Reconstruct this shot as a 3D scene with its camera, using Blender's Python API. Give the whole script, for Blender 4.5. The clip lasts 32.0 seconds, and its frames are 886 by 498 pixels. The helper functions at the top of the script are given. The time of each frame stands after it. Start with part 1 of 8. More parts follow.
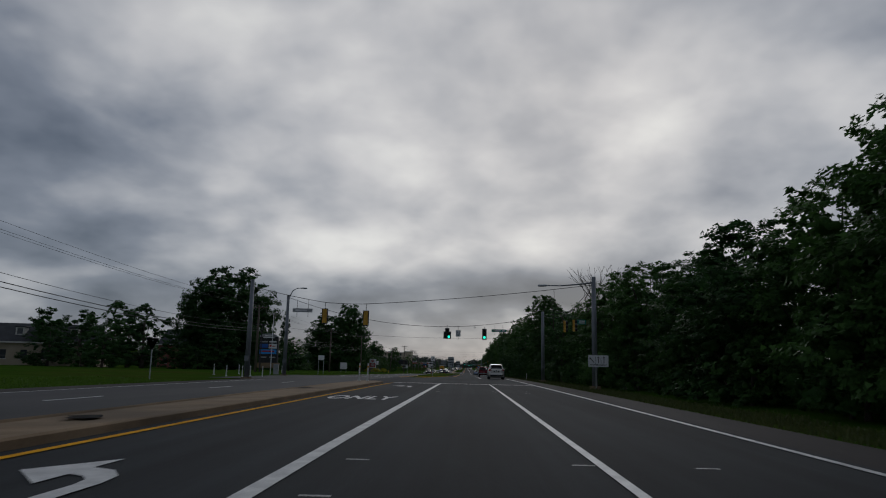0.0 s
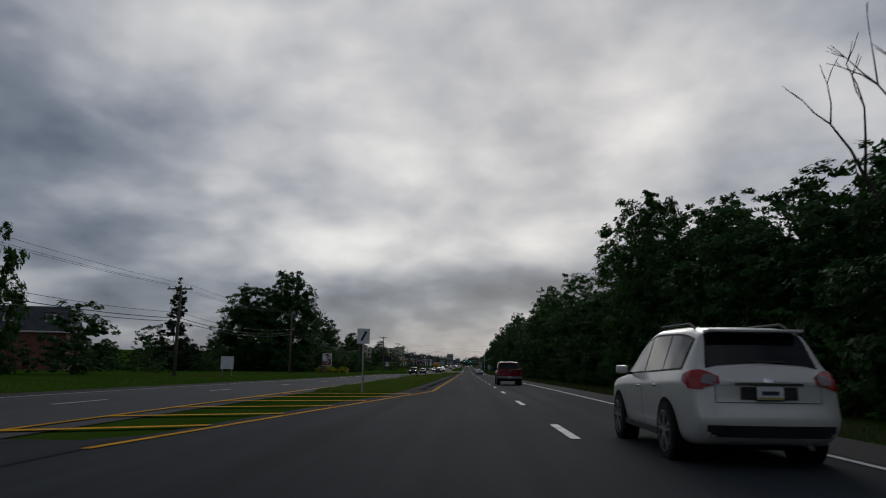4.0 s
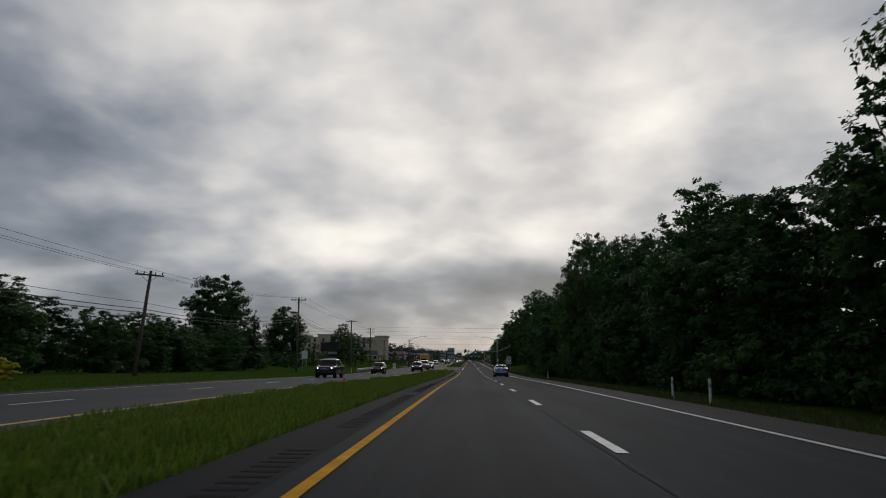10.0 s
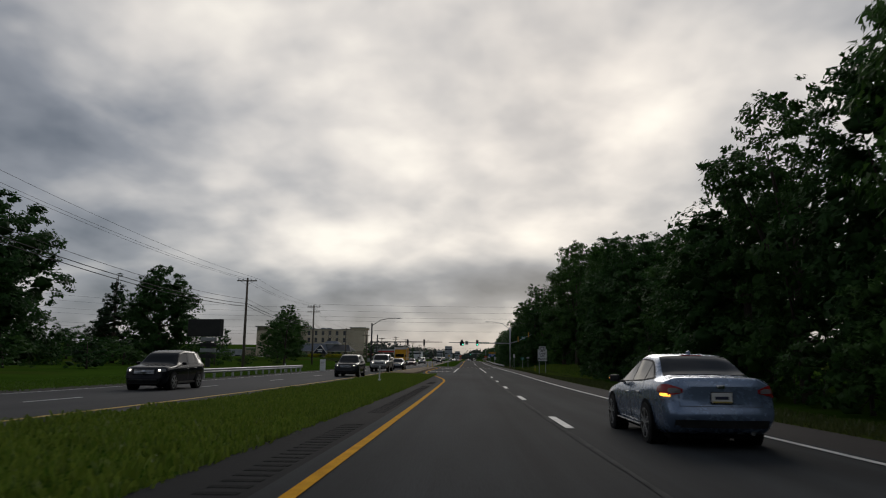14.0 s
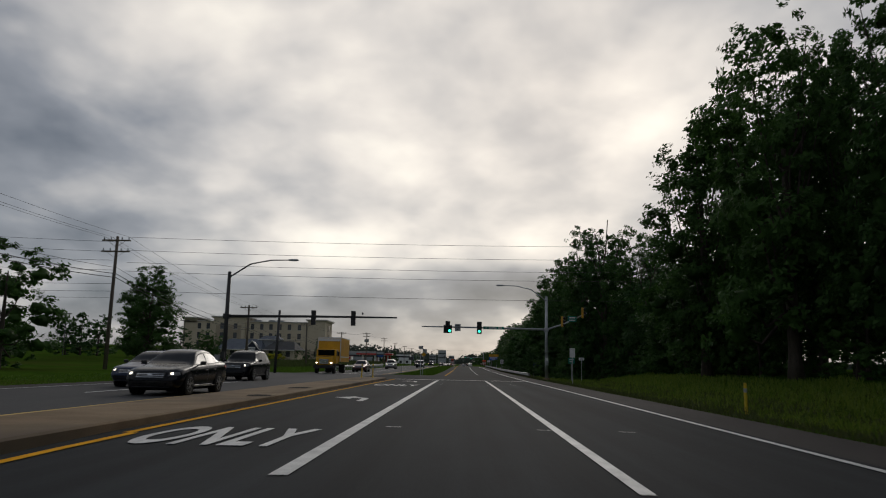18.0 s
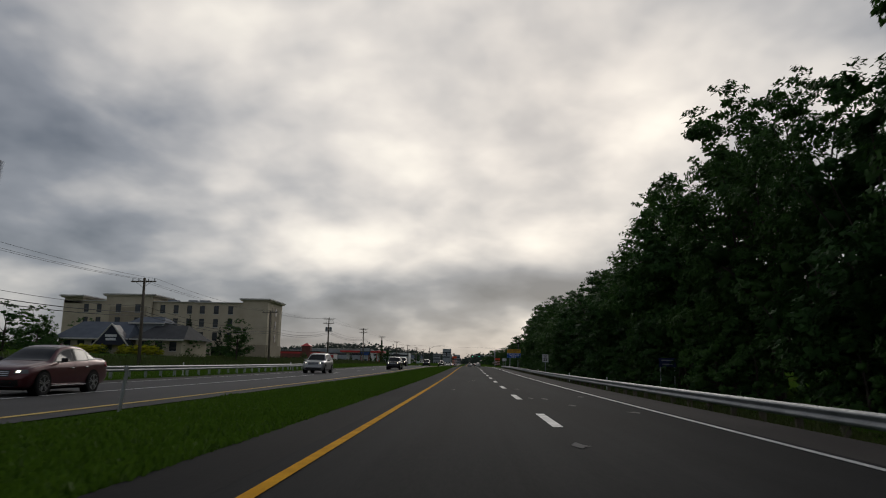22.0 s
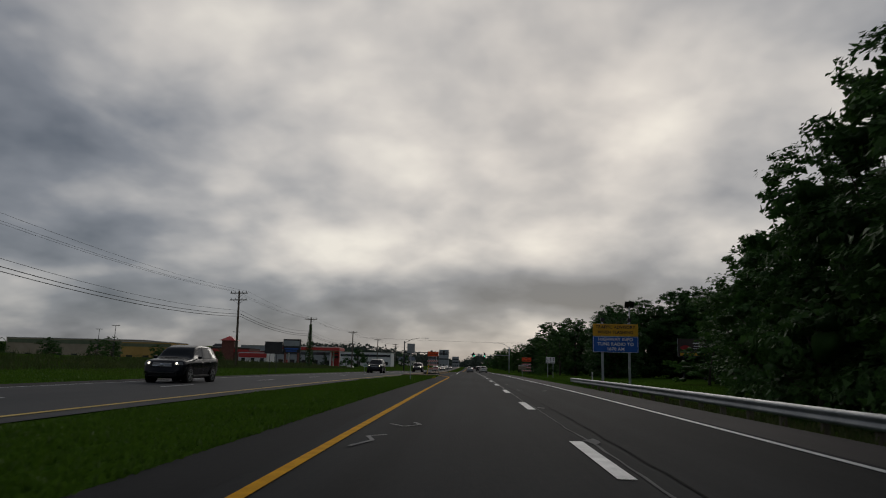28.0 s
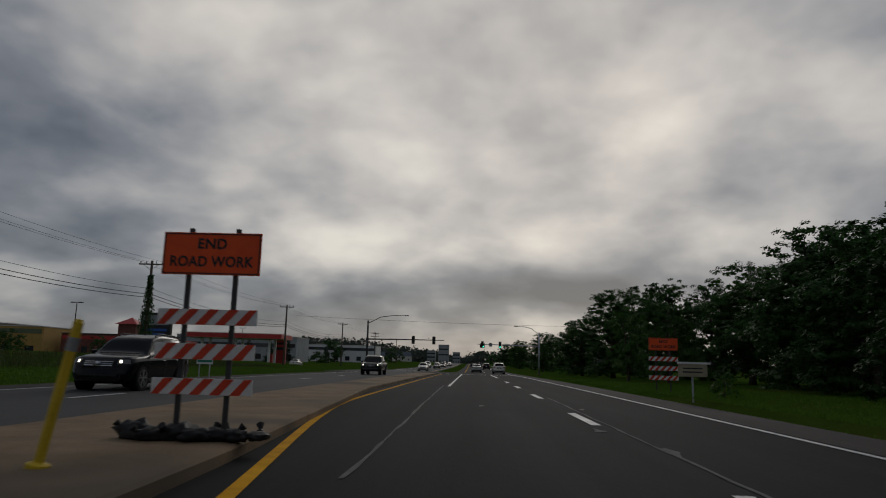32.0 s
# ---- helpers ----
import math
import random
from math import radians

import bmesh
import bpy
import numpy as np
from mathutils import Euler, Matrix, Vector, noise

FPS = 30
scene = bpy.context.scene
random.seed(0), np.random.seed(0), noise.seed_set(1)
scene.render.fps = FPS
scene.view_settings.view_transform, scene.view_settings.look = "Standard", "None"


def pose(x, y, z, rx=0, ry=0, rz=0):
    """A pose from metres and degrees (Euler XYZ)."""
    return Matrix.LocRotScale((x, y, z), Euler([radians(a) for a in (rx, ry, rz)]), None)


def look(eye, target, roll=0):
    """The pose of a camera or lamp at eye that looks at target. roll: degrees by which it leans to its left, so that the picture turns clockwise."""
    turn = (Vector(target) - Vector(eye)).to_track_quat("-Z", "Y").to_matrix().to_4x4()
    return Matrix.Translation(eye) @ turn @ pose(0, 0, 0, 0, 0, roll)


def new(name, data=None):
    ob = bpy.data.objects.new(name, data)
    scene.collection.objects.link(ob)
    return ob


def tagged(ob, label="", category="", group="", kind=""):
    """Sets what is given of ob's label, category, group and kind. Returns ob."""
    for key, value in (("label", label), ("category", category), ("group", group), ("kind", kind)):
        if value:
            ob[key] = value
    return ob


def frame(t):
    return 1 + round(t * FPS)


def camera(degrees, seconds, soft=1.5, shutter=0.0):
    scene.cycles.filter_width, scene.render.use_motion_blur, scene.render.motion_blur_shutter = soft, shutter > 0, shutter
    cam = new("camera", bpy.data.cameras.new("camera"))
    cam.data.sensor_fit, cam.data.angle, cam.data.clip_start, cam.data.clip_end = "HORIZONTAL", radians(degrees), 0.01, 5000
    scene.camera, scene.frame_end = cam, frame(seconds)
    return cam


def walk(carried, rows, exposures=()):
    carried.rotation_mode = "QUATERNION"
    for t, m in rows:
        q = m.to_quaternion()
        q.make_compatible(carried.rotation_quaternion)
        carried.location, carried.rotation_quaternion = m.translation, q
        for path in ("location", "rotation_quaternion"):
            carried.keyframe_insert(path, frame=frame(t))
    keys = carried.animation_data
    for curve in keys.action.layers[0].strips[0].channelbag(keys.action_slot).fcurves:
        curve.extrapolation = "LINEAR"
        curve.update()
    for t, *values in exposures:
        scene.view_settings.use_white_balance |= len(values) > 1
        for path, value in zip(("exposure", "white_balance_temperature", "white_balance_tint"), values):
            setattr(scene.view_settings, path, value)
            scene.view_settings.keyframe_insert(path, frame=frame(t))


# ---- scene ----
cam = camera(64.79, 32.0, soft=1.05, shutter=0.12)

# the road's long section: slope by chainage
SLOPES = (0.0080, 0.0015, -0.0023, -0.0071, -0.0038, -0.0116, 0.0034, 0.0005, 0.0043, 0.0098, 0.0023, 0.0003, -0.0034, 0.0034, 0.0040, 0.0070, 0.0090, 0.0080, 0.0060, 0.0040, 0.0020, 0.0010, 0.0000, 0.0000, 0.0000)
FG = np.arange(-400.0, 4400.0, 2.0)
_s = np.interp(FG, [-50 + 60 * i for i in range(len(SLOPES))], SLOPES)
_z = np.concatenate([[0.0], np.cumsum((_s[1:] + _s[:-1]))])
_z -= np.interp(0, FG, _z)


def gz(y):
    """Height of the road at chainage y."""
    return float(np.interp(y, FG, _z))


EYE = 1.127
ROWS = [  # seconds, across, along, turn, pitch, roll
    (0.0, 0.23, -0.00, 1.94, 9.67, -1.24),
    (1.0, 0.19, 17.85, 2.06, 9.56, -1.06),
    (2.0, 0.19, 35.95, 1.93, 9.71, -0.86),
    (3.0, 0.13, 54.18, 1.97, 9.80, -0.88),
    (3.5, 0.09, 63.39, 1.96, 9.65, -0.82),
    (5.5, -0.06, 100.34, 1.91, 9.37, -0.69),
    (6.0, -0.06, 109.61, 1.91, 9.42, -0.66),
    (7.0, -0.01, 128.14, 1.92, 9.40, -0.55),
    (8.0, 0.02, 146.65, 2.10, 9.34, -0.55),
    (9.0, -0.03, 165.13, 2.13, 9.27, -0.47),
    (10.0, -0.14, 183.49, 2.14, 9.12, -0.41),
    (11.0, -0.24, 201.68, 2.19, 9.13, -0.24),
    (12.0, -0.21, 219.69, 2.04, 8.97, -0.44),
    (13.0, -0.15, 237.51, 1.99, 9.05, -0.76),
    (14.0, -0.10, 255.07, 2.04, 9.09, -0.63),
    (15.0, -0.07, 272.50, 2.01, 9.15, -0.60),
    (15.5, -0.04, 281.26, 1.99, 9.30, -0.77),
    (17.5, 0.11, 316.54, 1.67, 9.48, -1.04),
    (18.0, 0.17, 325.25, 1.63, 9.50, -1.15),
    (19.0, 0.31, 342.63, 1.64, 9.57, -1.22),
    (20.0, 0.36, 359.90, 1.82, 9.59, -1.40),
    (21.0, 0.32, 377.25, 2.05, 9.60, -1.47),
    (22.0, 0.18, 394.69, 2.15, 9.48, -1.14),
    (23.0, -0.02, 412.37, 2.10, 9.58, -1.11),
    (24.0, -0.00, 430.31, 2.06, 9.61, -1.02),
    (25.0, 0.10, 448.43, 2.11, 9.86, -1.12),
    (25.5, 0.14, 457.53, 2.18, 9.87, -1.14),
    (28.0, 0.23, 503.78, 2.15, 9.69, -1.35),
    (29.0, 0.18, 521.73, 2.18, 9.62, -1.52),
    (30.0, 0.06, 539.35, 2.19, 9.48, -1.35),
    (31.0, -0.19, 556.82, 2.21, 9.51, -1.50),
    (32.0, -0.66, 574.04, 2.26, 9.39, -1.62),
]
EXPOSURE = [(0.0, -0.2, 6000, 10), (6.0, 0.0, 6100, 10), (10.0, 0.15, 6350, 10), (14.0, 0.25, 6550, 10), (20.0, 0.3, 6620, 10), (24.0, 0.13, 6560, 10), (28.0, -0.08, 6540, 10), (32.0, -0.25, 6520, 10)]
walk(cam, [(t, pose(x, y, gz(y) + EYE, 90 + p, r, w)) for t, x, y, w, p, r in ROWS], EXPOSURE)

from mathutils.bvhtree import BVHTree

# ---- light ----
world = bpy.data.worlds.new("overcast_sky")
scene.world = world
world.use_nodes = True


def nd(tree, kind, **ins):
    n = tree.nodes.new(kind)
    for k, v in ins.items():
        n.inputs[k.replace("_", " ")].default_value = v
    return n


def build_sky():
    t = world.node_tree
    t.nodes.clear()
    L = t.links.new
    out = t.nodes.new("ShaderNodeOutputWorld")
    bg = nd(t, "ShaderNodeBackground", Strength=0.1)
    co = t.nodes.new("ShaderNodeTexCoord")
    sky = t.nodes.new("ShaderNodeTexSky")
    sky.sky_type, sky.sun_disc = "NISHITA", False
    sky.sun_elevation, sky.sun_rotation = SUN_EL, SUN_AZ
    sep = t.nodes.new("ShaderNodeSeparateXYZ")
    L(co.outputs["Generated"], sep.inputs[0])

    def m(op, a, b=0.0, c=None):
        n = t.nodes.new("ShaderNodeMath")
        n.operation = op
        for i, v in enumerate((a, b, c)):
            if v is None:
                continue
            if isinstance(v, (int, float)):
                n.inputs[i].default_value = v
            else:
                L(v, n.inputs[i])
        return n.outputs[0]

    zz = m("ADD", m("MAXIMUM", sep.outputs["Z"], 0.0), 0.36)
    comb = t.nodes.new("ShaderNodeCombineXYZ")
    L(m("DIVIDE", sep.outputs["X"], zz), comb.inputs[0])
    L(m("DIVIDE", sep.outputs["Y"], zz), comb.inputs[1])

    def noise_tex(scale, detail, rough, dist, w):
        n = t.nodes.new("ShaderNodeTexNoise")
        n.noise_dimensions = "4D"
        n.inputs["W"].default_value = w
        n.inputs["Scale"].default_value, n.inputs["Detail"].default_value = scale, detail
        n.inputs["Roughness"].default_value, n.inputs["Distortion"].default_value = rough, dist
        L(comb.outputs[0], n.inputs["Vector"])
        return n.outputs[0]

    big = noise_tex(1.25, 3.0, 0.45, 0.3, 7.3)
    mid = noise_tex(3.4, 4.0, 0.42, 0.25, 5.1)
    fine = noise_tex(10.0, 3.0, 0.45, 0.2, 1.7)
    az = m("ARCTAN2", sep.outputs["X"], sep.outputs["Y"])
    el = m("ARCSINE", sep.outputs["Z"])

    def mass(a, e, wa, we):
        """A soft mass of cloud round azimuth a and elevation e, wa wide and we high."""
        u = m("MULTIPLY_ADD", az, 1 / radians(wa), -a / wa)
        v = m("MULTIPLY_ADD", el, 1 / radians(we), -e / we)
        return m("EXPONENT", m("MULTIPLY", m("ADD", m("MULTIPLY", u, u), m("MULTIPLY", v, v)), -1.0))

    wide = mass(8, 20, 46, 24)
    sums = m("MULTIPLY", wide, 0.20)
    for a, e, wa, we, amount in CLOUDS:
        sums = m("ADD", sums, m("MULTIPLY", mass(a, e, wa, we), amount))
    # cloud thickness: 0 thin and bright, 1 thick and grey
    thick = m("ADD", m("MULTIPLY", big, 0.80), m("ADD", m("MULTIPLY", mid, 0.84), m("MULTIPLY", fine, 0.20)))
    # thick unseen cloud added overhead and behind, away from the sun, dims the ground
    heavy = m("MULTIPLY", m("MAXIMUM", m("SUBTRACT", 0.55, wide), 0.0), 0.42)
    bright = m("SUBTRACT", sums, m("ADD", heavy, m("MULTIPLY", m("SUBTRACT", thick, 0.92), 1.6)))
    ramp = t.nodes.new("ShaderNodeValToRGB")
    r = ramp.color_ramp
    r.elements[0].position, r.elements[0].color = 0.0, (0.105, 0.122, 0.150, 1)
    r.elements[1].position, r.elements[1].color = 1.0, (0.94, 0.89, 0.80, 1)
    for pos, col in ((0.3, (0.235, 0.250, 0.280, 1)), (0.55, (0.46, 0.455, 0.455, 1)), (0.78, (0.70, 0.665, 0.625, 1))):
        e = r.elements.new(pos)
        e.color = col
    L(m("ADD", bright, 0.44), ramp.inputs[0])
    # clouds cover nearly all of the clear sky
    mix = t.nodes.new("ShaderNodeMix")
    mix.data_type = "RGBA"
    mix.inputs["Factor"].default_value = 0.94
    scale = t.nodes.new("ShaderNodeVectorMath")
    scale.operation = "SCALE"
    scale.inputs["Scale"].default_value = CLOUD
    L(ramp.outputs[0], scale.inputs[0])
    L(sky.outputs[0], mix.inputs["A"])
    L(scale.outputs[0], mix.inputs["B"])
    L(mix.outputs["Result"], bg.inputs["Color"])
    L(bg.outputs[0], out.inputs[0])


# brighter breaks and heavier banks in the cloud: azimuth, elevation, half width, half height, amount
CLOUDS = [(0, 0, 90, 5, -0.20), (7.5, 6.0, 7.5, 1.7, -0.34), (13, 7.0, 6, 1.8, -0.14), (31, 9, 6, 3, -0.20), (18, 8.8, 3, 1.6, 0.10), (-30, 15, 7, 6, 0.12), (6, 12.5, 8, 3.2, 0.20), (-3, 12, 6, 3, 0.06), (14, 17, 7, 4, 0.20), (24, 22, 9, 6, 0.32), (28, 12, 6, 5, 0.08), (-28, 22, 12, 9, -0.06),
          (-30, 8, 14, 4, -0.11), (-13, 9.5, 6, 2.5, 0.08), (-8, 25, 10, 6, -0.06), (-8, 5.5, 13, 3, -0.17), (0, 20, 6, 2.5, -0.06), (4, 9.3, 5, 1.0, 0.07)]
SUN_EL, SUN_AZ, CLOUD = radians(24), radians(8), 9.0
build_sky()
sun = new("sun", bpy.data.lights.new("sun", "SUN"))
sun.data.energy, sun.data.angle, sun.data.color = 0.5, radians(25), (1.0, 0.95, 0.88)
sun.matrix_world = look((0, 0, 100), (-100 * math.sin(SUN_AZ) * math.cos(SUN_EL), -100 * math.cos(SUN_AZ) * math.cos(SUN_EL), 100 - 100 * math.sin(SUN_EL)))


# ---- materials ----
def principled(name, color, rough=0.6, metal=0.0, spec=0.5):
    mt = bpy.data.materials.new(name)
    mt.use_nodes = True
    b = mt.node_tree.nodes["Principled BSDF"]
    b.inputs["Base Color"].default_value = (*color, 1)
    b.inputs["Roughness"].default_value, b.inputs["Metallic"].default_value = rough, metal
    b.inputs["Specular IOR Level"].default_value = spec
    return mt


def varied(name, a, b, scale=1.0, rough=0.7, metal=0.0, bump=0.1, fine=18.0, spec=0.4, stretch=(1, 1, 1), per=0.0, dirt=None):
    """Two colours mixed by broad and fine noise, with a fine relief; per: spread between separate pieces."""
    mt = principled(name, a, rough, metal, spec)
    t = mt.node_tree
    L = t.links.new
    p = t.nodes["Principled BSDF"]
    co = t.nodes.new("ShaderNodeTexCoord")
    mp = t.nodes.new("ShaderNodeMapping")
    mp.inputs["Scale"].default_value = stretch
    L(co.outputs["Object"], mp.inputs[0])
    n1 = nd(t, "ShaderNodeTexNoise", Scale=scale, Detail=5.0, Roughness=0.6)
    n2 = nd(t, "ShaderNodeTexNoise", Scale=scale * fine, Detail=4.0, Roughness=0.65)
    L(mp.outputs[0], n1.inputs["Vector"])
    L(mp.outputs[0], n2.inputs["Vector"])
    av = t.nodes.new("ShaderNodeMath")
    av.operation = "MULTIPLY_ADD"
    av.inputs[1].default_value = 0.55
    L(n2.outputs[0], av.inputs[0])
    sc = t.nodes.new("ShaderNodeMath")
    sc.operation = "MULTIPLY_ADD"
    sc.inputs[1].default_value, sc.inputs[2].default_value = 1.0, -0.28
    L(n1.outputs[0], sc.inputs[0])
    L(sc.outputs[0], av.inputs[2])
    fac = av.outputs[0]
    if per:
        oi = t.nodes.new("ShaderNodeObjectInfo")
        ad = t.nodes.new("ShaderNodeMath")
        ad.operation = "MULTIPLY_ADD"
        ad.inputs[1].default_value = per
        L(oi.outputs["Random"], ad.inputs[0])
        L(fac, ad.inputs[2])
        fac = ad.outputs[0]
    mr = nd(t, "ShaderNodeMapRange")
    mr.inputs["From Min"].default_value, mr.inputs["From Max"].default_value = 0.3, 0.72 + per
    L(fac, mr.inputs["Value"])
    mx = t.nodes.new("ShaderNodeMix")
    mx.data_type = "RGBA"
    mx.inputs["A"].default_value, mx.inputs["B"].default_value = (*a, 1), (*b, 1)
    L(mr.outputs[0], mx.inputs["Factor"])
    col = mx.outputs["Result"]
    if dirt:
        n3 = nd(t, "ShaderNodeTexNoise", Scale=scale * 0.23, Detail=3.0)
        L(mp.outputs[0], n3.inputs["Vector"])
        r3 = nd(t, "ShaderNodeMapRange")
        r3.inputs["From Min"].default_value, r3.inputs["From Max"].default_value = 0.5, 0.68
        L(n3.outputs[0], r3.inputs["Value"])
        m3 = t.nodes.new("ShaderNodeMix")
        m3.data_type = "RGBA"
        m3.inputs["B"].default_value = (*dirt, 1)
        L(r3.outputs[0], m3.inputs["Factor"])
        L(col, m3.inputs["A"])
        col = m3.outputs["Result"]
    L(col, p.inputs["Base Color"])
    rr = nd(t, "ShaderNodeMapRange")
    rr.inputs["To Min"].default_value, rr.inputs["To Max"].default_value = max(0.02, rough - 0.12), min(1.0, rough + 0.12)
    L(n2.outputs[0], rr.inputs["Value"])
    L(rr.outputs[0], p.inputs["Roughness"])
    if bump:
        bp = nd(t, "ShaderNodeBump", Strength=bump, Distance=0.02)
        L(n2.outputs[0], bp.inputs["Height"])
        L(bp.outputs[0], p.inputs["Normal"])
    return mt


def glowing(name, color, power):
    mt = principled(name, color, 0.4)
    b = mt.node_tree.nodes["Principled BSDF"]
    b.inputs["Emission Color"].default_value, b.inputs["Emission Strength"].default_value = (*color, 1), power
    return mt


def leafy(name, a, b):
    """Leaves: a spread of greens from leaf to leaf, some light coming through."""
    mt = principled(name, a, 0.62, 0, 0.16)
    t = mt.node_tree
    L = t.links.new
    p = t.nodes["Principled BSDF"]
    g = t.nodes.new("ShaderNodeNewGeometry")
    oi = t.nodes.new("ShaderNodeObjectInfo")
    s = t.nodes.new("ShaderNodeMath")
    s.operation = "MULTIPLY_ADD"
    s.inputs[1].default_value, s.inputs[2].default_value = 0.6, 0.0
    L(g.outputs["Random Per Island"], s.inputs[0])
    s2 = t.nodes.new("ShaderNodeMath")
    s2.operation = "MULTIPLY_ADD"
    s2.inputs[1].default_value = 0.4
    L(oi.outputs["Random"], s2.inputs[0])
    L(s.outputs[0], s2.inputs[2])
    mx = t.nodes.new("ShaderNodeMix")
    mx.data_type = "RGBA"
    mx.inputs["A"].default_value, mx.inputs["B"].default_value = (*a, 1), (*b, 1)
    L(s2.outputs[0], mx.inputs["Factor"])
    L(mx.outputs["Result"], p.inputs["Base Color"])
    tr = t.nodes.new("ShaderNodeBsdfTranslucent")
    L(mx.outputs["Result"], tr.inputs["Color"])
    ms = t.nodes.new("ShaderNodeMixShader")
    ms.inputs[0].default_value = 0.32
    L(p.outputs[0], ms.inputs[1])
    L(tr.outputs[0], ms.inputs[2])
    L(ms.outputs[0], t.nodes["Material Output"].inputs["Surface"])
    return mt


ASPHALT = varied("asphalt", (0.0178, 0.0205, 0.0232), (0.033, 0.0372, 0.041), 0.35, 0.9, 0, 0.35, 90, 0.08, (1, 0.12, 1), 0, (0.028, 0.030, 0.032))

def streaks(mt, stretch, scale, low, high):
    """Wear drawn out along the traffic: tyre paths, oil and old patches."""
    t = mt.node_tree
    L = t.links.new
    p = t.nodes["Principled BSDF"]
    src = p.inputs["Base Color"].links[0].from_socket
    co = t.nodes.new("ShaderNodeTexCoord")
    mp = t.nodes.new("ShaderNodeMapping")
    mp.inputs["Scale"].default_value = stretch
    L(co.outputs["Object"], mp.inputs[0])
    n = nd(t, "ShaderNodeTexNoise", Scale=scale, Detail=5.0, Roughness=0.55, Distortion=0.3)
    L(mp.outputs[0], n.inputs["Vector"])
    r = nd(t, "ShaderNodeMapRange")
    r.inputs["From Min"].default_value, r.inputs["From Max"].default_value = 0.32, 0.68
    r.inputs["To Min"].default_value, r.inputs["To Max"].default_value = low, high
    L(n.outputs[0], r.inputs["Value"])
    m = t.nodes.new("ShaderNodeVectorMath")
    m.operation = "SCALE"
    L(src, m.inputs[0])
    L(r.outputs[0], m.inputs["Scale"])
    L(m.outputs[0], p.inputs["Base Color"])


streaks(ASPHALT, (1, 0.012, 1), 1.1, 0.72, 1.32)
streaks(ASPHALT, (1, 0.35, 1), 0.22, 0.78, 1.22)


def resurfaced(mt, y0, y1, tone):
    """Newer, blacker asphalt laid from one crossing onwards."""
    t = mt.node_tree
    L = t.links.new
    p = t.nodes["Principled BSDF"]
    src = p.inputs["Base Color"].links[0].from_socket
    co = t.nodes.new("ShaderNodeTexCoord")
    sp = t.nodes.new("ShaderNodeSeparateXYZ")
    L(co.outputs["Object"], sp.inputs[0])
    r = nd(t, "ShaderNodeMapRange")
    r.inputs["From Min"].default_value, r.inputs["From Max"].default_value = y0, y1
    r.inputs["To Min"].default_value, r.inputs["To Max"].default_value = 1.0, tone
    L(sp.outputs["Y"], r.inputs["Value"])
    m = t.nodes.new("ShaderNodeVectorMath")
    m.operation = "SCALE"
    L(src, m.inputs[0])
    L(r.outputs[0], m.inputs["Scale"])
    L(m.outputs[0], p.inputs["Base Color"])


resurfaced(ASPHALT, 366, 384, 0.50)
ASPHALT_OLD = varied("old_asphalt", (0.045, 0.045, 0.047), (0.075, 0.075, 0.077), 0.3, 0.85, 0, 0.35, 80, 0.15, (1, 0.15, 1))
SHOULDER_DARK = varied("dark_shoulder_asphalt", (0.013, 0.014, 0.015), (0.026, 0.027, 0.028), 0.5, 0.92, 0, 0.5, 60, 0.06, (1, 0.2, 1), 0, (0.034, 0.032, 0.030))
SHOULDER = varied("shoulder_asphalt", (0.025, 0.0215, 0.0215), (0.046, 0.040, 0.039), 0.5, 0.88, 0, 0.5, 60, 0.15, (1, 0.3, 1))
CONCRETE = varied("concrete", (0.185, 0.130, 0.080), (0.29, 0.215, 0.138), 0.8, 0.9, 0, 0.25, 25, 0.1, (1, 1, 1), 0, (0.12, 0.095, 0.07))
WHITE_LINE = varied("white_road_paint", (0.42, 0.42, 0.42), (0.72, 0.72, 0.70), 2.5, 0.6, 0, 0.2, 14, 0.4)
YELLOW_LINE = varied("yellow_road_paint", (0.56, 0.26, 0.004), (0.82, 0.41, 0.006), 2.5, 0.92, 0, 0.2, 14, 0.08)
YELLOW_FADED = varied("faded_yellow_paint", (0.50, 0.34, 0.10), (0.72, 0.52, 0.19), 2.5, 0.9, 0, 0.2, 14, 0.1)
GRASS_SOIL = varied("grass_ground", (0.026, 0.060, 0.007), (0.050, 0.095, 0.012), 0.25, 1.0, 0, 0.5, 40, 0.0, (1, 1, 1), 0, (0.052, 0.066, 0.014))
BARK = varied("bark", (0.045, 0.036, 0.028), (0.10, 0.085, 0.07), 3.0, 0.9, 0, 0.6, 8, 0.2, (1, 1, 0.2))
POLE_WOOD = varied("weathered_pole_wood", (0.085, 0.07, 0.055), (0.20, 0.17, 0.135), 2.0, 0.85, 0, 0.4, 12, 0.2, (1, 1, 0.1))
GALV = varied("galvanised_steel", (0.30, 0.32, 0.34), (0.48, 0.50, 0.52), 2.0, 0.45, 0.6, 0.05, 10, 0.5)
STEEL_GREY = varied("grey_painted_steel", (0.13, 0.145, 0.16), (0.21, 0.225, 0.24), 1.5, 0.5, 0.3, 0.05, 12, 0.5)
DARK_STEEL = varied("dark_bronze_steel", (0.030, 0.030, 0.032), (0.06, 0.06, 0.062), 1.5, 0.5, 0.3, 0.05, 12, 0.5)
BLACK = varied("black_housing", (0.012, 0.012, 0.013), (0.028, 0.028, 0.03), 2.0, 0.5, 0, 0.05, 10)
SIGNAL_YELLOW = varied("signal_yellow", (0.45, 0.25, 0.02), (0.62, 0.36, 0.04), 2.0, 0.5, 0, 0.05, 8)
CABLE = varied("cable", (0.02, 0.02, 0.021), (0.04, 0.04, 0.042), 2.0, 0.6, 0, 0.0, 8)
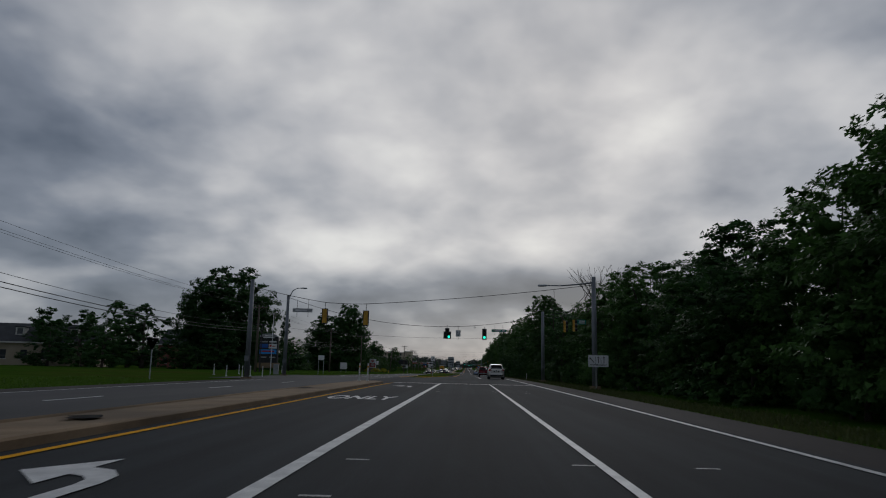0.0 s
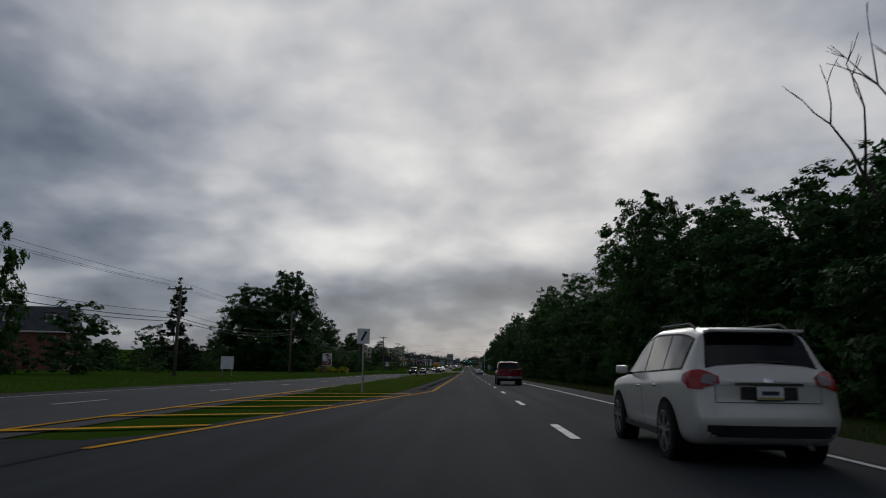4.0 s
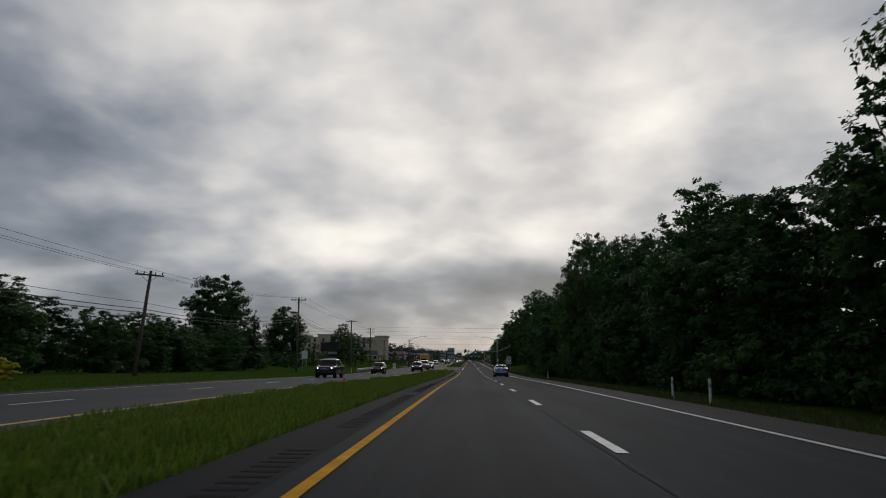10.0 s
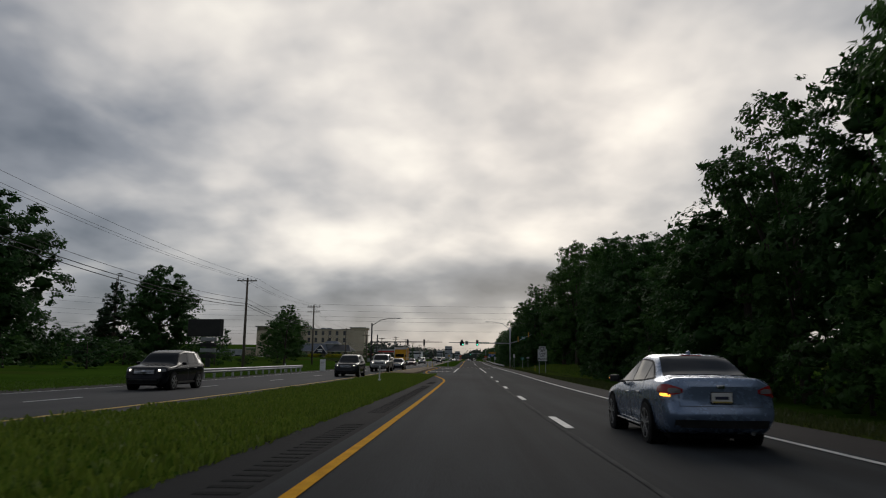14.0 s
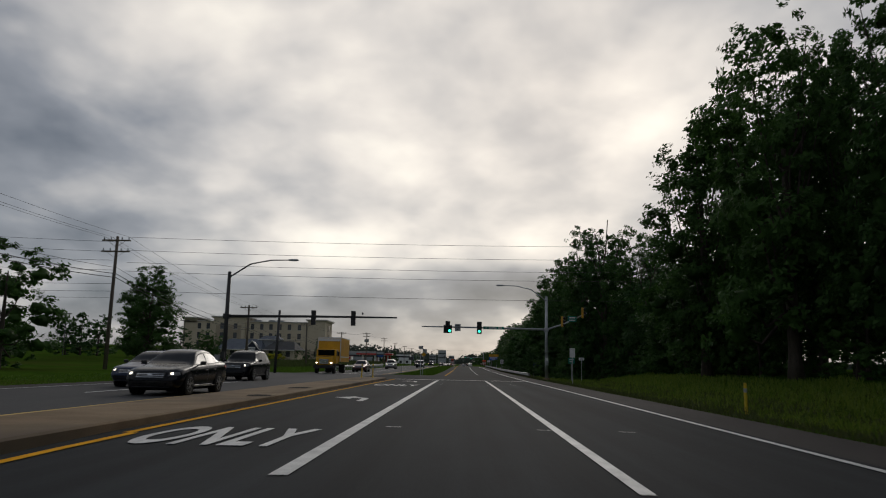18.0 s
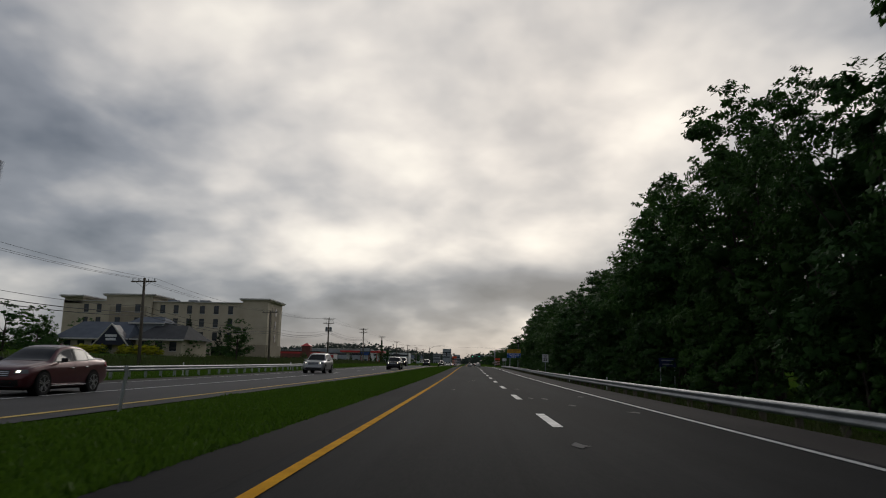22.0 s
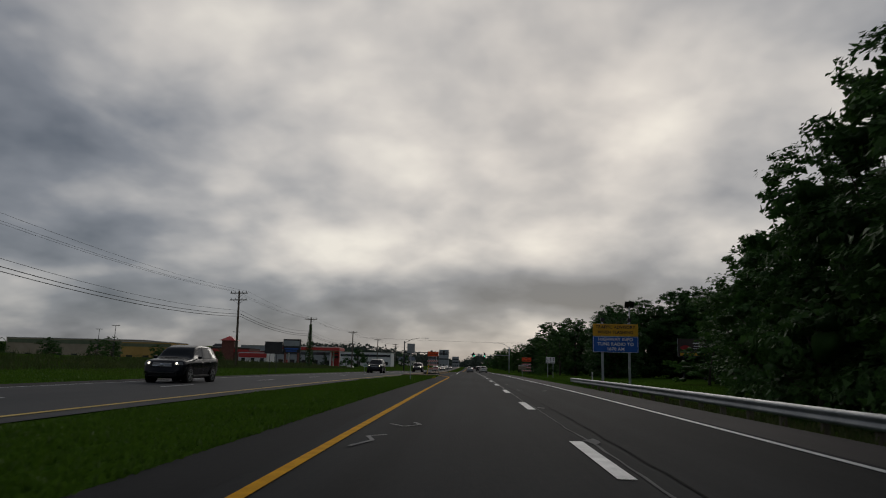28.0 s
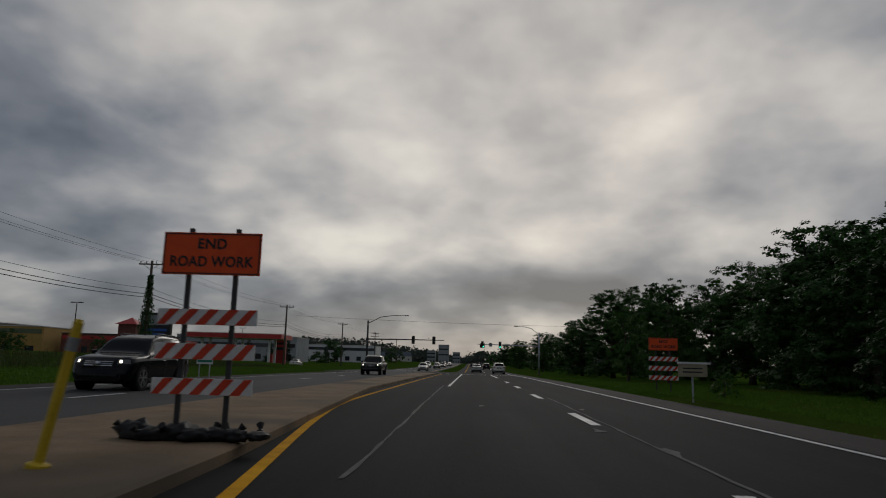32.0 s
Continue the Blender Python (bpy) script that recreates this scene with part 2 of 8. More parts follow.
LEAF_A = leafy("leaves_dark", (0.016, 0.050, 0.013), (0.054, 0.130, 0.029))
LEAF_B = leafy("leaves_mid", (0.025, 0.066, 0.015), (0.078, 0.165, 0.036))
LEAF_C = leafy("needles_dark", (0.012, 0.030, 0.012), (0.030, 0.060, 0.024))
LEAF_Y = leafy("leaves_yellow", (0.34, 0.34, 0.015), (0.56, 0.53, 0.03))
BLADES = leafy("grass_blades", (0.075, 0.140, 0.014), (0.22, 0.27, 0.045))
# also used on the wood's verge, where the darker green holds tree shade
BLADES_ROUGH_AND_SHADED = leafy("rough_bank_and_shaded_blades", (0.035, 0.060, 0.014), (0.085, 0.095, 0.034))
BLADES_MOWN = leafy("mown_blades", (0.058, 0.125, 0.010), (0.085, 0.160, 0.016))
# distance haze is mixed into this grey-green base colour
FAR_WOODS_HAZED = varied("far_woods_haze_tinted", (0.030, 0.042, 0.034), (0.060, 0.075, 0.058), 0.03, 0.95, 0, 0, 12, 0.1)


# ---- building helpers ----
def mesh_ob(name, verts, faces, mat, parent=None, label="", smooth=False):
    me = bpy.data.meshes.new(name)
    me.from_pydata([tuple(v) for v in verts], [], [tuple(q) for q in faces])
    me.materials.append(mat)
    if smooth:
        me.shade_smooth()
    ob = new(name, me)
    if parent is not None:
        ob.parent = parent
    if label:
        ob["label"] = label
    return ob


def part(name, bm, mat, parent=None, label="", smooth=False):
    me = bpy.data.meshes.new(name)
    bm.to_mesh(me)
    bm.free()
    me.materials.append(mat)
    if smooth:
        me.shade_smooth()
    ob = new(name, me)
    if parent is not None:
        ob.parent = parent
    if label:
        ob["label"] = label
    return ob


def thing(name, label, category, m=None, group="", kind=""):
    ob = new(name)
    ob.empty_display_size = 0.2
    if m is not None:
        ob.matrix_world = m
    return tagged(ob, label, category, group, kind)


def at(x, y, turn=0.0, dz=0.0):
    return pose(x, y, gz(y) + dz, 0, 0, turn)


def box(bm, c, s, bev=0.0, rot=None):
    """A bevelled box with centre c and size s."""
    r = bmesh.ops.create_cube(bm, size=1.0)["verts"]
    bmesh.ops.scale(bm, vec=s, verts=r)
    if bev:
        es = list({e for v in r for e in v.link_edges})
        r2 = bmesh.ops.bevel(bm, geom=es, offset=bev, segments=2, affect="EDGES", profile=0.6)["verts"]
        r = list({v for v in r2} | {v for v in r if v.is_valid})
    if rot is not None:
        bmesh.ops.rotate(bm, cent=(0, 0, 0), matrix=rot, verts=r)
    bmesh.ops.translate(bm, vec=c, verts=r)
    return r


def tube(bm, pts, radii, seg=8, cap=True):
    """A round tube along points."""
    rings = []
    n = len(pts)
    pts = [Vector(q) for q in pts]
    for i, q in enumerate(pts):
        d = (pts[min(i + 1, n - 1)] - pts[max(i - 1, 0)]).normalized()
        u = d.orthogonal().normalized() if abs(d.z) > 0.95 else Vector((-d.y, d.x, 0)).normalized()
        v = d.cross(u)
        r = radii[i] if isinstance(radii, (list, tuple)) else radii
        rings.append([bm.verts.new(q + r * (math.cos(a) * u + math.sin(a) * v)) for a in (2 * math.pi * k / seg for k in range(seg))])
    for a, b in zip(rings, rings[1:]):
        for k in range(seg):
            bm.faces.new((a[k], a[(k + 1) % seg], b[(k + 1) % seg], b[k]))
    if cap:
        bm.faces.new(rings[0][::-1])
        bm.faces.new(rings[-1])


def bm_box(c, s, bev=0.0, rot=None):
    bm = bmesh.new()
    box(bm, c, s, bev, rot)
    return bm


def bm_tube(pts, radii, seg=8):
    bm = bmesh.new()
    tube(bm, pts, radii, seg)
    return bm


# ---- ground and roads ----
def strip(name, x0, x1, y0, y1, dz, mat, step=6.0, parent=None, thick=0.0):
    """A sheet between two edges; x0 and x1 may be functions of chainage."""
    f0 = x0 if callable(x0) else (lambda y: x0)
    f1 = x1 if callable(x1) else (lambda y: x1)
    n = max(1, int(math.ceil((y1 - y0) / step)))
    vs, fs = [], []
    for i in range(n + 1):
        y = y0 + (y1 - y0) * i / n
        vs += [(f0(y), y, gz(y) + dz), (f1(y), y, gz(y) + dz)]
    for i in range(n):
        a = 2 * i
        fs.append((a, a + 1, a + 3, a + 2))
    if thick:
        k = len(vs)
        vs += [(a, b, c - thick) for a, b, c in vs]
        for i in range(n):
            a = 2 * i
            fs += [(a, a + 2, k + a + 2, k + a), (a + 3, a + 1, k + a + 1, k + a + 3)]
        fs += [(1, 0, k, k + 1), (2 * n, 2 * n + 1, k + 2 * n + 1, k + 2 * n)]
    return mesh_ob(name, vs, fs, mat, parent)


def far_line(y):
    """The yellow line of the oncoming carriageway, which swings away from the near one and back."""
    return float(np.interp(y, [-60, 50, 110, 175, 257, 320, 365, 450, 520, 570, 590, 700], [-7.45, -7.5, -7.9, -8.2, -9.15, -8.75, -8.25, -8.4, -8.1, -7.7, -7.25, -7.4]))


def far_x(dx):
    return lambda y: far_line(y) + dx


def side_rise(x, y):
    """Ground beside the road, relative to the road."""
    h = -0.03 if -8.6 < x < -2.9 else -0.06
    if x > 7:
        h -= 0.25 * min(1, (x - 7) / 3)
        h += 0.9 * max(0, min(1, (x - 14) / 20)) if y < 545 else 0.25
        if 338 < y < 390:
            h += 1.0 * max(0.0, min(1.0, (x - 8.5) / 6)) * min(1.0, (y - 338) / 10, (390 - y) / 10)
        if 400 < y < 556:
            h -= 0.17 * min(1.0, (y - 400) / 10, (556 - y) / 10)
    if x < -17.5:
        h += 0.35 * min(1, (-17.5 - x) / 12)
    if x < -31 and 396 < y < 700:
        h += 1.0 * min(1.0, (-31 - x) / 8) * min(1.0, (y - 396) / 14)
    return h


def ground():
    xs = [-4200, -2000, -900, -400, -200, -120, -80, -60, -45, -35, -28, -23, -19, -17.2, -16, -10, -9.2, -8.5, -7.45, -5.2, -2.95, -2.5, 6, 7, 8, 9, 10.5, 12, 15, 20, 30, 45, 80, 200, 600, 1500, 4200]
    ys = [-1500, -600, -200, -80] + list(range(-40, 800, 10)) + list(range(800, 1600, 50)) + [1700, 1900, 2300, 2900, 3600, 4300]
    vs, fs = [], []
    for y in ys:
        for x in xs:
            z = gz(min(max(y, -390), 4300)) + side_rise(x, y)
            if y > 1000 and x < -100:
                z += 26 * math.exp(-((y - 1700) / 420) ** 2) * min(1, (-x - 100) / 200)
            vs.append((x, y, z))
    w = len(xs)
    for j in range(len(ys) - 1):
        for i in range(w - 1):
            fs.append((j * w + i, j * w + i + 1, (j + 1) * w + i + 1, (j + 1) * w + i))
    tagged(mesh_ob("ground", vs, fs, GRASS_SOIL), "green grass verge and lawns along the highway", "ground", kind="structure")


XL, XR, XE = -1.65, 1.84, 5.03
Y0, Y1 = -60, 1700


def bay_left(y):
    """Left paved edge of the near carriageway (grass median or turn-lane kerb)."""
    if y < 51:
        return -5.35
    if y < 82:
        return -7.6
    if y < 105:
        return -5.3 + 2.2 * (y - 82) / 23
    if y < 298:
        return -3.1
    if y < 335:
        return -3.1 - 2.1 * (y - 298) / 37
    if y < 378:
        return -5.25
    if y < 398:
        return -7.6
    if y < 575:
        return -3.0
    if y < 600:
        return -3.0 - 1.9 * min(1.0, (y - 575) / 9)
    if y < 662:
        return -4.7
    if y < 692:
        return -7.6
    return -3.1


def roads():
    def road(name, label, x0, x1, y0, y1, dz, mat):
        return tagged(strip(name, x0, x1, y0, y1, dz, mat, 2.0 if y1 - y0 < 900 else 4.0), label, "road", kind="structure")
    road("road_near", "dark asphalt carriageway with two lanes and tyre-worn tracks", bay_left, XE + 0.25, Y0, Y1, 0.0, ASPHALT)
    road("shoulder_near", "reddish grey paved shoulder beside the highway", XE + 0.25, 6.75, Y0, Y1, -0.004, SHOULDER)
    road("road_far", "older grey asphalt carriageway for oncoming traffic", far_x(-7.4), far_x(0.75), Y0, Y1, -0.01, ASPHALT_OLD)
    road("shoulder_far", "grey paved shoulder beside oncoming lanes", far_x(-9.2), far_x(-7.4), Y0, Y1, -0.014, SHOULDER)
    for y0, y1 in ((106, 322), (398, 578)):
        road("shoulder_median", "dark paved shoulder between the yellow line and the grass", lambda y: bay_left(y) + 0.02, lambda y: XL - 0.35 + (0.0 if y < 300 else -1.2 * min(1.0, max(0.0, (y - 300) / 20)) if y < 330 else 0.0), y0, y1, 0.003, SHOULDER_DARK)
    for y0, y1, x in ((54, 82, -90), (378, 398, -120), (664, 692, -140)):
        road("side_road", "asphalt side road joining at the crossing", x, -15.0, y0, y1, 0.004 if x < -95 else 0.005, ASPHALT_OLD)
        road("crossing", "worn asphalt crossing between the carriageways", -8.2, -5.0, y0 - 1, y1 + 1, 0.008, ASPHALT)


def marking(name, x0, x1, y0, y1, mat, label, parent, dz=0.012, step=4.0):
    ob = strip(name, x0, x1, y0, y1, dz, mat, step, parent)
    return ob


def markings():
    root = thing("lane_markings", "white and yellow painted lane lines on asphalt", "road marking", kind="structure")
    w = 0.075

    def line(x, y0, y1, mat, width=w, dz=0.012):
        f = x if callable(x) else (lambda y: x)
        marking("line", lambda y: f(y) - width, lambda y: f(y) + width, y0, y1, mat, "", root, dz, 2.0)
    # near carriageway: left line
    line(XL, -55, 49.8, WHITE_LINE, 0.1)
    line(lambda y: bay_left(y) + 0.38, -55, 49, YELLOW_LINE)
    line(XL, 108, 300, YELLOW_LINE)
    line(lambda y: -5.0 + 3.35 * (y - 82) / 26, 82, 108, YELLOW_LINE)
    line(lambda y: XL - 3.15 * (3 * ((y - 300) / 36) ** 2 - 2 * ((y - 300) / 36) ** 3), 300, 336, YELLOW_LINE)
    line(-4.9, 336, 378.4, YELLOW_LINE)
    line(XL, 332.4, 376.5, WHITE_LINE, 0.1)
    line(XL, 397, 568, YELLOW_LINE)
    line(lambda y: XL - 2.5 * (3 * ((y - 568) / 28) ** 2 - 2 * ((y - 568) / 28) ** 3), 568, 596, YELLOW_LINE)
    line(-4.15, 596, 660, YELLOW_LINE)
    line(XL - 0.1, 610, 662, WHITE_LINE)
    line(XL, 694, 1500, YELLOW_LINE)
    # stop lines
    for y in (50.2, 378.2, 663.0):
        strip("stop_line", -4.9, XE, y - 0.3, y + 0.3, 0.014, WHITE_LINE, 1, root)
    for y in (81.0, 399.5, 694.0):
        strip("stop_line", -15.0, -8.3, y - 0.3, y + 0.3, 0.010, WHITE_LINE, 1, root)
    # lane line: solid before the crossings, broken between
    line(XR, -55, 49.8, WHITE_LINE, 0.06)
    line(XR, 331.8, 376.8, WHITE_LINE, 0.075)
    line(XR, 640, 662, WHITE_LINE, 0.1)
    starts = [DASH0 + 10.84 * k for k in range(8, 30)] + [408.1 + 10.18 * k for k in range(10)] + [511.17 + 11.02 * k for k in range(11)] + [700 + 11.4 * k for k in range(18)]
    for y in starts:
        line(XR, y, y + (3.05 if y < 400 else 3.5), WHITE_LINE, 0.085 if y < 400 else 0.1)
    for k in range(70):
        y = -30 + 12.19 * k
        if 45 < y < 84 or 372 < y < 453 or 655 < y < 695:
            continue
        line(far_x(-3.6), y, y + 3.05, WHITE_LINE, 0.075, 0.002)
    for a, b in ((400.5, 413.7), (414.4, 450)):
        line(far_x(-3.6), a, b, WHITE_LINE, 0.075, 0.002)
    line(XE, -55, 1500, WHITE_LINE, 0.065)
    line(far_x(0), -55, 49, YELLOW_FADED, 0.095, 0.002)
    for a, b in ((83, 373), (400, 655), (695, 1400)):
        line(far_x(0), a, b, YELLOW_FADED, 0.095, 0.002)
    for a, b in ((-55, 52), (84, 376), (400, 661), (695, 1400)):
        line(far_x(-7.2), a, b, WHITE_LINE, 0.06, 0.002)
    # yellow hatching past the first crossing
    line(-7.7, 82, 106, YELLOW_LINE, 0.07, 0.013)
    for k in range(6):
        y = 84 + 3.6 * k
        xr = -5.0 + 3.35 * (y - 82) / 26
        a = 0.12
        vs = [(-7.7, y, gz(y) + 0.013), (-7.7, y + 0.35, gz(y) + 0.013), (xr, y + 2.0, gz(y) + 0.016), (xr, y + 1.65, gz(y) + 0.016)]
        mesh_ob("hatch_stripe", vs, [(0, 3, 2, 1)], YELLOW_LINE, root)


DASH0 = -2.25
ground()
roads()
markings()


def kerbed_island(y0, y1, xa, xb, label, nose0=True, nose1=True, h=0.15):
    """A raised concrete island with rounded noses; xa, xb edges as functions of chainage."""
    vs, top, n = [], [], 26
    left, right = [], []
    for i in range(n + 1):
        y = y0 + (y1 - y0) * i / n
        left.append((xa(y), y))
        right.append((xb(y), y))
    ring = left[::-1]

    def cap(y, s):
        a, b = xa(y), xb(y)
        c, r = (a + b) / 2, (b - a) / 2
        return [(c - r * math.cos(q), y + s * r * 0.9 * math.sin(q)) for q in (math.pi * k / 8 for k in range(1, 8))]
    ring = left[:]
    if nose1:
        ring += cap(y1, 1)
    ring += right[::-1]
    if nose0:
        ring += cap(y0, -1)[::-1]
    m = len(ring)
    cx = lambda q: (xa(q[1]) + xb(q[1])) / 2
    vs = [(x, y, gz(y) - 0.1) for x, y in ring]
    vs += [(x, y, gz(y) + h * 0.8) for x, y in ring]
    ins = []
    for x, y in ring:
        c = cx((x, min(max(y, y0), y1)))
        ins.append((x + (0.05 if x < c else -0.05), y, gz(y) + h))
    vs += ins
    fs = []
    for k in range(m):
        j = (k + 1) % m
        fs += [(k, m + k, m + j, j), (m + k, 2 * m + k, 2 * m + j, m + j)]
    fs.append(tuple(2 * m + k for k in range(m - 1, -1, -1)))
    return tagged(mesh_ob("median_island", vs, fs, CONCRETE), label, "traffic island", kind="structure")


kerbed_island(-50, 47.2, lambda y: -7.15, lambda y: -5.35, "raised tan concrete median strip with worn kerb")
kerbed_island(322, 375.2, lambda y: -7.4, lambda y: -5.25, "raised tan concrete median strip with cracked surface")
kerbed_island(578.6, 657, lambda y: -6.85, lambda y: -3.15 - 1.5 * min(1, max(0, (y - 580) / 22)), "wide concrete traffic island narrowing to a strip")


# ---- trees ----
def quads(centres, size, rng, droop=0.3, aspect=0.38, facing=None):
    """Many leaf blades as one mesh: a triangle a leaf."""
    n = len(centres)
    d = rng.normal(size=(n, 3))
    d[:, 2] -= droop
    d /= np.linalg.norm(d, axis=1)[:, None]
    if facing is None:
        u = np.cross(d, rng.normal(size=(n, 3)))
    else:
        # blades lie roughly across the direction that their clump faces
        nrm = facing + rng.normal(size=(n, 3)) * 0.45
        nrm /= np.linalg.norm(nrm, axis=1)[:, None] + 1e-9
        d = d - nrm * (d * nrm).sum(1)[:, None]
        d /= np.linalg.norm(d, axis=1)[:, None] + 1e-9
        u = np.cross(nrm, d)
    u /= np.linalg.norm(u, axis=1)[:, None] + 1e-9
    s = size * rng.uniform(0.6, 1.4, n)[:, None]
    c = centres
    v = np.stack([c - d * s, c + d * s * 0.7 + u * s * aspect * 1.3, c + d * s * 0.7 - u * s * aspect * 1.3], 1).reshape(-1, 3)
    f = np.arange(n)[:, None] * 3 + np.array([[0, 1, 2]])
    return v, f


def np_mesh(name, v, f, mat):
    me = bpy.data.meshes.new(name)
    me.vertices.add(len(v))
    me.vertices.foreach_set("co", np.asarray(v, dtype=np.float32).ravel())
    k = f.shape[1]
    me.loops.add(f.size)
    me.loops.foreach_set("vertex_index", f.astype(np.int32).ravel())
    me.polygons.add(len(f))
    me.polygons.foreach_set("loop_start", np.arange(0, f.size, k, dtype=np.int32))
    me.polygons.foreach_set("loop_total", np.full(len(f), k, dtype=np.int32))
    me.materials.append(mat)
    me.update(calc_edges=True)
    return me


def tree_meshes(seed, height, spread, leaves, leaf_size, mat, low=0.2, lumps=26, cone=False, open_=0.0):
    """Trunk and crown meshes of a broad-leaved tree (or a cone-shaped one), base at the origin."""
    rng = np.random.default_rng(seed)
    bm = bmesh.new()
    top = height * (0.9 if cone else 0.72)
    lean = rng.uniform(-0.4, 0.4, 2)
    trunk = [(lean[0] * q * q, lean[1] * q * q, top * q) for q in (0, 0.08, 0.25, 0.5, 0.75, 1)]
    r0 = height * 0.018
    tube(bm, trunk, [r0 * 1.5, r0 * 1.1, r0, r0 * 0.8, r0 * 0.5, r0 * 0.2], 8)
    cen, rad = [], []
    for k in range(lumps):
        if cone:
            q = rng.uniform(0, 1) ** 1.2
            z = height * (low + (1 - low) * q)
            r = spread * (1 - q) * rng.uniform(0.5, 1.0)
            a = rng.uniform(0, 2 * math.pi)
            c = np.array([r * math.cos(a), r * math.sin(a), z * 0.97])
            rr = 0.3 * spread * (1.15 - q) * rng.uniform(0.7, 1.2)
        else:
            q = (k + rng.uniform(0, 1)) / lumps
            rr = spread * rng.uniform(0.16, 0.33) * (0.8 if q > 0.8 else 1)
            z = height * low + (height * (1 - low) - 0.9 * rr) * q
            wide = spread * math.sqrt(max(0.02, 1 - ((q - 0.40) / 0.64) ** 2))
            a = 2.39996 * k + rng.uniform(-0.6, 0.6)
            r = wide * math.sqrt(rng.uniform(0.02, 1.0)) * rng.uniform(0.7, 0.92)
            c = np.array([r * math.cos(a), r * math.sin(a), z])
        cen.append(c)
        rad.append(rr)
        if k % 4 == 0:
            base = trunk[min(5, 2 + int(3 * max(0, c[2] / height - 0.15)))]
            mid = (np.array(base) + c) / 2 + np.array([0, 0, -0.06 * height * (0.2 if cone else 1)])
            tube(bm, [base, mid, c], [r0 * 0.4, r0 * 0.25, r0 * 0.08], 4, False)
    cen, rad = np.array(cen), np.array(rad)
    sq = np.array([1, 1, 0.78])
    # every limb ends in a lobe; sprays of leaves crowd on the lobe's outer side, with gaps between the sprays
    w = rad ** 2
    sprays = max(40, leaves // 24)
    pick = rng.choice(len(cen), sprays, p=w / w.sum())
    away = cen[pick] * np.array([1, 1, 0])
    away /= np.linalg.norm(away, axis=1)[:, None] + 0.4 * spread
    d = rng.normal(size=(sprays, 3)) + away * 1.3 + np.array([0, 0, 0.35])
    d /= np.linalg.norm(d, axis=1)[:, None]
    tw = cen[pick] + d * (rad[pick] * np.where(rng.uniform(0, 1, sprays) < 0.35, rng.uniform(1.0, 1.3, sprays), rng.uniform(0.55, 1.05, sprays)))[:, None] * sq
    tp = rng.integers(0, sprays, leaves)
    ball = rng.normal(size=(leaves, 3))
    ball /= np.linalg.norm(ball, axis=1)[:, None]
    ball *= (rng.uniform(0, 1, leaves) ** 0.45)[:, None]
    reach = np.maximum(rad[pick[tp]] * 0.42, leaf_size * 2.2)
    c = tw[tp] + ball * reach[:, None] * np.array([1, 1, 0.6])
    c[:, 2] = np.maximum(c[:, 2], 0.15)
    out = d[tp] + np.array([0, 0, 0.6])
    v, f = quads(c, leaf_size, rng, 0.3, 0.44, out)
    # the dense heart of each lobe keeps the sky from showing through
    ico = bmesh.new()
    bmesh.ops.create_icosphere(ico, subdivisions=1 if leaves < 4000 else 2, radius=1.0)
    iv = np.array([q.co[:] for q in ico.verts])
    jf = np.array([[q.index for q in face.verts] for face in ico.faces])
    ico.free()
    vs, fs, base_n = [v], [f], len(v)
    for k in range(len(cen)):
        if cen[k][2] > height * (0.5 if open_ else 0.8):
            continue
        shape = iv * (rad[k] * 0.52 * rng.uniform(0.35, 1.2, (len(iv), 1))) * sq + cen[k] * np.array([0.86, 0.86, 0.985])
        shape[:, 2] = np.maximum(shape[:, 2], 0.1)
        vs.append(shape)
        fs.append(jf + base_n)
        base_n += len(iv)
    v, f = np.concatenate(vs), np.concatenate(fs)
    tm = bpy.data.meshes.new("trunk")
    bm.to_mesh(tm)
    bm.free()
    tm.materials.append(BARK)
    tm.shade_smooth()
    return tm, np_mesh("crown", v, f, mat)


def plant(meshes, x, y, turn, scale, label, category="tree", name="tree", group="", dz=None, sx=1.0):
    ob = thing(name, label, category, None, group)
    z = gz(y) + (side_rise(x, y) if dz is None else dz) - 0.05
    ob.matrix_world = Matrix.LocRotScale((x, y, z), Euler((0, 0, turn)), (scale * sx, scale * sx, scale))
    for nm, me in zip(("trunk", "crown"), meshes):
        o = new(nm, me)
        o.parent = ob
    return ob


BIG = [tree_meshes(s, 13.0, 4.2, 15000, 0.155, LEAF_A if s % 2 else LEAF_B, 0.05, 84) for s in (11, 12, 13, 14, 15)]
TALL = [tree_meshes(s, 15.0, 4.1, 15000, 0.145, LEAF_B, 0.12, 84, False, 0.12) for s in (21, 22)]
OPEN = [tree_meshes(s, 15.0, 4.3, 12500, 0.145, LEAF_B, 0.2, 44, False, 0.2) for s in (26, 27)]
BACK = [tree_meshes(s, 12.0, 4.5, 3000, 0.25, LEAF_A, 0.03, 44) for s in (31, 32)]
SHRUB = [tree_meshes(s, 3.2, 2.0, 1500, 0.10, LEAF_B if s % 2 else LEAF_A, 0.05, 24) for s in (41, 42, 43)]
ROUND = [tree_meshes(s, 16.0, 6.2, 20000, 0.215, LEAF_A, 0.03, 120) for s in (51, 52, 53)]
CONE = [tree_meshes(s, 9.0, 2.7, 7500, 0.13, LEAF_C, 0.04, 80, True) for s in (61, 62)]
YOUNG = [tree_meshes(s, 6.0, 2.4, 5200, 0.10, LEAF_B, 0.1, 34) for s in (71, 72)]
FAR = [tree_meshes(s, 6.0, 2.6, 500, 0.30, LEAF_A, 0.06, 14) for s in (81, 82)]

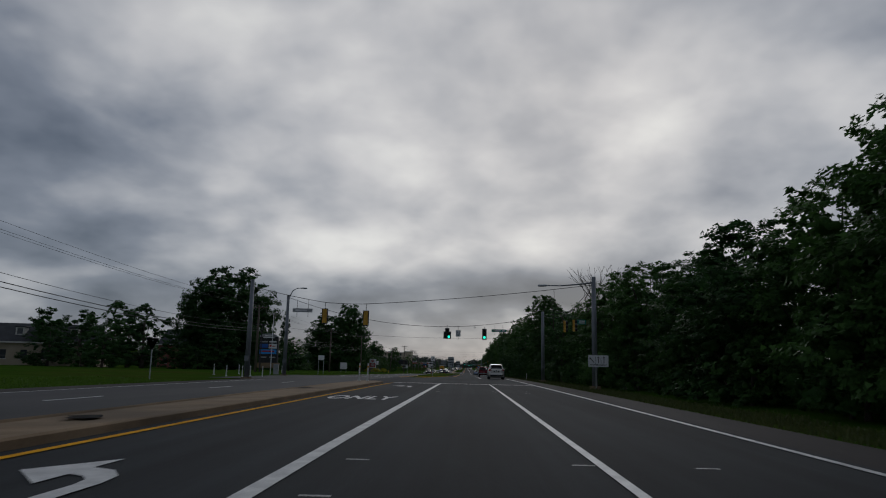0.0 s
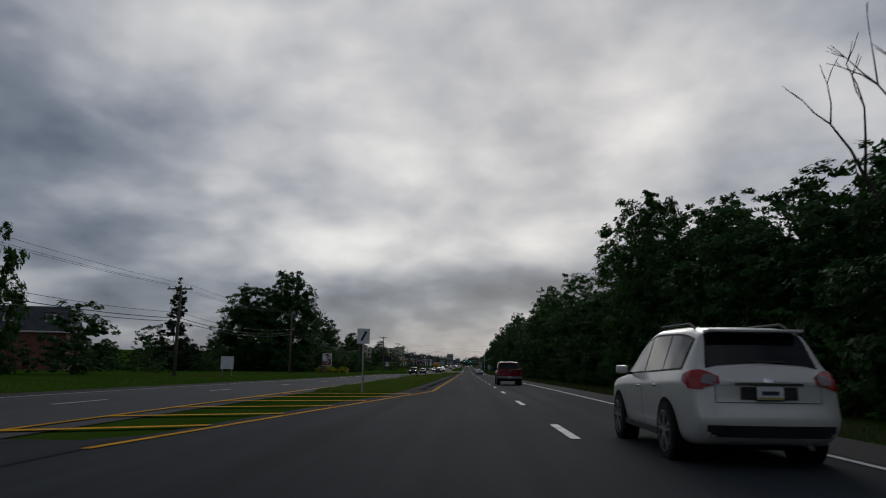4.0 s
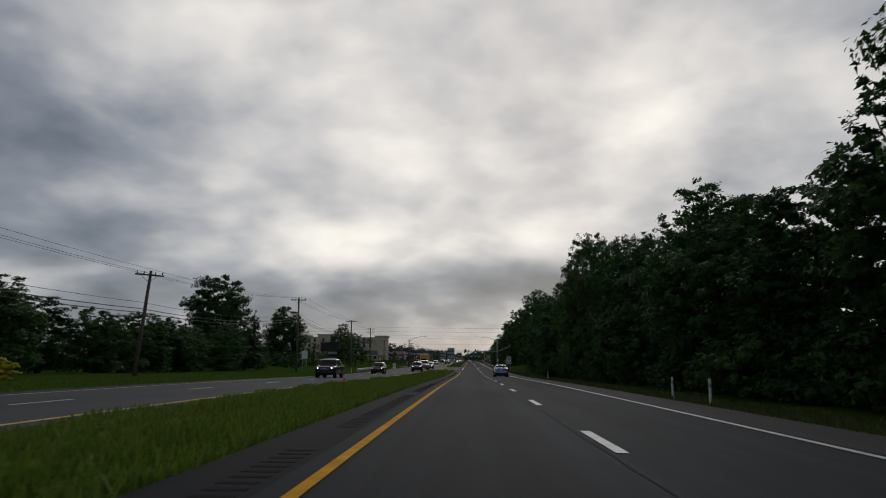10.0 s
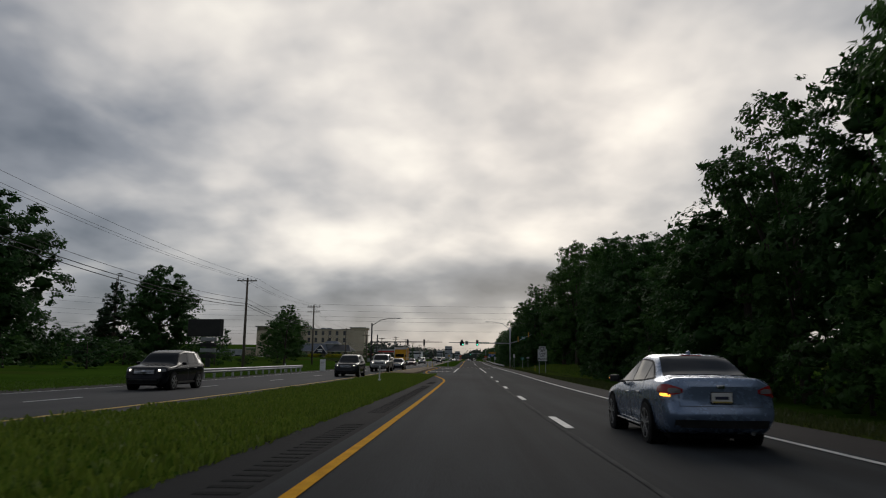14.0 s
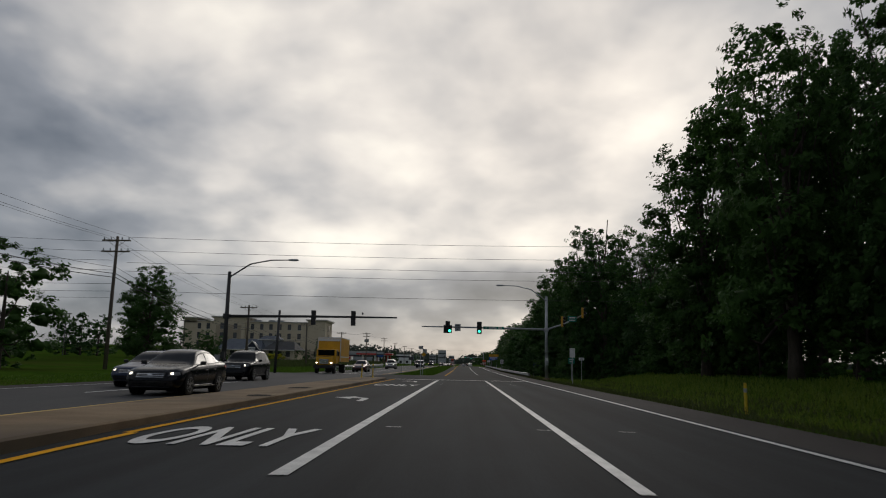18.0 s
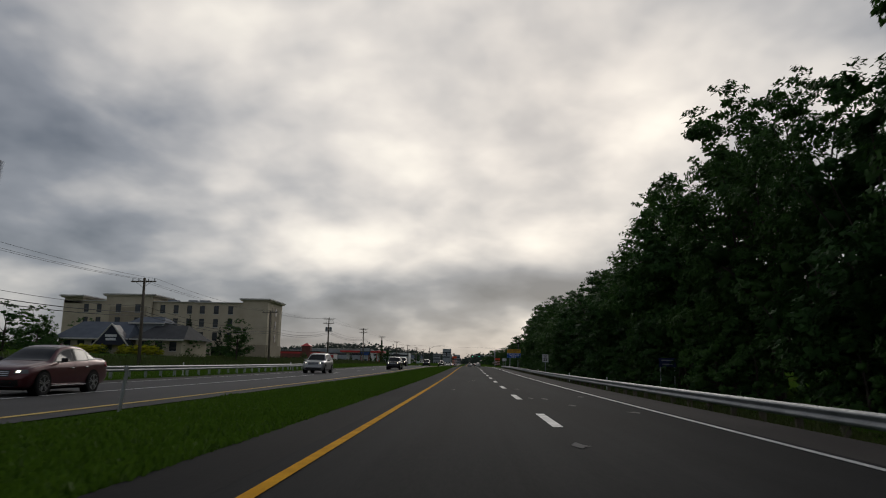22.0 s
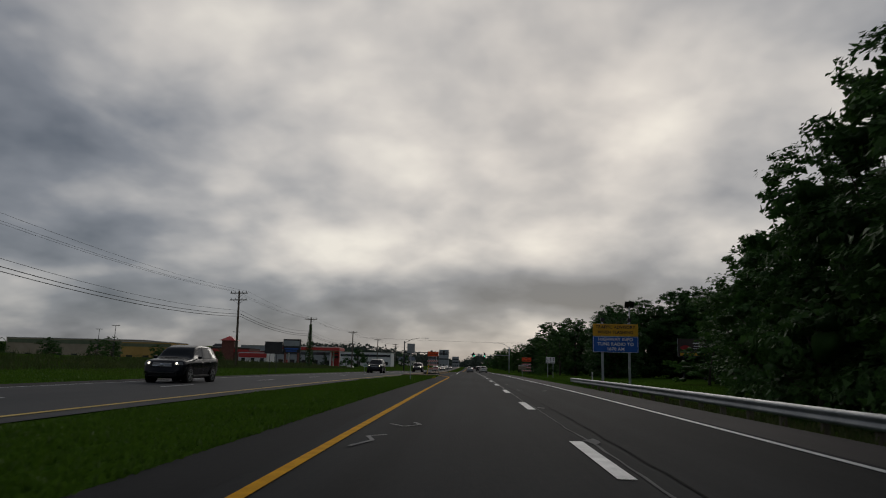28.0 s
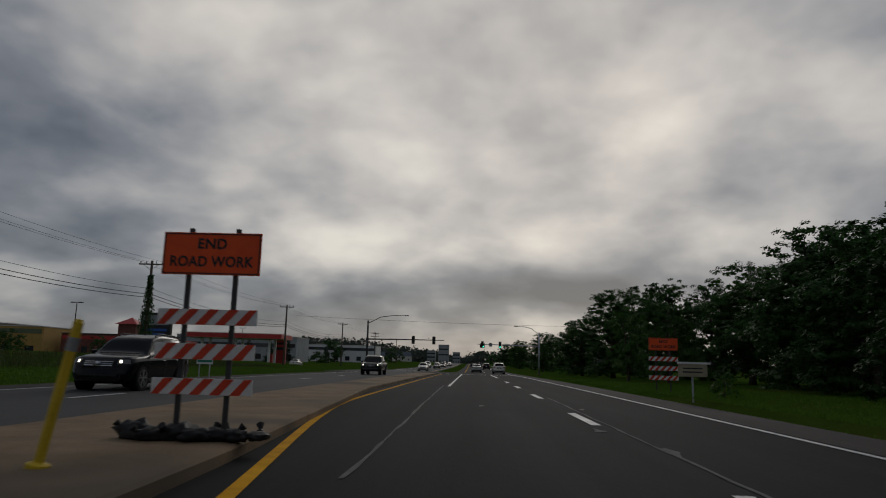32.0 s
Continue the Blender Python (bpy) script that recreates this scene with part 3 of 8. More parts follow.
WOOD_Y = [-20, 24, 32, 38, 48, 62, 70, 78, 90, 102, 110, 120, 128, 134, 140, 146, 151, 156, 163, 170, 177, 183, 189, 195, 200, 205, 209, 214, 220, 225, 230, 235, 241, 248, 258, 264, 272, 278, 286, 289, 293, 302, 312, 324, 342, 356, 362, 368, 374, 378, 388, 392, 396, 402, 410, 414, 419, 424, 434, 439, 443, 447, 453, 462, 468, 476, 483, 488, 493, 500, 510, 522, 534, 545]
WOOD_H = [11, 10.4, 10, 9, 9.1, 11.4, 9, 9.1, 8.6, 10.4, 10.8, 13, 15.8, 14, 12.8, 11.6, 8.8, 9.8, 11.4, 8.0, 10.4, 11.0, 12.0, 12.0, 12.4, 13.0, 9, 9, 10.4, 11.5, 14.2, 11.2, 12.2, 13.6, 15.2, 17, 17.5, 14.4, 14.4, 15.5, 10.4, 10.9, 12.2, 14.4, 15.6, 16.6, 18.8, 19.8, 19.5, 9, 9.2, 12.5, 15.8, 17.2, 18.5, 15, 12.6, 14, 13.6, 13.4, 12.2, 10.4, 9.6, 11.4, 10, 10.9, 7.6, 9.4, 10.8, 11.8, 11.2, 12.4, 10.8, 7]
GREENS = "dense dark green broad-leaved tree at the wood's edge"


def wood_edge(y):
    """How far the wood's edge stands from the road."""
    return float(np.interp(y, [0, 100, 200, 330, 345, 395, 405, 470, 540], [12.6, 12.3, 12.2, 12.2, 16.2, 16.2, 12.4, 11.2, 11.4]))


def woods():
    rng = random.Random(5)
    y = -12.0
    while y < 531:
        h = float(np.interp(y, WOOD_Y, WOOD_H)) * rng.uniform(0.97, 1.05)
        x = wood_edge(y) + rng.uniform(1.6, 3.4)
        ms = TALL[rng.randrange(2)] if h > 13.4 and rng.random() < 0.65 else BIG[rng.randrange(5)]
        hh = 15.0 if ms in TALL else 13.0
        plant(ms, x, y, rng.uniform(0, 6.28), h / hh, GREENS, group="trees of the roadside wood", sx=min(1.25, 12.5 / h))
        y += rng.uniform(4.6, 6.6)
    for x, y, h, k in ((15.4, 370, 16.2, 0), (15.8, 359, 18.5, 1), (14.6, 178, 13.0, 2), (14.4, 184, 13.8, 3), (14.2, 190.5, 16.0, 2), (14.6, 197, 14.6, 3), (15.6, 202.5, 15.2, 1), (14.8, 441, 14.6, 3), (14.7, 447.5, 15.6, 2), (14.2, 430.5, 16.6, 3), (14.2, 161.5, 14.2, 0), (14.6, 457.5, 12.4, 2), (14.2, 128, 15.6, 3)):
        plant((TALL + OPEN)[k], x, y, 1.0 + k + y, h / 15.0, GREENS, group="trees of the roadside wood", sx=15.0 / h)
    y = -10.0
    while y < 532:
        h = float(np.interp(y, WOOD_Y, WOOD_H)) * rng.uniform(0.66, 0.88)
        plant(BACK[rng.randrange(2)], wood_edge(y) + rng.uniform(6.5, 10), y, rng.uniform(0, 6.28), h / 12.0, "dark leafy tree inside the roadside wood", name="woodland_tree", group="trees inside the roadside wood")
        y += rng.uniform(6, 8)
    y = -4.0
    while y < 530:
        plant(YOUNG[rng.randrange(2)], wood_edge(y) + rng.uniform(0.4, 1.4), y, rng.uniform(0, 6.28), rng.uniform(0.6, 0.95), "light green sapling at the wood's edge", "tree", "sapling", "saplings along the wood")
        y += rng.uniform(9, 17)
    y = -6.0
    while y < 534:
        plant(SHRUB[rng.randrange(3)], wood_edge(y) + rng.uniform(0.5, 1.7), y, rng.uniform(0, 6.28), rng.uniform(0.6, 1.25), "leafy green shrub at the wood's edge", "shrub", "shrub", "shrubs along the wood")
        y += rng.uniform(3.2, 5.2)


woods()


# ---- trees and shrubs beyond the road ----
def left_greens():
    rng = random.Random(9)

    def t(ms, base_h, x, y, h, label, sx=1.0, name="tree", cat="tree"):
        if name == "tree":
            name = "conifer" if ms in CONE else "maple_tree" if ms in ROUND else "young_tree" if ms in YOUNG or ms in FAR else "leafy_tree"
        plant(ms, x, y, rng.uniform(0, 6.28), h / base_h, label, cat, name, sx=sx)
    t(ROUND[0], 16, -38, 112, 17.0, "broad dark green maple standing near the shopping entrance", 1.2)
    t(ROUND[1], 16, -41.5, 109, 14.5, "rounded dark green tree beside a taller maple", 0.8)
    t(YOUNG[0], 6, -36, 124, 12.5, "slender loose-crowned green tree on a lawn", 0.5)
    t(CONE[0], 9, -50, 192, 16.5, "tall dark spruce-like tree on a lawn", 0.95)
    t(ROUND[0], 16, -35.4, 211, 20.6, "tall dark tree with a ragged top beside the road", 0.78)
    t(ROUND[2], 16, -41.5, 207, 17.0, "wide dark tree spreading low over a lawn", 1.15)
    t(ROUND[0], 16, -54, 331, 20.0, "tall rounded tree with a dense crown", 1.05)
    t(ROUND[1], 16, -47, 360, 15.2, "dense dark maple beside the utility line", 1.0)
    t(CONE[1], 9, -56, 364, 15.0, "dark layered pine beside a maple", 1.1)
    t(BIG[1], 13, -43, 420, 12.8, "round-topped tree beyond the crossing", 1.0)
    t(BIG[3], 13, -46, 424, 9.0, "lower leafy tree beyond the crossing", 1.1)
    for x, y, h in ((-79, 128, 9.5), (-54, 111, 9.8), (-92, 120, 8), (-96, 105, 8.5), (-61, 150, 5), (-72, 161, 5), (-48, 158, 5.5), (-72, 230, 10.5), (-64, 256, 11), (-55, 262, 9), (-75, 285, 11), (-86, 310, 11), (-63, 296, 10.5), (-58, 312, 9), (-74, 330, 10.5), (-70, 345, 10), (-92, 380, 8.5), (-62, 395, 7), (-80, 430, 8), (-105, 440, 8.5), (-96, 470, 8)):
        t(BACK[rng.randrange(2)], 12, x, y, h, "bushy dark tree behind the roadside lawns", 1.2)
    y = 84.0
    while y < 430:
        t(BACK[rng.randrange(2)], 12, rng.uniform(-112, -84), y, rng.uniform(6.5, 9.5), "bushy dark tree in the row behind the lawns", 1.25)
        y += rng.uniform(6.5, 9.5)
    for y in range(95, 370, 9):
        t(SHRUB[rng.randrange(3)], 3.2, -48 + rng.uniform(-8, 8), y + rng.uniform(-3, 3), rng.uniform(2.4, 4.2), "dense green shrub in a row before buildings", 1.5, "shrub", "shrub")
    for x in range(-82, -44, 3):
        t(SHRUB[rng.randrange(3)], 3.2, x, 533 + rng.uniform(-2, 2), rng.uniform(2.2, 3.6), "dark hedge shrub before the hotel", 1.3, "shrub", "shrub", )
    for x, y, h in ((-76, 470, 9), (-84, 478, 10), (-92, 486, 9.5), (-101, 480, 10), (-110, 492, 10), (-121, 488, 11), (-131, 500, 10), (-70, 498, 8), (-61, 492, 7), (-34, 497, 6.5)):
        t(BACK[rng.randrange(2)] if x < -65 else YOUNG[0], 12 if x < -65 else 6, x, y, h, "leafy tree behind the far parking area", 1.2 if x < -65 else 1.0)
    t(YOUNG[1], 6, -30.5, 371, 9.0, "small open tree on the verge", 1.1)
    y = 222.0
    while y < 292:
        t(BIG[rng.randrange(5)], 13, -35.5 + rng.uniform(-1.5, 1.5), y, rng.uniform(5.6, 7.4), "dense dark green tree in a belt beside the lawn", 1.5)
        y += rng.uniform(4.4, 6.0)
    for x, y, h in ((-45, 97, 9.5), (-51, 100, 10), (-58, 104, 9), (-65, 108, 9.5), (-33, 131, 6.5), (-47, 90, 6), (-56, 93, 6.5), (-36, 101, 7)):
        t(BACK[rng.randrange(2)], 12, x, y, h, "dark leafy tree behind the shopping entrance", 1.35)
    for x, y, h in ((33, 584, 9), (40, 592, 10), (47, 602, 11.5), (54, 612, 13), (34, 598, 9.5), (36, 606, 10.5), (43, 618, 11.5), (28, 634, 12.5), (50, 630, 15), (60, 622, 14)):
        t(BACK[rng.randrange(2)], 12, x + 3, y + 4, h, "dark tree inside the wood beyond a lawn", 1.4)
    for k in range(22):
        t(SHRUB[rng.randrange(3)], 3.2, 22 + k * 1.5 + rng.uniform(-1, 1), 566 + k * 1.9 + rng.uniform(-2, 2), rng.uniform(2.6, 4.4), "dark shrub under trees at a lawn's edge", 1.5, "shrub", "shrub")
    t(YOUNG[0], 6, -62, 505, 6.0, "small ornamental tree beside the hotel", 1.0)
    for x, y, h in ((-55.5, 532, 8.2), (-50, 534, 6.0), (-63, 530, 5.0)):
        t(CONE[0], 9, x, y, h, "narrow dark conifer before the hotel wall", 0.75)
    for k in range(34):
        x, y = rng.uniform(-36, -24), rng.uniform(90, 375)
        if abs(y - 180) < 4 or abs(y - 334) < 6:
            continue
        t(SHRUB[rng.randrange(3)], 3.2, x - 8, y, rng.uniform(1.6, 3.4), "rounded green shrub on the roadside lawn", 1.2, "shrub", "shrub")
    for x, y, h in ((-57, 489, 2.6), (-60, 491, 3.4), (-46, 489, 1.6), (-43.5, 491, 2.2), (-63, 494, 4.2), (-41, 495, 3.0), (-49, 487.5, 1.2), (-54, 487, 1.3)):
        t(SHRUB[rng.randrange(3)], 3.2, x, y, h, "clipped green shrub before the bank", 1.4, "shrub", "shrub")
    for x, y in ((-27.5, 214), (-26, 221), (-30.5, 221), (-52.6, 488.3), (-51.2, 488.6), (-49.9, 488.4), (-46.6, 488.6), (-45.4, 488.9), (-44.0, 488.7), (-42.8, 489.0)):
        ob = plant((SHRUB_TRUNK, SHRUB_YELLOW), x, y, rng.uniform(0, 6), 0.42, "low golden-leaved shrub in a planting bed", "shrub", "shrub", "golden shrubs", sx=1.5)
    # the edge of the lawn on the right beyond the guardrail
    for x, y, h in ((15.2, 538, 7.6), (18.5, 544, 8.2), (22, 552, 7.4), (21, 556, 6.6), (24, 564, 6.8), (31, 570, 8.2), (38, 577, 8.6), (45, 588, 10), (52, 598, 12), (33, 590, 9.5), (38, 600, 10.5), (45, 611, 11.5), (29.5, 578, 8), (36, 584, 9), (20.5, 606, 8.6), (41, 642, 15), (48, 650, 12), (24, 618, 9.2), (44, 634, 15.4), (26, 630, 11.6), (33, 638, 13.2), (40, 634, 14.6), (29, 650, 11.6), (38, 655, 12.2), (24, 664, 11.4), (20, 678, 11.5), (27, 690, 13), (35, 680, 13), (45, 660, 13), (52, 618, 13), (46, 600, 9), (19, 700, 9), (22, 730, 10), (18, 760, 9), (24, 790, 10), (17, 830, 9), (20, 880, 10), (17, 930, 10), (41, 609, 9.6), (48, 622, 10)):
        t(BIG[rng.randrange(5)], 12.2, x, y, h * (1.12 if 572 < y < 625 else 1.08), "dark green tree at the edge of a mown lawn", 1.3)
    t(YOUNG[0], 6, 17.5, 640, 9.5, "slim open-crowned tree standing on a lawn", 0.75)
    t(YOUNG[1], 6, 16.5, 652, 8.5, "slim leaning tree on a lawn", 0.8)
    # scattered far trees on the left
    for k in range(26):
        x, y = rng.uniform(-230, -40), rng.uniform(760, 1250)
        t(FAR[rng.randrange(2)], 6, x, y, rng.uniform(5.5, 9), "distant dark green tree", 1.3)
    for k in range(16):
        x, y = rng.uniform(14, 60), rng.uniform(900, 1350)
        t(FAR[rng.randrange(2)], 6, x, y, rng.uniform(7, 11), "distant dark green tree", 1.3)
    for x, y, h in ((-118, 700, 6), (-109, 706, 7), (-98, 694, 6.5), (-127, 712, 7.5), (-88, 702, 5), (-75, 712, 5), (-137, 704, 7), (-93, 712, 6)):
        t(YOUNG[rng.randrange(2)], 6, x, y, h, "leafy parking-lot tree before the stores", 1.2)
    for x, y, h in ((-52, 735, 6.5), (-49, 742, 6.0), (-46, 747, 6.8), (-60, 752, 5.5)):
        t(CONE[1], 9, x, y, h, "small pointed conifer near the filling station", 0.8)


def median_weeds():
    rng = random.Random(77)
    for k in range(16):
        plant(SHRUB[rng.randrange(3)], rng.uniform(-6.2, -4.4), rng.uniform(135, 154), rng.uniform(0, 6), rng.uniform(0.1, 0.2), "tall leafy weeds on the grass median", "weed", "weed_clump", "median weeds", 0.0, 1.1)
    for x, y, k in ((-2.85, 563.6, 0.045), (-2.8, 564.0, 0.06), (-2.8, 564.4, 0.05), (-2.9, 565.0, 0.05), (-2.95, 568.5, 0.05)):
        plant((SHRUB_TRUNK, SHRUB_YELLOW), x, y, k * 40, k, "clump of yellow-flowered weeds at the median edge", "weed", "weed_clump", "yellow weeds", 0.0, 1.3)


SHRUB_TRUNK, SHRUB_YELLOW = tree_meshes(47, 3.2, 2.0, 3200, 0.17, LEAF_Y, 0.05, 20)
left_greens()
median_weeds()


def bare_snag(x, y, h, seed, forks=4):
    """A dead tree: trunk and bare branching twigs."""
    rng = random.Random(seed)
    bm = bmesh.new()

    def grow(p, d, length, r, depth):
        q = p + d * length
        mid = (p + q) / 2 + Vector((rng.uniform(-1, 1), rng.uniform(-1, 1), 0)) * length * 0.06
        tube(bm, [p, mid, q], [r, r * 0.8, r * 0.55], 5, False)
        if depth:
            for _ in range(rng.choice((2, 3))):
                nd_ = (d + Vector((rng.uniform(-0.7, 0.7), rng.uniform(-0.7, 0.7), rng.uniform(-0.1, 0.5)))).normalized()
                grow(q, nd_, length * rng.uniform(0.5, 0.75), r * 0.55, depth - 1)
    grow(Vector((0, 0, 0)), Vector((0, 0, 1)), h * (0.45 if forks > 2 else 0.7), 0.16, forks)
    ob = thing("dead_tree", "bare grey dead tree with forking twigs", "tree", at(x, y, 0, -0.3))
    part("bare_crown", bm, BARK, ob)


for q in ((13.4, 71, 11.5, 3), (13.0, 73.5, 9.5, 4), (13.2, 262, 14.0, 5), (13.0, 259, 12.0, 12), (15.5, 404, 15.5, 6, 1), (17.6, 390, 10.5, 8), (12.5, 92, 10, 9)):
    bare_snag(*q)


def far_ridge():
    """Low wooded hills closing the distance all round."""
    rng = random.Random(3)
    vs, fs = [], []
    n = 220
    for i in range(n + 1):
        a = 2 * math.pi * i / n
        r = 2600 + 500 * noise.noise((math.cos(a) * 2, math.sin(a) * 2, 0))
        h = 30 + 18 * noise.noise((math.cos(a) * 5, math.sin(a) * 5, 3)) + rng.uniform(0, 5)
        x, y = r * math.sin(a), 500 + r * math.cos(a)
        if y > 0 and abs(x) < 130:
            h *= 0.35
        vs += [(x, y, -30), (x * 1.0, y, h), (x * 1.2, y * 1.15, h * 0.8)]
    for i in range(n):
        k = 3 * i
        fs += [(k, k + 3, k + 4, k + 1), (k + 1, k + 4, k + 5, k + 2)]
    tagged(mesh_ob("backdrop_hills", vs, fs, FAR_WOODS_HAZED), "low wooded hills on the horizon, haze painted into their colour", "hills", kind="structure")
    # the nearer wooded hill on the left
    rng = np.random.default_rng(4)
    c = []
    for k in range(2600):
        x = rng.uniform(-420, -35)
        y = rng.uniform(1350, 1750)
        top = 30 * math.exp(-((x + 190) / 150) ** 2) * (1 - abs(y - 1550) / 420)
        c.append((x, y, gz(y) + top * rng.uniform(0.2, 1.0) + rng.uniform(0, 4)))
    # woods that close the view down the road
    for k in range(1500):
        x = rng.uniform(-70, 330)
        y = rng.uniform(1420, 1640)
        top = (13 + 5 * math.sin(x * 0.045) + 3 * math.sin(x * 0.17) + 0.03 * max(0, x)) * (0.6 + 0.4 * (y - 1420) / 220)
        c.append((x, y, gz(y) + top * rng.uniform(0.0, 1.0) + rng.uniform(0, 2)))
    c = np.array(c)
    c = np.repeat(c, 6, axis=0) + rng.normal(size=(len(c) * 6, 3)) * np.array([4, 4, 1.6])
    v, f = quads(c, 1.9, rng, 0.0, 0.7, np.tile(np.array([[0.0, -0.6, 0.8]]), (len(c), 1)))
    ob = new("wooded_hill", np_mesh("wooded_hill", v, f, FAR_WOODS_HAZED))
    tagged(ob, "distant hill covered in dark trees, haze painted into their colour", "woods", kind="stuff")


far_ridge()


# ---- poles and wires ----
def wire(a, b, sag, r=0.012, name="wire", parent=None, n=14):
    a, b = Vector(a), Vector(b)
    pts = []
    for i in range(n + 1):
        q = i / n
        c = a.lerp(b, q)
        c.z -= sag * 4 * q * (1 - q)
        pts.append(c)
    return part(name, bm_tube(pts, r, 5), CABLE, parent)


def utility_pole(x, y, h, arms=1, boxes=False, turn=0, vine=False, lean=0.0):
    ob = thing("utility_pole", "weathered wooden utility pole with cross-arm and insulators" + (" and two grey transformers" if boxes else "") + (", overgrown with ivy" if vine else ""), "utility pole", at(x, y, turn, side_rise(x, y)) @ pose(0, 0, 0, 0, lean, 0), "roadside utility poles")
    part("shaft", bm_tube([(0, 0, -0.3), (0, 0, h * 0.5), (0, 0, h)], [0.17, 0.145, 0.11], 10), POLE_WOOD, ob, smooth=True)
    for k in range(arms):
        z = h - 0.35 - 0.9 * k
        part("cross_arm", bm_box((0, -0.13, z), (2.3, 0.1, 0.12), 0.012), POLE_WOOD, ob)
        for s in (-1.0, -0.45, 0.45, 1.0):
            part("insulator", bm_tube([(s, -0.13, z + 0.06), (s, -0.13, z + 0.13), (s, -0.13, z + 0.2), (s, -0.13, z + 0.26)], [0.025, 0.055, 0.035, 0.05], 8), STEEL_GREY, ob)
        for s in (-1, 1):
            part("brace", bm_tube([(s * 0.7, -0.13, z - 0.05), (0, -0.12, z - 0.55)], 0.018, 5), STEEL_GREY, ob)
    if boxes:
        for s in (-0.42, 0.42):
            part("transformer", bm_tube([(s, 0, h - 3.0), (s, 0, h - 2.95), (s, 0, h - 2.1), (s, 0, h - 2.0)], [0.22, 0.26, 0.26, 0.12], 12), STEEL_GREY, ob, "grey transformer can")
    if vine:
        rng = np.random.default_rng(int(y))
        zz = rng.uniform(0.2, h * 0.86, 2600)
        a = rng.uniform(0, 6.283, 2600)
        rr = (0.2 + 0.5 * np.exp(-((zz - h * 0.3) / 3.2) ** 2)) * rng.uniform(0.3, 1.1, 2600)
        v, f = quads(np.stack([rr * np.cos(a), rr * np.sin(a), zz], 1), 0.11, rng)
        o = new("ivy", np_mesh("ivy", v, f, LEAF_A))
        o.parent = ob
    return ob


POLES = [(-26.5, 30, 8.6), (-26.3, 88, 8.4), (-26.2, 135.4, 8.2), (-26.7, 178.5, 9.2), (-25.6, 236.5, 8.1), (-25.3, 285.6, 10.8), (-25.7, 334.7, 10.3), (-27.9, 380, 10.6), (-28.6, 418, 8.2), (-29.2, 456.5, 7.9), (-30.2, 500.5, 8.0), (-29.9, 543, 9.6), (-30.1, 594.5, 10.0), (-30.2, 636.6, 9.5), (-29.8, 683, 9.5), (-29.5, 730, 9.5), (-29, 780, 9.5), (-28.5, 835, 9.5)]
for i, (x, y, h) in enumerate(POLES):
    utility_pole(x, y, h, 2 if i in (7, 11, 12, 16) else 1, i == 11, 0, i == 13, 5.0 if i == 4 else -1.2 if i in (9, 10, 12) else 0.0)


ob = thing("utility_pole", "bare dark wooden pole without cross-arms at the crossing", "utility pole", at(-18.3, 394.3, 0, -0.05) @ pose(0, 0, 0, 0, 1.5, 0), "roadside utility poles")
part("shaft", bm_tube([(0, 0, -0.3), (0, 0, 3.0), (0, 0, 6.2)], [0.15, 0.14, 0.12], 10), DARK_STEEL, ob, smooth=True)


def line_wires():
    root = thing("overhead_wires", "dark sagging power and telephone wires between poles", "wires", kind="structure")
    for (x0, y0, h0), (x1, y1, h1) in zip(POLES, POLES[1:]):
        za, zb = gz(y0) + 0.3 + h0, gz(y1) + 0.3 + h1
        for s in (-1.0, -0.45, 1.0):
            wire((x0 + s, y0, za - 0.1), (x1 + s, y1, zb - 0.1), 0.55, 0.011, "wire", root)
        for dz, r in ((-2.6, 0.016), (-3.1, 0.028), (-3.4, 0.028)):
            wire((x0 + 0.16, y0, za + dz), (x1 + 0.16, y1, zb + dz), 0.75, r, "cable", root)
    # wires across the highway at the second crossing
    y = 381.5
    for k, h in enumerate((6.35, 7.95, 8.7, 9.75, 10.9)):
        wire((-27.9, y + 0.2 * k, gz(y) + h + 0.3), (21, y + 0.2 * k, gz(y) + h + 0.2), 0.25, 0.014, "wire", root, 18)
    # feeders from the corner pole into the side road
    for k, (h0, h1) in enumerate(((10.4, 12.0), (9.6, 11.0), (8.9, 9.6), (8.1, 8.8), (7.0, 7.2), (6.4, 6.6), (5.9, 5.9))):
        wire((-27.9, 380, gz(380) + h0), (-75, 371 - k * 0.8, gz(380) + h1), 0.5, 0.013, "wire", root)
    wire((-30, 690, gz(690) + 8.6), (40, 688, gz(690) + 8.2), 0.5, 0.018, "wire", root, 18)


line_wires()


# ---- lettering ----
def lettering(text, size, mat, parent, m, name="lettering", squash=1.0):
    cu = bpy.data.curves.new("text", "FONT")
    cu.body, cu.size, cu.align_x, cu.align_y = text, size, "CENTER", "CENTER"
    cu.extrude, cu.offset, cu.space_character = 0.004, size * 0.022, 1.06
    tmp = bpy.data.objects.new("text", cu)
    scene.collection.objects.link(tmp)
    bpy.context.view_layer.update()
    me = bpy.data.meshes.new_from_object(tmp.evaluated_get(bpy.context.evaluated_depsgraph_get()))
    bpy.data.objects.remove(tmp)
    bpy.data.curves.remove(cu)
    me.materials.clear()
    me.materials.append(mat)
    ob = new(name, me)
    ob.parent = parent
    ob.matrix_local = m @ Matrix.Diagonal((squash, 1, 1, 1))
    return ob


FACE = pose(0, 0, 0, 90, 0, 0)  # a board in the xz plane, read from the -y side


def bars(parent, rows, mat, y=-0.03):
    """Unreadable lines of writing: plain bars (centre x, z, width, height)."""
    for x, z, w, h in rows:
        part("bar", bm_box((x, y, z), (w, 0.008, h), 0.0), mat, parent)


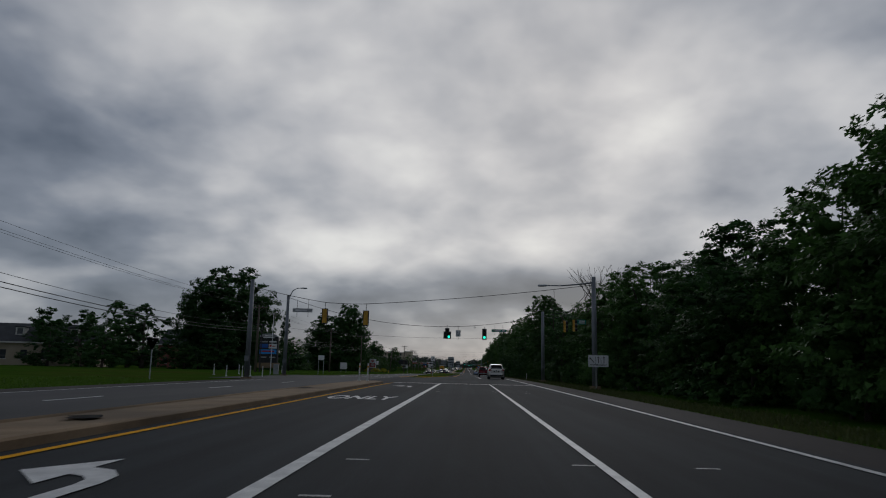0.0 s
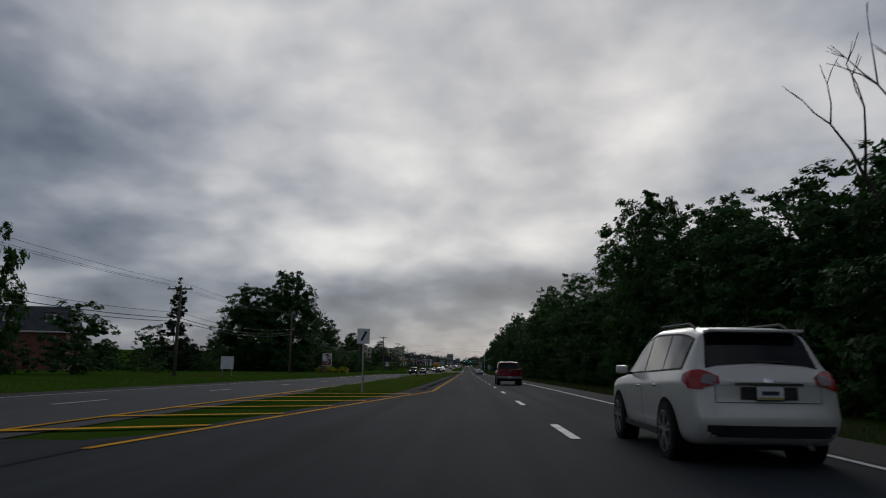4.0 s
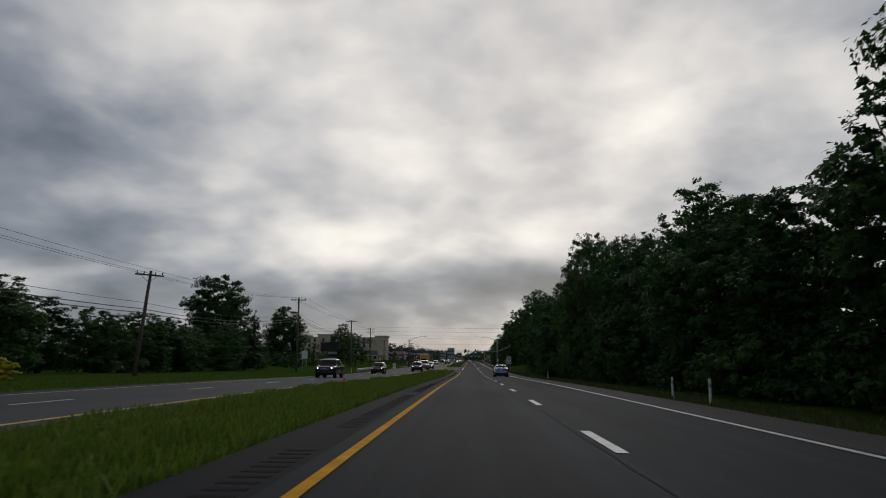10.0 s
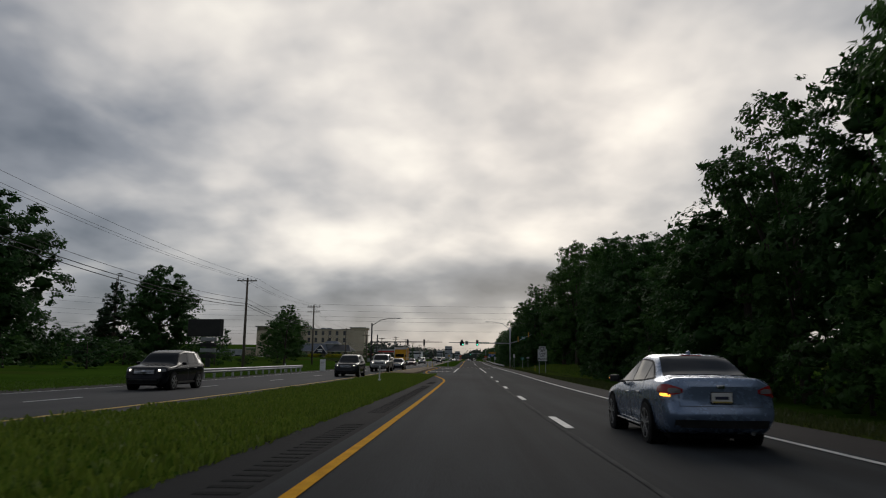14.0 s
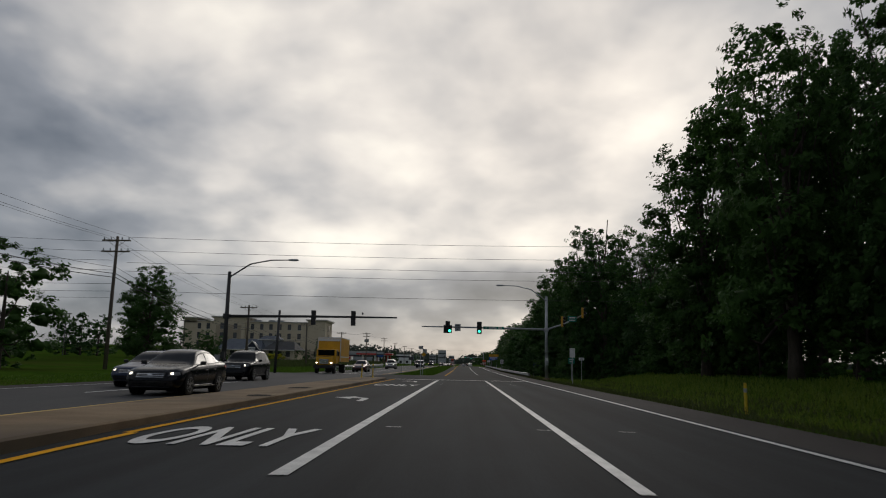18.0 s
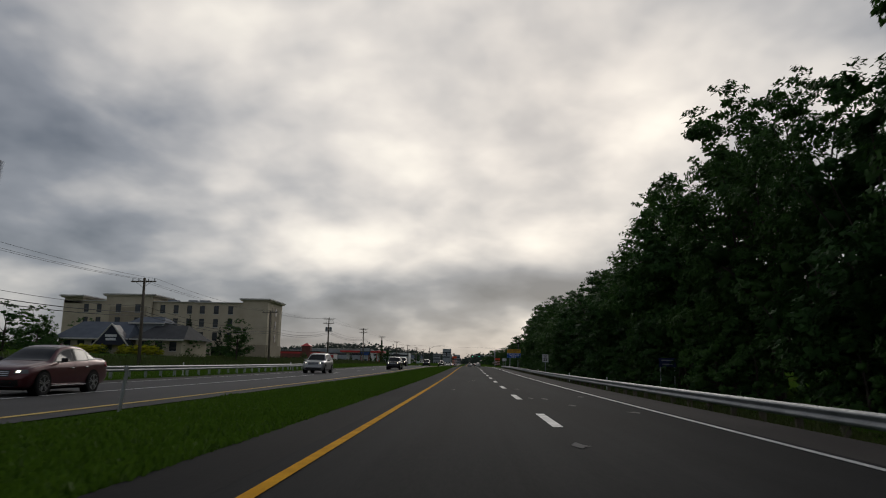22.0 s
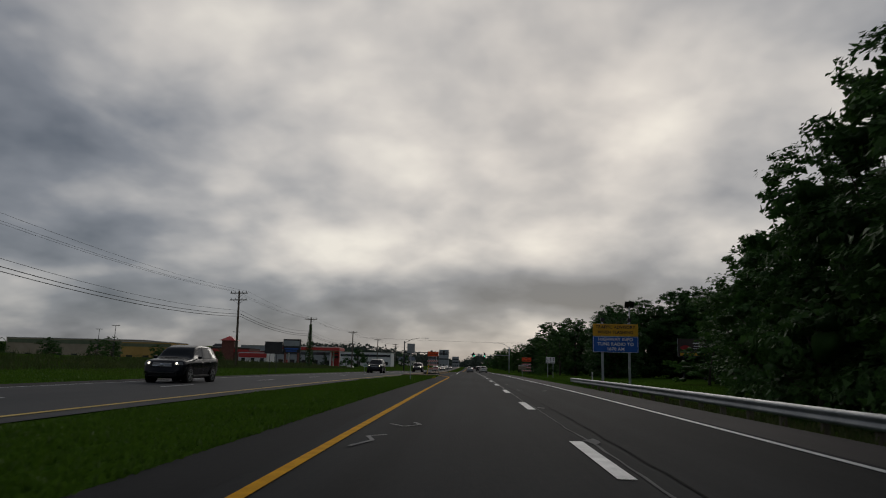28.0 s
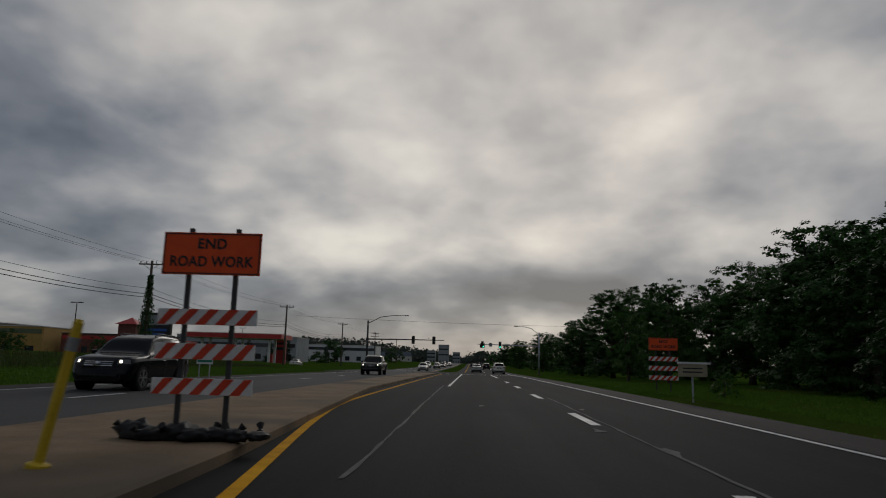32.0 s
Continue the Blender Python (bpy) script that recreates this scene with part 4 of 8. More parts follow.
SIGN_WHITE = varied("sign_white", (0.62, 0.63, 0.64), (0.78, 0.78, 0.78), 1.5, 0.45, 0, 0.03, 8)
SIGN_BACK = varied("sign_back_aluminium", (0.26, 0.27, 0.28), (0.40, 0.41, 0.42), 1.5, 0.5, 0.4, 0.03, 8)
SIGN_GREEN = varied("sign_green", (0.008, 0.17, 0.115), (0.015, 0.23, 0.16), 1.5, 0.45, 0, 0.03, 8)
SIGN_BLUE = varied("sign_blue", (0.010, 0.075, 0.34), (0.02, 0.11, 0.45), 1.5, 0.45, 0, 0.03, 8)
# sign blue darkened so that its colour carries shade under the trees
SIGN_NAVY_AND_SHADED = varied("sign_blue_shade_painted", (0.008, 0.018, 0.07), (0.014, 0.028, 0.10), 1.5, 0.6, 0, 0.03, 8)
SIGN_YELLOW = varied("sign_yellow", (0.52, 0.26, 0.010), (0.66, 0.36, 0.02), 1.5, 0.45, 0, 0.03, 8)
SIGN_ORANGE = varied("sign_orange", (0.78, 0.075, 0.010), (0.90, 0.105, 0.014), 1.5, 0.5, 0, 0.03, 8)
SIGN_RED = varied("sign_red", (0.30, 0.016, 0.018), (0.42, 0.03, 0.03), 1.5, 0.45, 0, 0.03, 8)
SIGN_BLACK = varied("sign_black", (0.010, 0.010, 0.011), (0.022, 0.022, 0.022), 1.5, 0.5, 0, 0.03, 8)
PLASTIC_WHITE = varied("white_post_plastic", (0.55, 0.56, 0.55), (0.74, 0.74, 0.72), 3.0, 0.6, 0, 0.05, 8, 0.4, (1, 1, 1), 0.05)
PLASTIC_YELLOW = varied("yellow_post_plastic", (0.50, 0.34, 0.015), (0.68, 0.48, 0.03), 3.0, 0.6, 0, 0.05, 8)
GLOW_GREEN = glowing("green_signal_lens", (0.05, 1.0, 0.62), 1.6)
LENS_DARK = varied("unlit_lens", (0.03, 0.018, 0.014), (0.06, 0.035, 0.02), 2, 0.25, 0, 0, 8)


def post(ob, x, z0, z1, r=0.03, mat=None, y=0.03):
    part("post", bm_box((x, y, (z0 + z1) / 2), (r * 2, r * 1.4, z1 - z0), 0.004), mat or GALV, ob)


# ---- traffic signals ----
def head(ob, x, z, y, front=BLACK, lit=2, five=False, turn=0.0, back=True):
    """A hanging signal: backplate, housings, visors and lenses, facing -y."""
    m = pose(x, y, z, 0, 0, turn)
    hd = new("signal_head")
    hd.parent = ob
    hd.matrix_local = m
    cells = [(0, 0.34), (-0.18, 0.0), (-0.18, -0.34), (0.18, 0.0), (0.18, -0.34)] if five else [(0, 0.34), (0, 0), (0, -0.34)]
    if back:
        if five:
            bm = bmesh.new()
            box(bm, (0, 0.02, -0.17), (0.78, 0.02, 0.76), 0.008)
            box(bm, (0, 0.021, 0.36), (0.44, 0.02, 0.42), 0.008)
        else:
            bm = bm_box((0, 0.02, 0), (0.46, 0.02, 1.14), 0.008)
        part("backplate", bm, BLACK, hd)
    for i, (cx, cz) in enumerate(cells):
        part("housing", bm_box((cx, 0.04 if back else 0.0, cz), (0.31, 0.2, 0.335), 0.02), front, hd)
        bm = bmesh.new()
        n = 12
        for k in range(n):
            a0, a1 = math.radians(-60 + 300 * k / n - 0), math.radians(-60 + 300 * (k + 1) / n)
            q = [(cx + 0.135 * math.cos(a), yy, cz + 0.135 * math.sin(a)) for yy, a in ((-0.1, a0), (-0.1, a1), (-0.3, a1), (-0.3, a0))]
            bm.faces.new([bm.verts.new(p) for p in q])
        bmesh.ops.remove_doubles(bm, verts=bm.verts, dist=0.0005)
        bmesh.ops.solidify(bm, geom=bm.faces[:], thickness=0.006)
        part("visor", bm, front if front is BLACK else BLACK, hd)
        on = i == len(cells) - 1 and lit == 2
        bm = bmesh.new()
        bmesh.ops.create_circle(bm, cap_ends=True, segments=16, radius=0.125, matrix=pose(cx, -0.108, cz, 90, 0, 0))
        part("lens", bm, GLOW_GREEN if on else LENS_DARK, hd, "glowing green lens" if on else "")
    return hd


def strain_pole(x, y, h, r, mat, lamp=None, label="tall grey steel pole"):
    ob = thing("signal_pole", label, "signal pole", at(x, y))
    part("shaft", bm_tube([(0, 0, -0.2), (0, 0, h * 0.5), (0, 0, h)], [r, r * 0.86, r * 0.72], 14), mat, ob, smooth=True)
    part("base_plate", bm_tube([(0, 0, -0.1), (0, 0, 0.09), (0, 0, 0.1)], [r * 1.9, r * 1.9, r * 1.5], 12), CONCRETE, ob)
    part("cap", bm_tube([(0, 0, h), (0, 0, h + 0.05)], [r * 0.8, r * 0.6], 12), mat, ob)
    part("control_box", bm_box((0, -r - 0.1, 1.5), (0.28, 0.2, 0.42), 0.02), mat, ob)
    if lamp:
        dx, dy, dz = lamp
        part("lamp_arm", bm_tube([(0, 0, h - 0.35), (dx * 0.35, dy * 0.35, h - 0.35 + (dz - h + 0.35) * 0.75), (dx * 0.7, dy * 0.7, dz - 0.03), (dx, dy, dz)], [0.06, 0.05, 0.045, 0.035], 8), mat, ob, smooth=True)
        d = Vector((dx, dy, 0)).normalized()
        p0 = Vector((dx, dy, dz))
        part("luminaire", bm_tube([p0 - d * 0.1, p0 + d * 0.1, p0 + d * 0.4, p0 + d * 0.62, p0 + d * 0.68], [0.035, 0.07, 0.085, 0.07, 0.02], 10), GALV, ob, "street lamp head", smooth=True)
    return ob


def street_sign(ob, x, z, y, w, h, rows, mat=SIGN_GREEN, hang=0.0):
    part("sign_panel", bm_box((x, y, z), (w, 0.02, h), 0.008), mat, ob, "green street name panel")
    bars(ob, [(x + a, z + b, c, d) for a, b, c, d in rows], SIGN_WHITE, y - 0.014)
    if hang:
        for s in (-0.28, 0.28):
            post(ob, x + s * w, z - h / 2 - 0.35, z + hang, 0.012, DARK_STEEL, y + 0.02)


def yield_board(ob, x, z, y):
    part("sign_panel", bm_box((x, y, z), (0.5, 0.012, 0.66), 0.006), SIGN_WHITE, ob)
    bars(ob, [(x, z + 0.3, 0.47, 0.012), (x, z - 0.3, 0.47, 0.012), (x - 0.23, z, 0.012, 0.6), (x + 0.23, z, 0.012, 0.6)], SIGN_BLACK, y - 0.009)
    for dz, s, tx in ((0.22, 0.085, "LEFT TURN"), (0.08, 0.1, "YIELD"), (-0.06, 0.085, "ON GREEN")):
        lettering(tx, s, SIGN_BLACK, ob, pose(x, y - 0.008, z + dz) @ FACE)
    bm = bmesh.new()
    bmesh.ops.create_circle(bm, cap_ends=True, segments=18, radius=0.07, matrix=pose(x, y - 0.01, z - 0.2, 90, 0, 0))
    part("green_dot", bm, SIGN_GREEN, ob)


def first_crossing():
    strain_pole(-16.7, 54, 7.6, 0.21, STEEL_GREY, None, "leaning grey steel strain pole holding a span wire")
    strain_pole(8.9, 48.4, 7.5, 0.2, STEEL_GREY, (-3.1, 0.9, 7.0), "grey steel strain pole with a street lamp arm")
    strain_pole(-19.0, 74, 8.4, 0.21, STEEL_GREY, (1.2, 0.4, 9.3), "grey steel strain pole with a short lamp arm")
    strain_pole(8.1, 73.8, 7.15, 0.19, STEEL_GREY, None, "plain grey steel strain pole at the wood's edge")
    g = gz(54)
    ob = thing("span_wire_signals", "span wire with yellow-backed traffic signals and a hanging street sign", "traffic signal", at(0, 52.2))
    for a, b, sag in (((-16.7, 1.8, 7.1), (-10.5, 0, 5.78), 0.08), ((-10.5, 0, 5.78), (-7.4, 0, 5.72), 0.04), ((-7.4, 0, 5.72), (8.9, -3.8, 7.0), 0.16)):
        wire(a, b, sag, 0.02, "span_wire", ob)
    for x in (-7.4, -10.5):
        head(ob, x, 4.65 if x > -9 else 4.75, 0.0, SIGNAL_YELLOW, 0, False, 180)
        part("hanger", bm_tube([(x, 0, 5.2), (x, 0, 5.75)], 0.02, 6), DARK_STEEL, ob)
    street_sign(ob, -12.2, 5.15, 0.0, 1.5, 0.28, [(-0.1, 0, 0.9, 0.1)], SIGN_BACK, 0.85)
    wire((-19.0, 21.8, 7.9), (-16.7, 1.8, 7.3), 0.6, 0.016, "tie_wire", ob)
    # far span
    ob = thing("span_wire_signals", "span wire carrying lit green traffic signals and signs", "traffic signal", at(0, 73.8))
    wire((-19.0, 0.2, 8.25), (8.1, 0, 6.75), 2.0, 0.022, "span_wire", ob, 24)
    wire((-19.0, 0.2, 5.0), (8.1, 0, 4.6), 0.55, 0.011, "tether_wire", ob, 18)
    wire((8.1, 0, 6.75), (20, -3, 10.5), 0.5, 0.02, "span_wire", ob)
    head(ob, -1.9, 4.72, 0.0, BLACK, 2, True)
    head(ob, 2.0, 4.72, 0.0, BLACK, 2)
    yield_board(ob, -0.75, 4.75, -0.02)
    for x, z1 in ((-1.9, 5.62), (2.0, 5.5), (-0.75, 5.55)):
        part("hanger", bm_tube([(x, 0, 5.1), (x, 0, z1)], 0.02, 6), DARK_STEEL, ob)
    part("hanger", bm_tube([(-0.75, 0, 4.1), (-0.75, 0, 4.4)], 0.02, 6), DARK_STEEL, ob)
    street_sign(ob, 3.5, 5.12, 0.0, 1.5, 0.27, [(-0.55, 0, 0.14, 0.05), (-0.1, 0, 0.6, 0.11), (0.48, 0, 0.28, 0.11)], SIGN_GREEN, 0.6)
    part("coil", bm_tube([(1.0 + 0.1 * math.cos(a), 0.02, 5.45 + 0.1 * math.sin(a)) for a in (k * 0.5 for k in range(13))], 0.01, 5), CABLE, ob)
    part("detector", bm_tube([(0.92, 0, 5.3), (0.92, 0, 5.55)], 0.03, 8), SIGN_BACK, ob)
    ob = thing("span_wire_signals", "span wire with yellow traffic signals facing the side road", "traffic signal", at(0, 62.5))
    wire((8.9, -14.1, 7.1), (8.1, 11.3, 6.8), 1.1, 0.02, "span_wire", ob)
    for y, x in ((0.5, 8.9), (-0.9, 9.5)):
        head(ob, x, 5.0, y, SIGNAL_YELLOW, 0, False, 80, False)
        part("hanger", bm_tube([(x, y, 5.5), (8.55, y, 5.95)], 0.02, 6), DARK_STEEL, ob)
    street_sign(ob, 10.1, 5.3, -1.4, 0.75, 0.42, [(0, 0.08, 0.5, 0.08), (0, -0.08, 0.5, 0.08)], SIGN_GREEN)
    part("hanger", bm_tube([(10.1, -1.38, 5.5), (8.6, -1.2, 6.0)], 0.02, 6), DARK_STEEL, ob)


def mast_arm(x, y, h, arm, z_arm, lamp, label):
    ob = strain_pole(x, y, h, 0.17, GALV if x > 0 else DARK_STEEL, lamp, label)
    part("mast_arm", bm_tube([(0, 0, z_arm), ((arm - x) * 0.5, 0, z_arm + 0.08), (arm - x, 0, z_arm + 0.1)], [0.11, 0.085, 0.055], 10), GALV if x > 0 else DARK_STEEL, ob, smooth=True)
    part("flange", bm_box((0.0, 0, z_arm), (0.42, 0.42, 0.34), 0.03), GALV if x > 0 else DARK_STEEL, ob)
    part("detector", bm_box(((arm - x) * 0.8, -0.05, z_arm + 0.34), (0.1, 0.2, 0.14), 0.02), DARK_STEEL, ob)
    return ob


def second_crossing():
    ob = mast_arm(-16.5, 374, 7.3, -4.5, 4.2, (4.2, 0, 8.25), "dark steel signal pole with mast arm and street lamp")
    for x in (-10.35, -7.55):
        head(ob, x + 16.5, 4.2, -0.02, BLACK, 0, False, 180, False)
    part("cabinet", bm_box((-0.35, -0.3, 1.2), (0.4, 0.3, 0.6), 0.02), SIGN_BACK, ob)
    ob = mast_arm(8.0, 392, 7.7, -3.8, 4.6, (-4.1, 0, 8.75), "galvanised signal pole with mast arm, lit signals and street lamp")
    head(ob, -9.35, 4.66, -0.16, BLACK, 2, True)
    head(ob, -6.35, 4.66, -0.16, BLACK, 2)
    part("sign_panel", bm_box((-8.4, -0.14, 4.64), (0.55, 0.012, 0.66), 0.006), SIGN_BACK, ob, "square regulatory sign")
    bars(ob, [(-8.4, 4.82, 0.36, 0.06), (-8.4, 4.68, 0.3, 0.06), (-8.4, 4.45, 0.12, 0.12)], SIGN_BLACK, -0.15)
    street_sign(ob, -5.0, 4.66, -0.15, 1.95, 0.27, [(-0.7, 0, 0.14, 0.05), (-0.1, 0, 0.75, 0.11), (0.6, 0, 0.35, 0.11)])
    part("side_arm", bm_tube([(0, 0, 4.6), (1.7, 1.2, 5.2), (4.2, 2.2, 6.4)], [0.1, 0.08, 0.05], 8), GALV, ob, smooth=True)
    for x, y, z in ((1.65, 1.1, 5.45), (3.75, 1.9, 6.4)):
        head(ob, x, z, y, SIGNAL_YELLOW, 0, False, 75, False)
    street_sign(ob, 2.65, 5.75, 1.4, 0.85, 0.55, [(0, 0.12, 0.6, 0.1), (0, -0.12, 0.6, 0.1)])
    part("cabinet", bm_box((0, -0.25, 1.75), (0.22, 0.2, 0.4), 0.02), SIGN_WHITE, ob)


def third_crossing():
    ob = mast_arm(-15.8, 676, 7.2, -4.6, 4.55, (5.3, 0, 8.1), "dark signal pole with mast arm and lamp at a far crossing")
    for x in (-9.1, -6.1):
        head(ob, x + 15.8, 4.6, -0.1, BLACK, 0)
    ob = mast_arm(10.8, 694, 7.0, 0.4, 4.7, (-3.6, 0, 8.0), "galvanised signal pole with mast arm at a far crossing")
    head(ob, -9.6, 4.75, -0.16, BLACK, 2, True)
    head(ob, -6.6, 4.75, -0.16, BLACK, 2)
    part("sign_panel", bm_box((-8.2, -0.14, 4.75), (0.55, 0.012, 0.6), 0.006), SIGN_BACK, ob)


first_crossing()
second_crossing()
third_crossing()


# ---- signs and posts ----
def board_sign(x, y, w, h, zc, label, face=SIGN_WHITE, posts=(0.0,), turn=0.0, name="road_sign", back=False, extra=None, lean=0.0, post_mat=None):
    ob = thing(name, label, "sign", at(x, y, turn, side_rise(x, y) if abs(x + 5.2) > 2.5 else 0.0) @ pose(0, 0, 0, 0, lean, 0))
    part("panel", bm_box((0, 0, zc), (w, 0.02, h), 0.008), SIGN_BACK if back else face, ob)
    for s in posts:
        post(ob, s, -0.2, zc + h / 2 - 0.04, 0.032, post_mat)
    if back:
        for s in (-0.25, 0.25):
            part("stiffener", bm_box((0, -0.02, zc + s * h), (w * 0.9, 0.02, 0.04), 0.004), GALV, ob)
    if extra:
        extra(ob, zc)
    return ob


def arrows_three(ob, z):
    for k, s in enumerate((-0.36, 0.0, 0.36)):
        bm = bmesh.new()
        box(bm, (s, -0.016, z + 0.02), (0.045, 0.006, 0.28))
        c = z + 0.2
        q = [bm.verts.new(p) for p in ((s - 0.09, -0.018, c - 0.02), (s + 0.09, -0.018, c - 0.02), (s, -0.018, c + 0.1))]
        bm.faces.new(q)
        if k == 0:
            bmesh.ops.rotate(bm, cent=(s, 0, z), matrix=Matrix.Rotation(radians(-42), 3, "Y"), verts=bm.verts)
        part("arrow", bm, SIGN_BLACK, ob)
        lettering("ONLY", 0.12, SIGN_BLACK, ob, pose(s, -0.013, z - 0.25) @ FACE)
    for s in (-0.18, 0.18):
        part("divider", bm_box((s, -0.013, z), (0.012, 0.005, 0.55)), SIGN_BLACK, ob)


def delineator(x, y, h=0.95, mat=None, lean=0.0, label="white plastic delineator post", top=None):
    ob = thing("delineator_post", label, "post", at(x, y, 0, 0.14 if -7.3 < x < -3.3 else side_rise(x, y)) @ pose(0, 0, 0, 0, lean, 0), "delineator posts")
    part("shaft", bm_tube([(0, 0, -0.1), (0, 0, 0.04), (0, 0, 0.06), (0, 0, h - 0.03), (0, 0, h)], [0.1, 0.1, 0.045, 0.045, 0.03], 10), mat or PLASTIC_WHITE, ob)
    part("reflector", bm_tube([(0, 0, h - 0.28), (0, 0, h - 0.16)], 0.049, 10), top or SIGN_BACK, ob)
    return ob


RAIL_STEEL = varied("weathered_rail_steel", (0.16, 0.17, 0.185), (0.27, 0.285, 0.30), 1.2, 0.5, 0.5, 0.05, 10, 0.4)


def guardrail(x, y0, y1, face, label, turned0=True, turned1=True):
    """W-beam rail on posts; face is +1 if the rail looks towards +x."""
    ob = thing("guardrail", label, "guardrail", kind="structure")
    prof = [(-0.155, 0.0), (-0.14, 0.035), (-0.1, 0.08), (-0.06, 0.08), (-0.02, 0.03), (0.02, 0.03), (0.06, 0.08), (0.1, 0.08), (0.14, 0.035), (0.155, 0.0)]
    drop = -0.22 if x > 0 else 0.0
    n = int((y1 - y0) / 3.81)
    step = (y1 - y0) / n
    for k in range(n):
        vs, fs = [], []
        a, b = y0 + k * step, y0 + (k + 1) * step + 0.12
        for y in (a, b):
            vs += [(x + face * (d + (0.004 if y == b else 0)), y, gz(y) + drop + 0.50 + z) for z, d in prof]
        m = len(prof)
        fs = [(i, i + 1, m + i + 1, m + i) for i in range(m - 1)]
        o = mesh_ob("rail", vs, fs, RAIL_STEEL, ob, smooth=True)
        o.data.validate()
    for k in range(2 * n + 1):
        y = y0 + k * step / 2
        part("rail_post", bm_box((x - face * 0.12, y, gz(y) + drop + 0.1), (0.15, 0.1, 1.1), 0.01), POLE_WOOD if face < 0 else GALV, ob)
    for y, s in ((y0, -1), (y1, 1)):
        bm = bmesh.new()
        tube(bm, [(x - face * 0.02, y, gz(y) + drop + 0.36), (x - face * 0.02, y, gz(y) + drop + 0.64)], 0.11, 10)
        part("end_shoe", bm, GALV, ob)
    return ob


guardrail(7.3, 403, 553.2, -1, "galvanised steel guardrail on timber posts beside the shoulder")
guardrail(-17.6, 294, 329, 1, "galvanised steel guardrail beside oncoming lanes")
guardrail(-18.4, 421, 489, 1, "galvanised steel guardrail along the far verge")


def signs():
    board_sign(8.7, 46.0, 1.3, 0.74, 1.95, "white lane-use sign with three black arrows", posts=(-0.15,), extra=arrows_three)
    board_sign(9.5, 585.5, 1.05, 0.7, 2.05, "white lane-use sign with three black arrows on two posts", posts=(-0.3, 0.3), extra=arrows_three)
    # signs for the other way, seen from behind
    board_sign(-3.9, 182.6, 0.56, 0.68, 2.02, "bare aluminium back of a large median sign", back=True, lean=1.5)
    board_sign(-4.1, 555.6, 0.56, 0.68, 2.27, "dark bare back of a square median sign", back=True)
    board_sign(-4.25, 398.6, 0.47, 0.34, 2.85, "small bare-backed sign on a tall median post", back=True)
    ob = board_sign(-4.15, 400.1, 0.45, 0.48, 2.5, "yellow diamond sign on the grass median", back=True, lean=5)
    part("diamond", bm_box((-0.06, -0.05, 2.17), (0.36, 0.02, 0.36), 0.006, Matrix.Rotation(radians(45), 3, "Y")), SIGN_YELLOW, ob, "yellow diamond panel")
    board_sign(-7.2, 409.5, 0.1, 0.1, 0.9, "thin leaning marker post on the median", back=True, lean=6)
    ob = board_sign(-19.5, 43.5, 0.06, 0.06, 2.4, "pale back of a triangular yield sign")
    bm = bmesh.new()
    vs = [bm.verts.new(q) for q in ((-0.45, 0, 2.55), (0.45, 0, 2.55), (0, 0, 1.78))]
    bm.faces.new(vs)
    bmesh.ops.solidify(bm, geom=bm.faces[:], thickness=0.02)
    part("triangle", bm, SIGN_BACK, ob)

    def keep(ob, z):
        part("symbol", bm_box((0.02, -0.016, z), (0.1, 0.006, 0.5), 0, Matrix.Rotation(radians(28), 3, "Y")), SIGN_BLACK, ob)
    board_sign(-4.9, 106, 0.6, 0.72, 2.6, "white traffic sign with black slanted symbol at the median nose", extra=keep)
    board_sign(-17.8, 568, 1.6, 1.1, 2.4, "dark back of a wide sign on two posts", DARK_STEEL, posts=(-0.3, 0.3), turn=12, post_mat=DARK_STEEL)

    def limit(ob, z):
        lettering("SPEED", 0.13, SIGN_BLACK, ob, pose(0, -0.013, z + 0.27) @ FACE)
        lettering("LIMIT", 0.13, SIGN_BLACK, ob, pose(0, -0.013, z + 0.13) @ FACE)
        lettering("55", 0.40, SIGN_BLACK, ob, pose(0, -0.013, z - 0.14) @ FACE)
    board_sign(7.95, 467.7, 0.62, 0.8, 2.05, "white speed limit sign reading 55", extra=limit)

    def trucks(ob, z):
        part("end_panel", bm_box((0, 0, z + 0.83), (0.76, 0.02, 0.30), 0.008), SIGN_WHITE, ob, "small white END plate")
        lettering("END", 0.27, SIGN_BLACK, ob, pose(0, -0.013, z + 0.83) @ FACE, squash=1.15)
        for tx, dz in (("LEFT", 0.44), ("LANE", 0.16), ("NO", -0.12), ("TRUCKS", -0.42)):
            lettering(tx, 0.27, SIGN_BLACK, ob, pose(0, -0.013, z + dz) @ FACE)
        bars(ob, [(0, z + 0.63, 0.98, 0.014), (0, z - 0.63, 0.98, 0.014), (-0.49, z, 0.014, 1.24), (0.49, z, 0.014, 1.24)], SIGN_BLACK, -0.013)
    board_sign(8.25, 335, 1.06, 1.32, 2.15, "white truck lane restriction sign on two posts", posts=(-0.36, 0.36), extra=trucks)
    board_sign(7.55, 373.3, 0.36, 0.62, 2.2, "plain white upright sign at the verge", extra=lambda ob, z: bars(ob, [(0, z + 0.2, 0.26, 0.03)], SIGN_BACK, -0.014))
    board_sign(10.4, 392.5, 0.62, 0.52, 2.05, "small green roadside sign before the trees", SIGN_GREEN, extra=lambda ob, z: bars(ob, [(0, z + 0.12, 0.4, 0.07), (0, z - 0.08, 0.32, 0.07)], SIGN_WHITE, -0.014))
    board_sign(11.6, 394, 0.5, 0.26, 2.25, "small white sign with a dark bar before trees", extra=lambda ob, z: bars(ob, [(0, z, 0.32, 0.06)], SIGN_BLACK, -0.014))
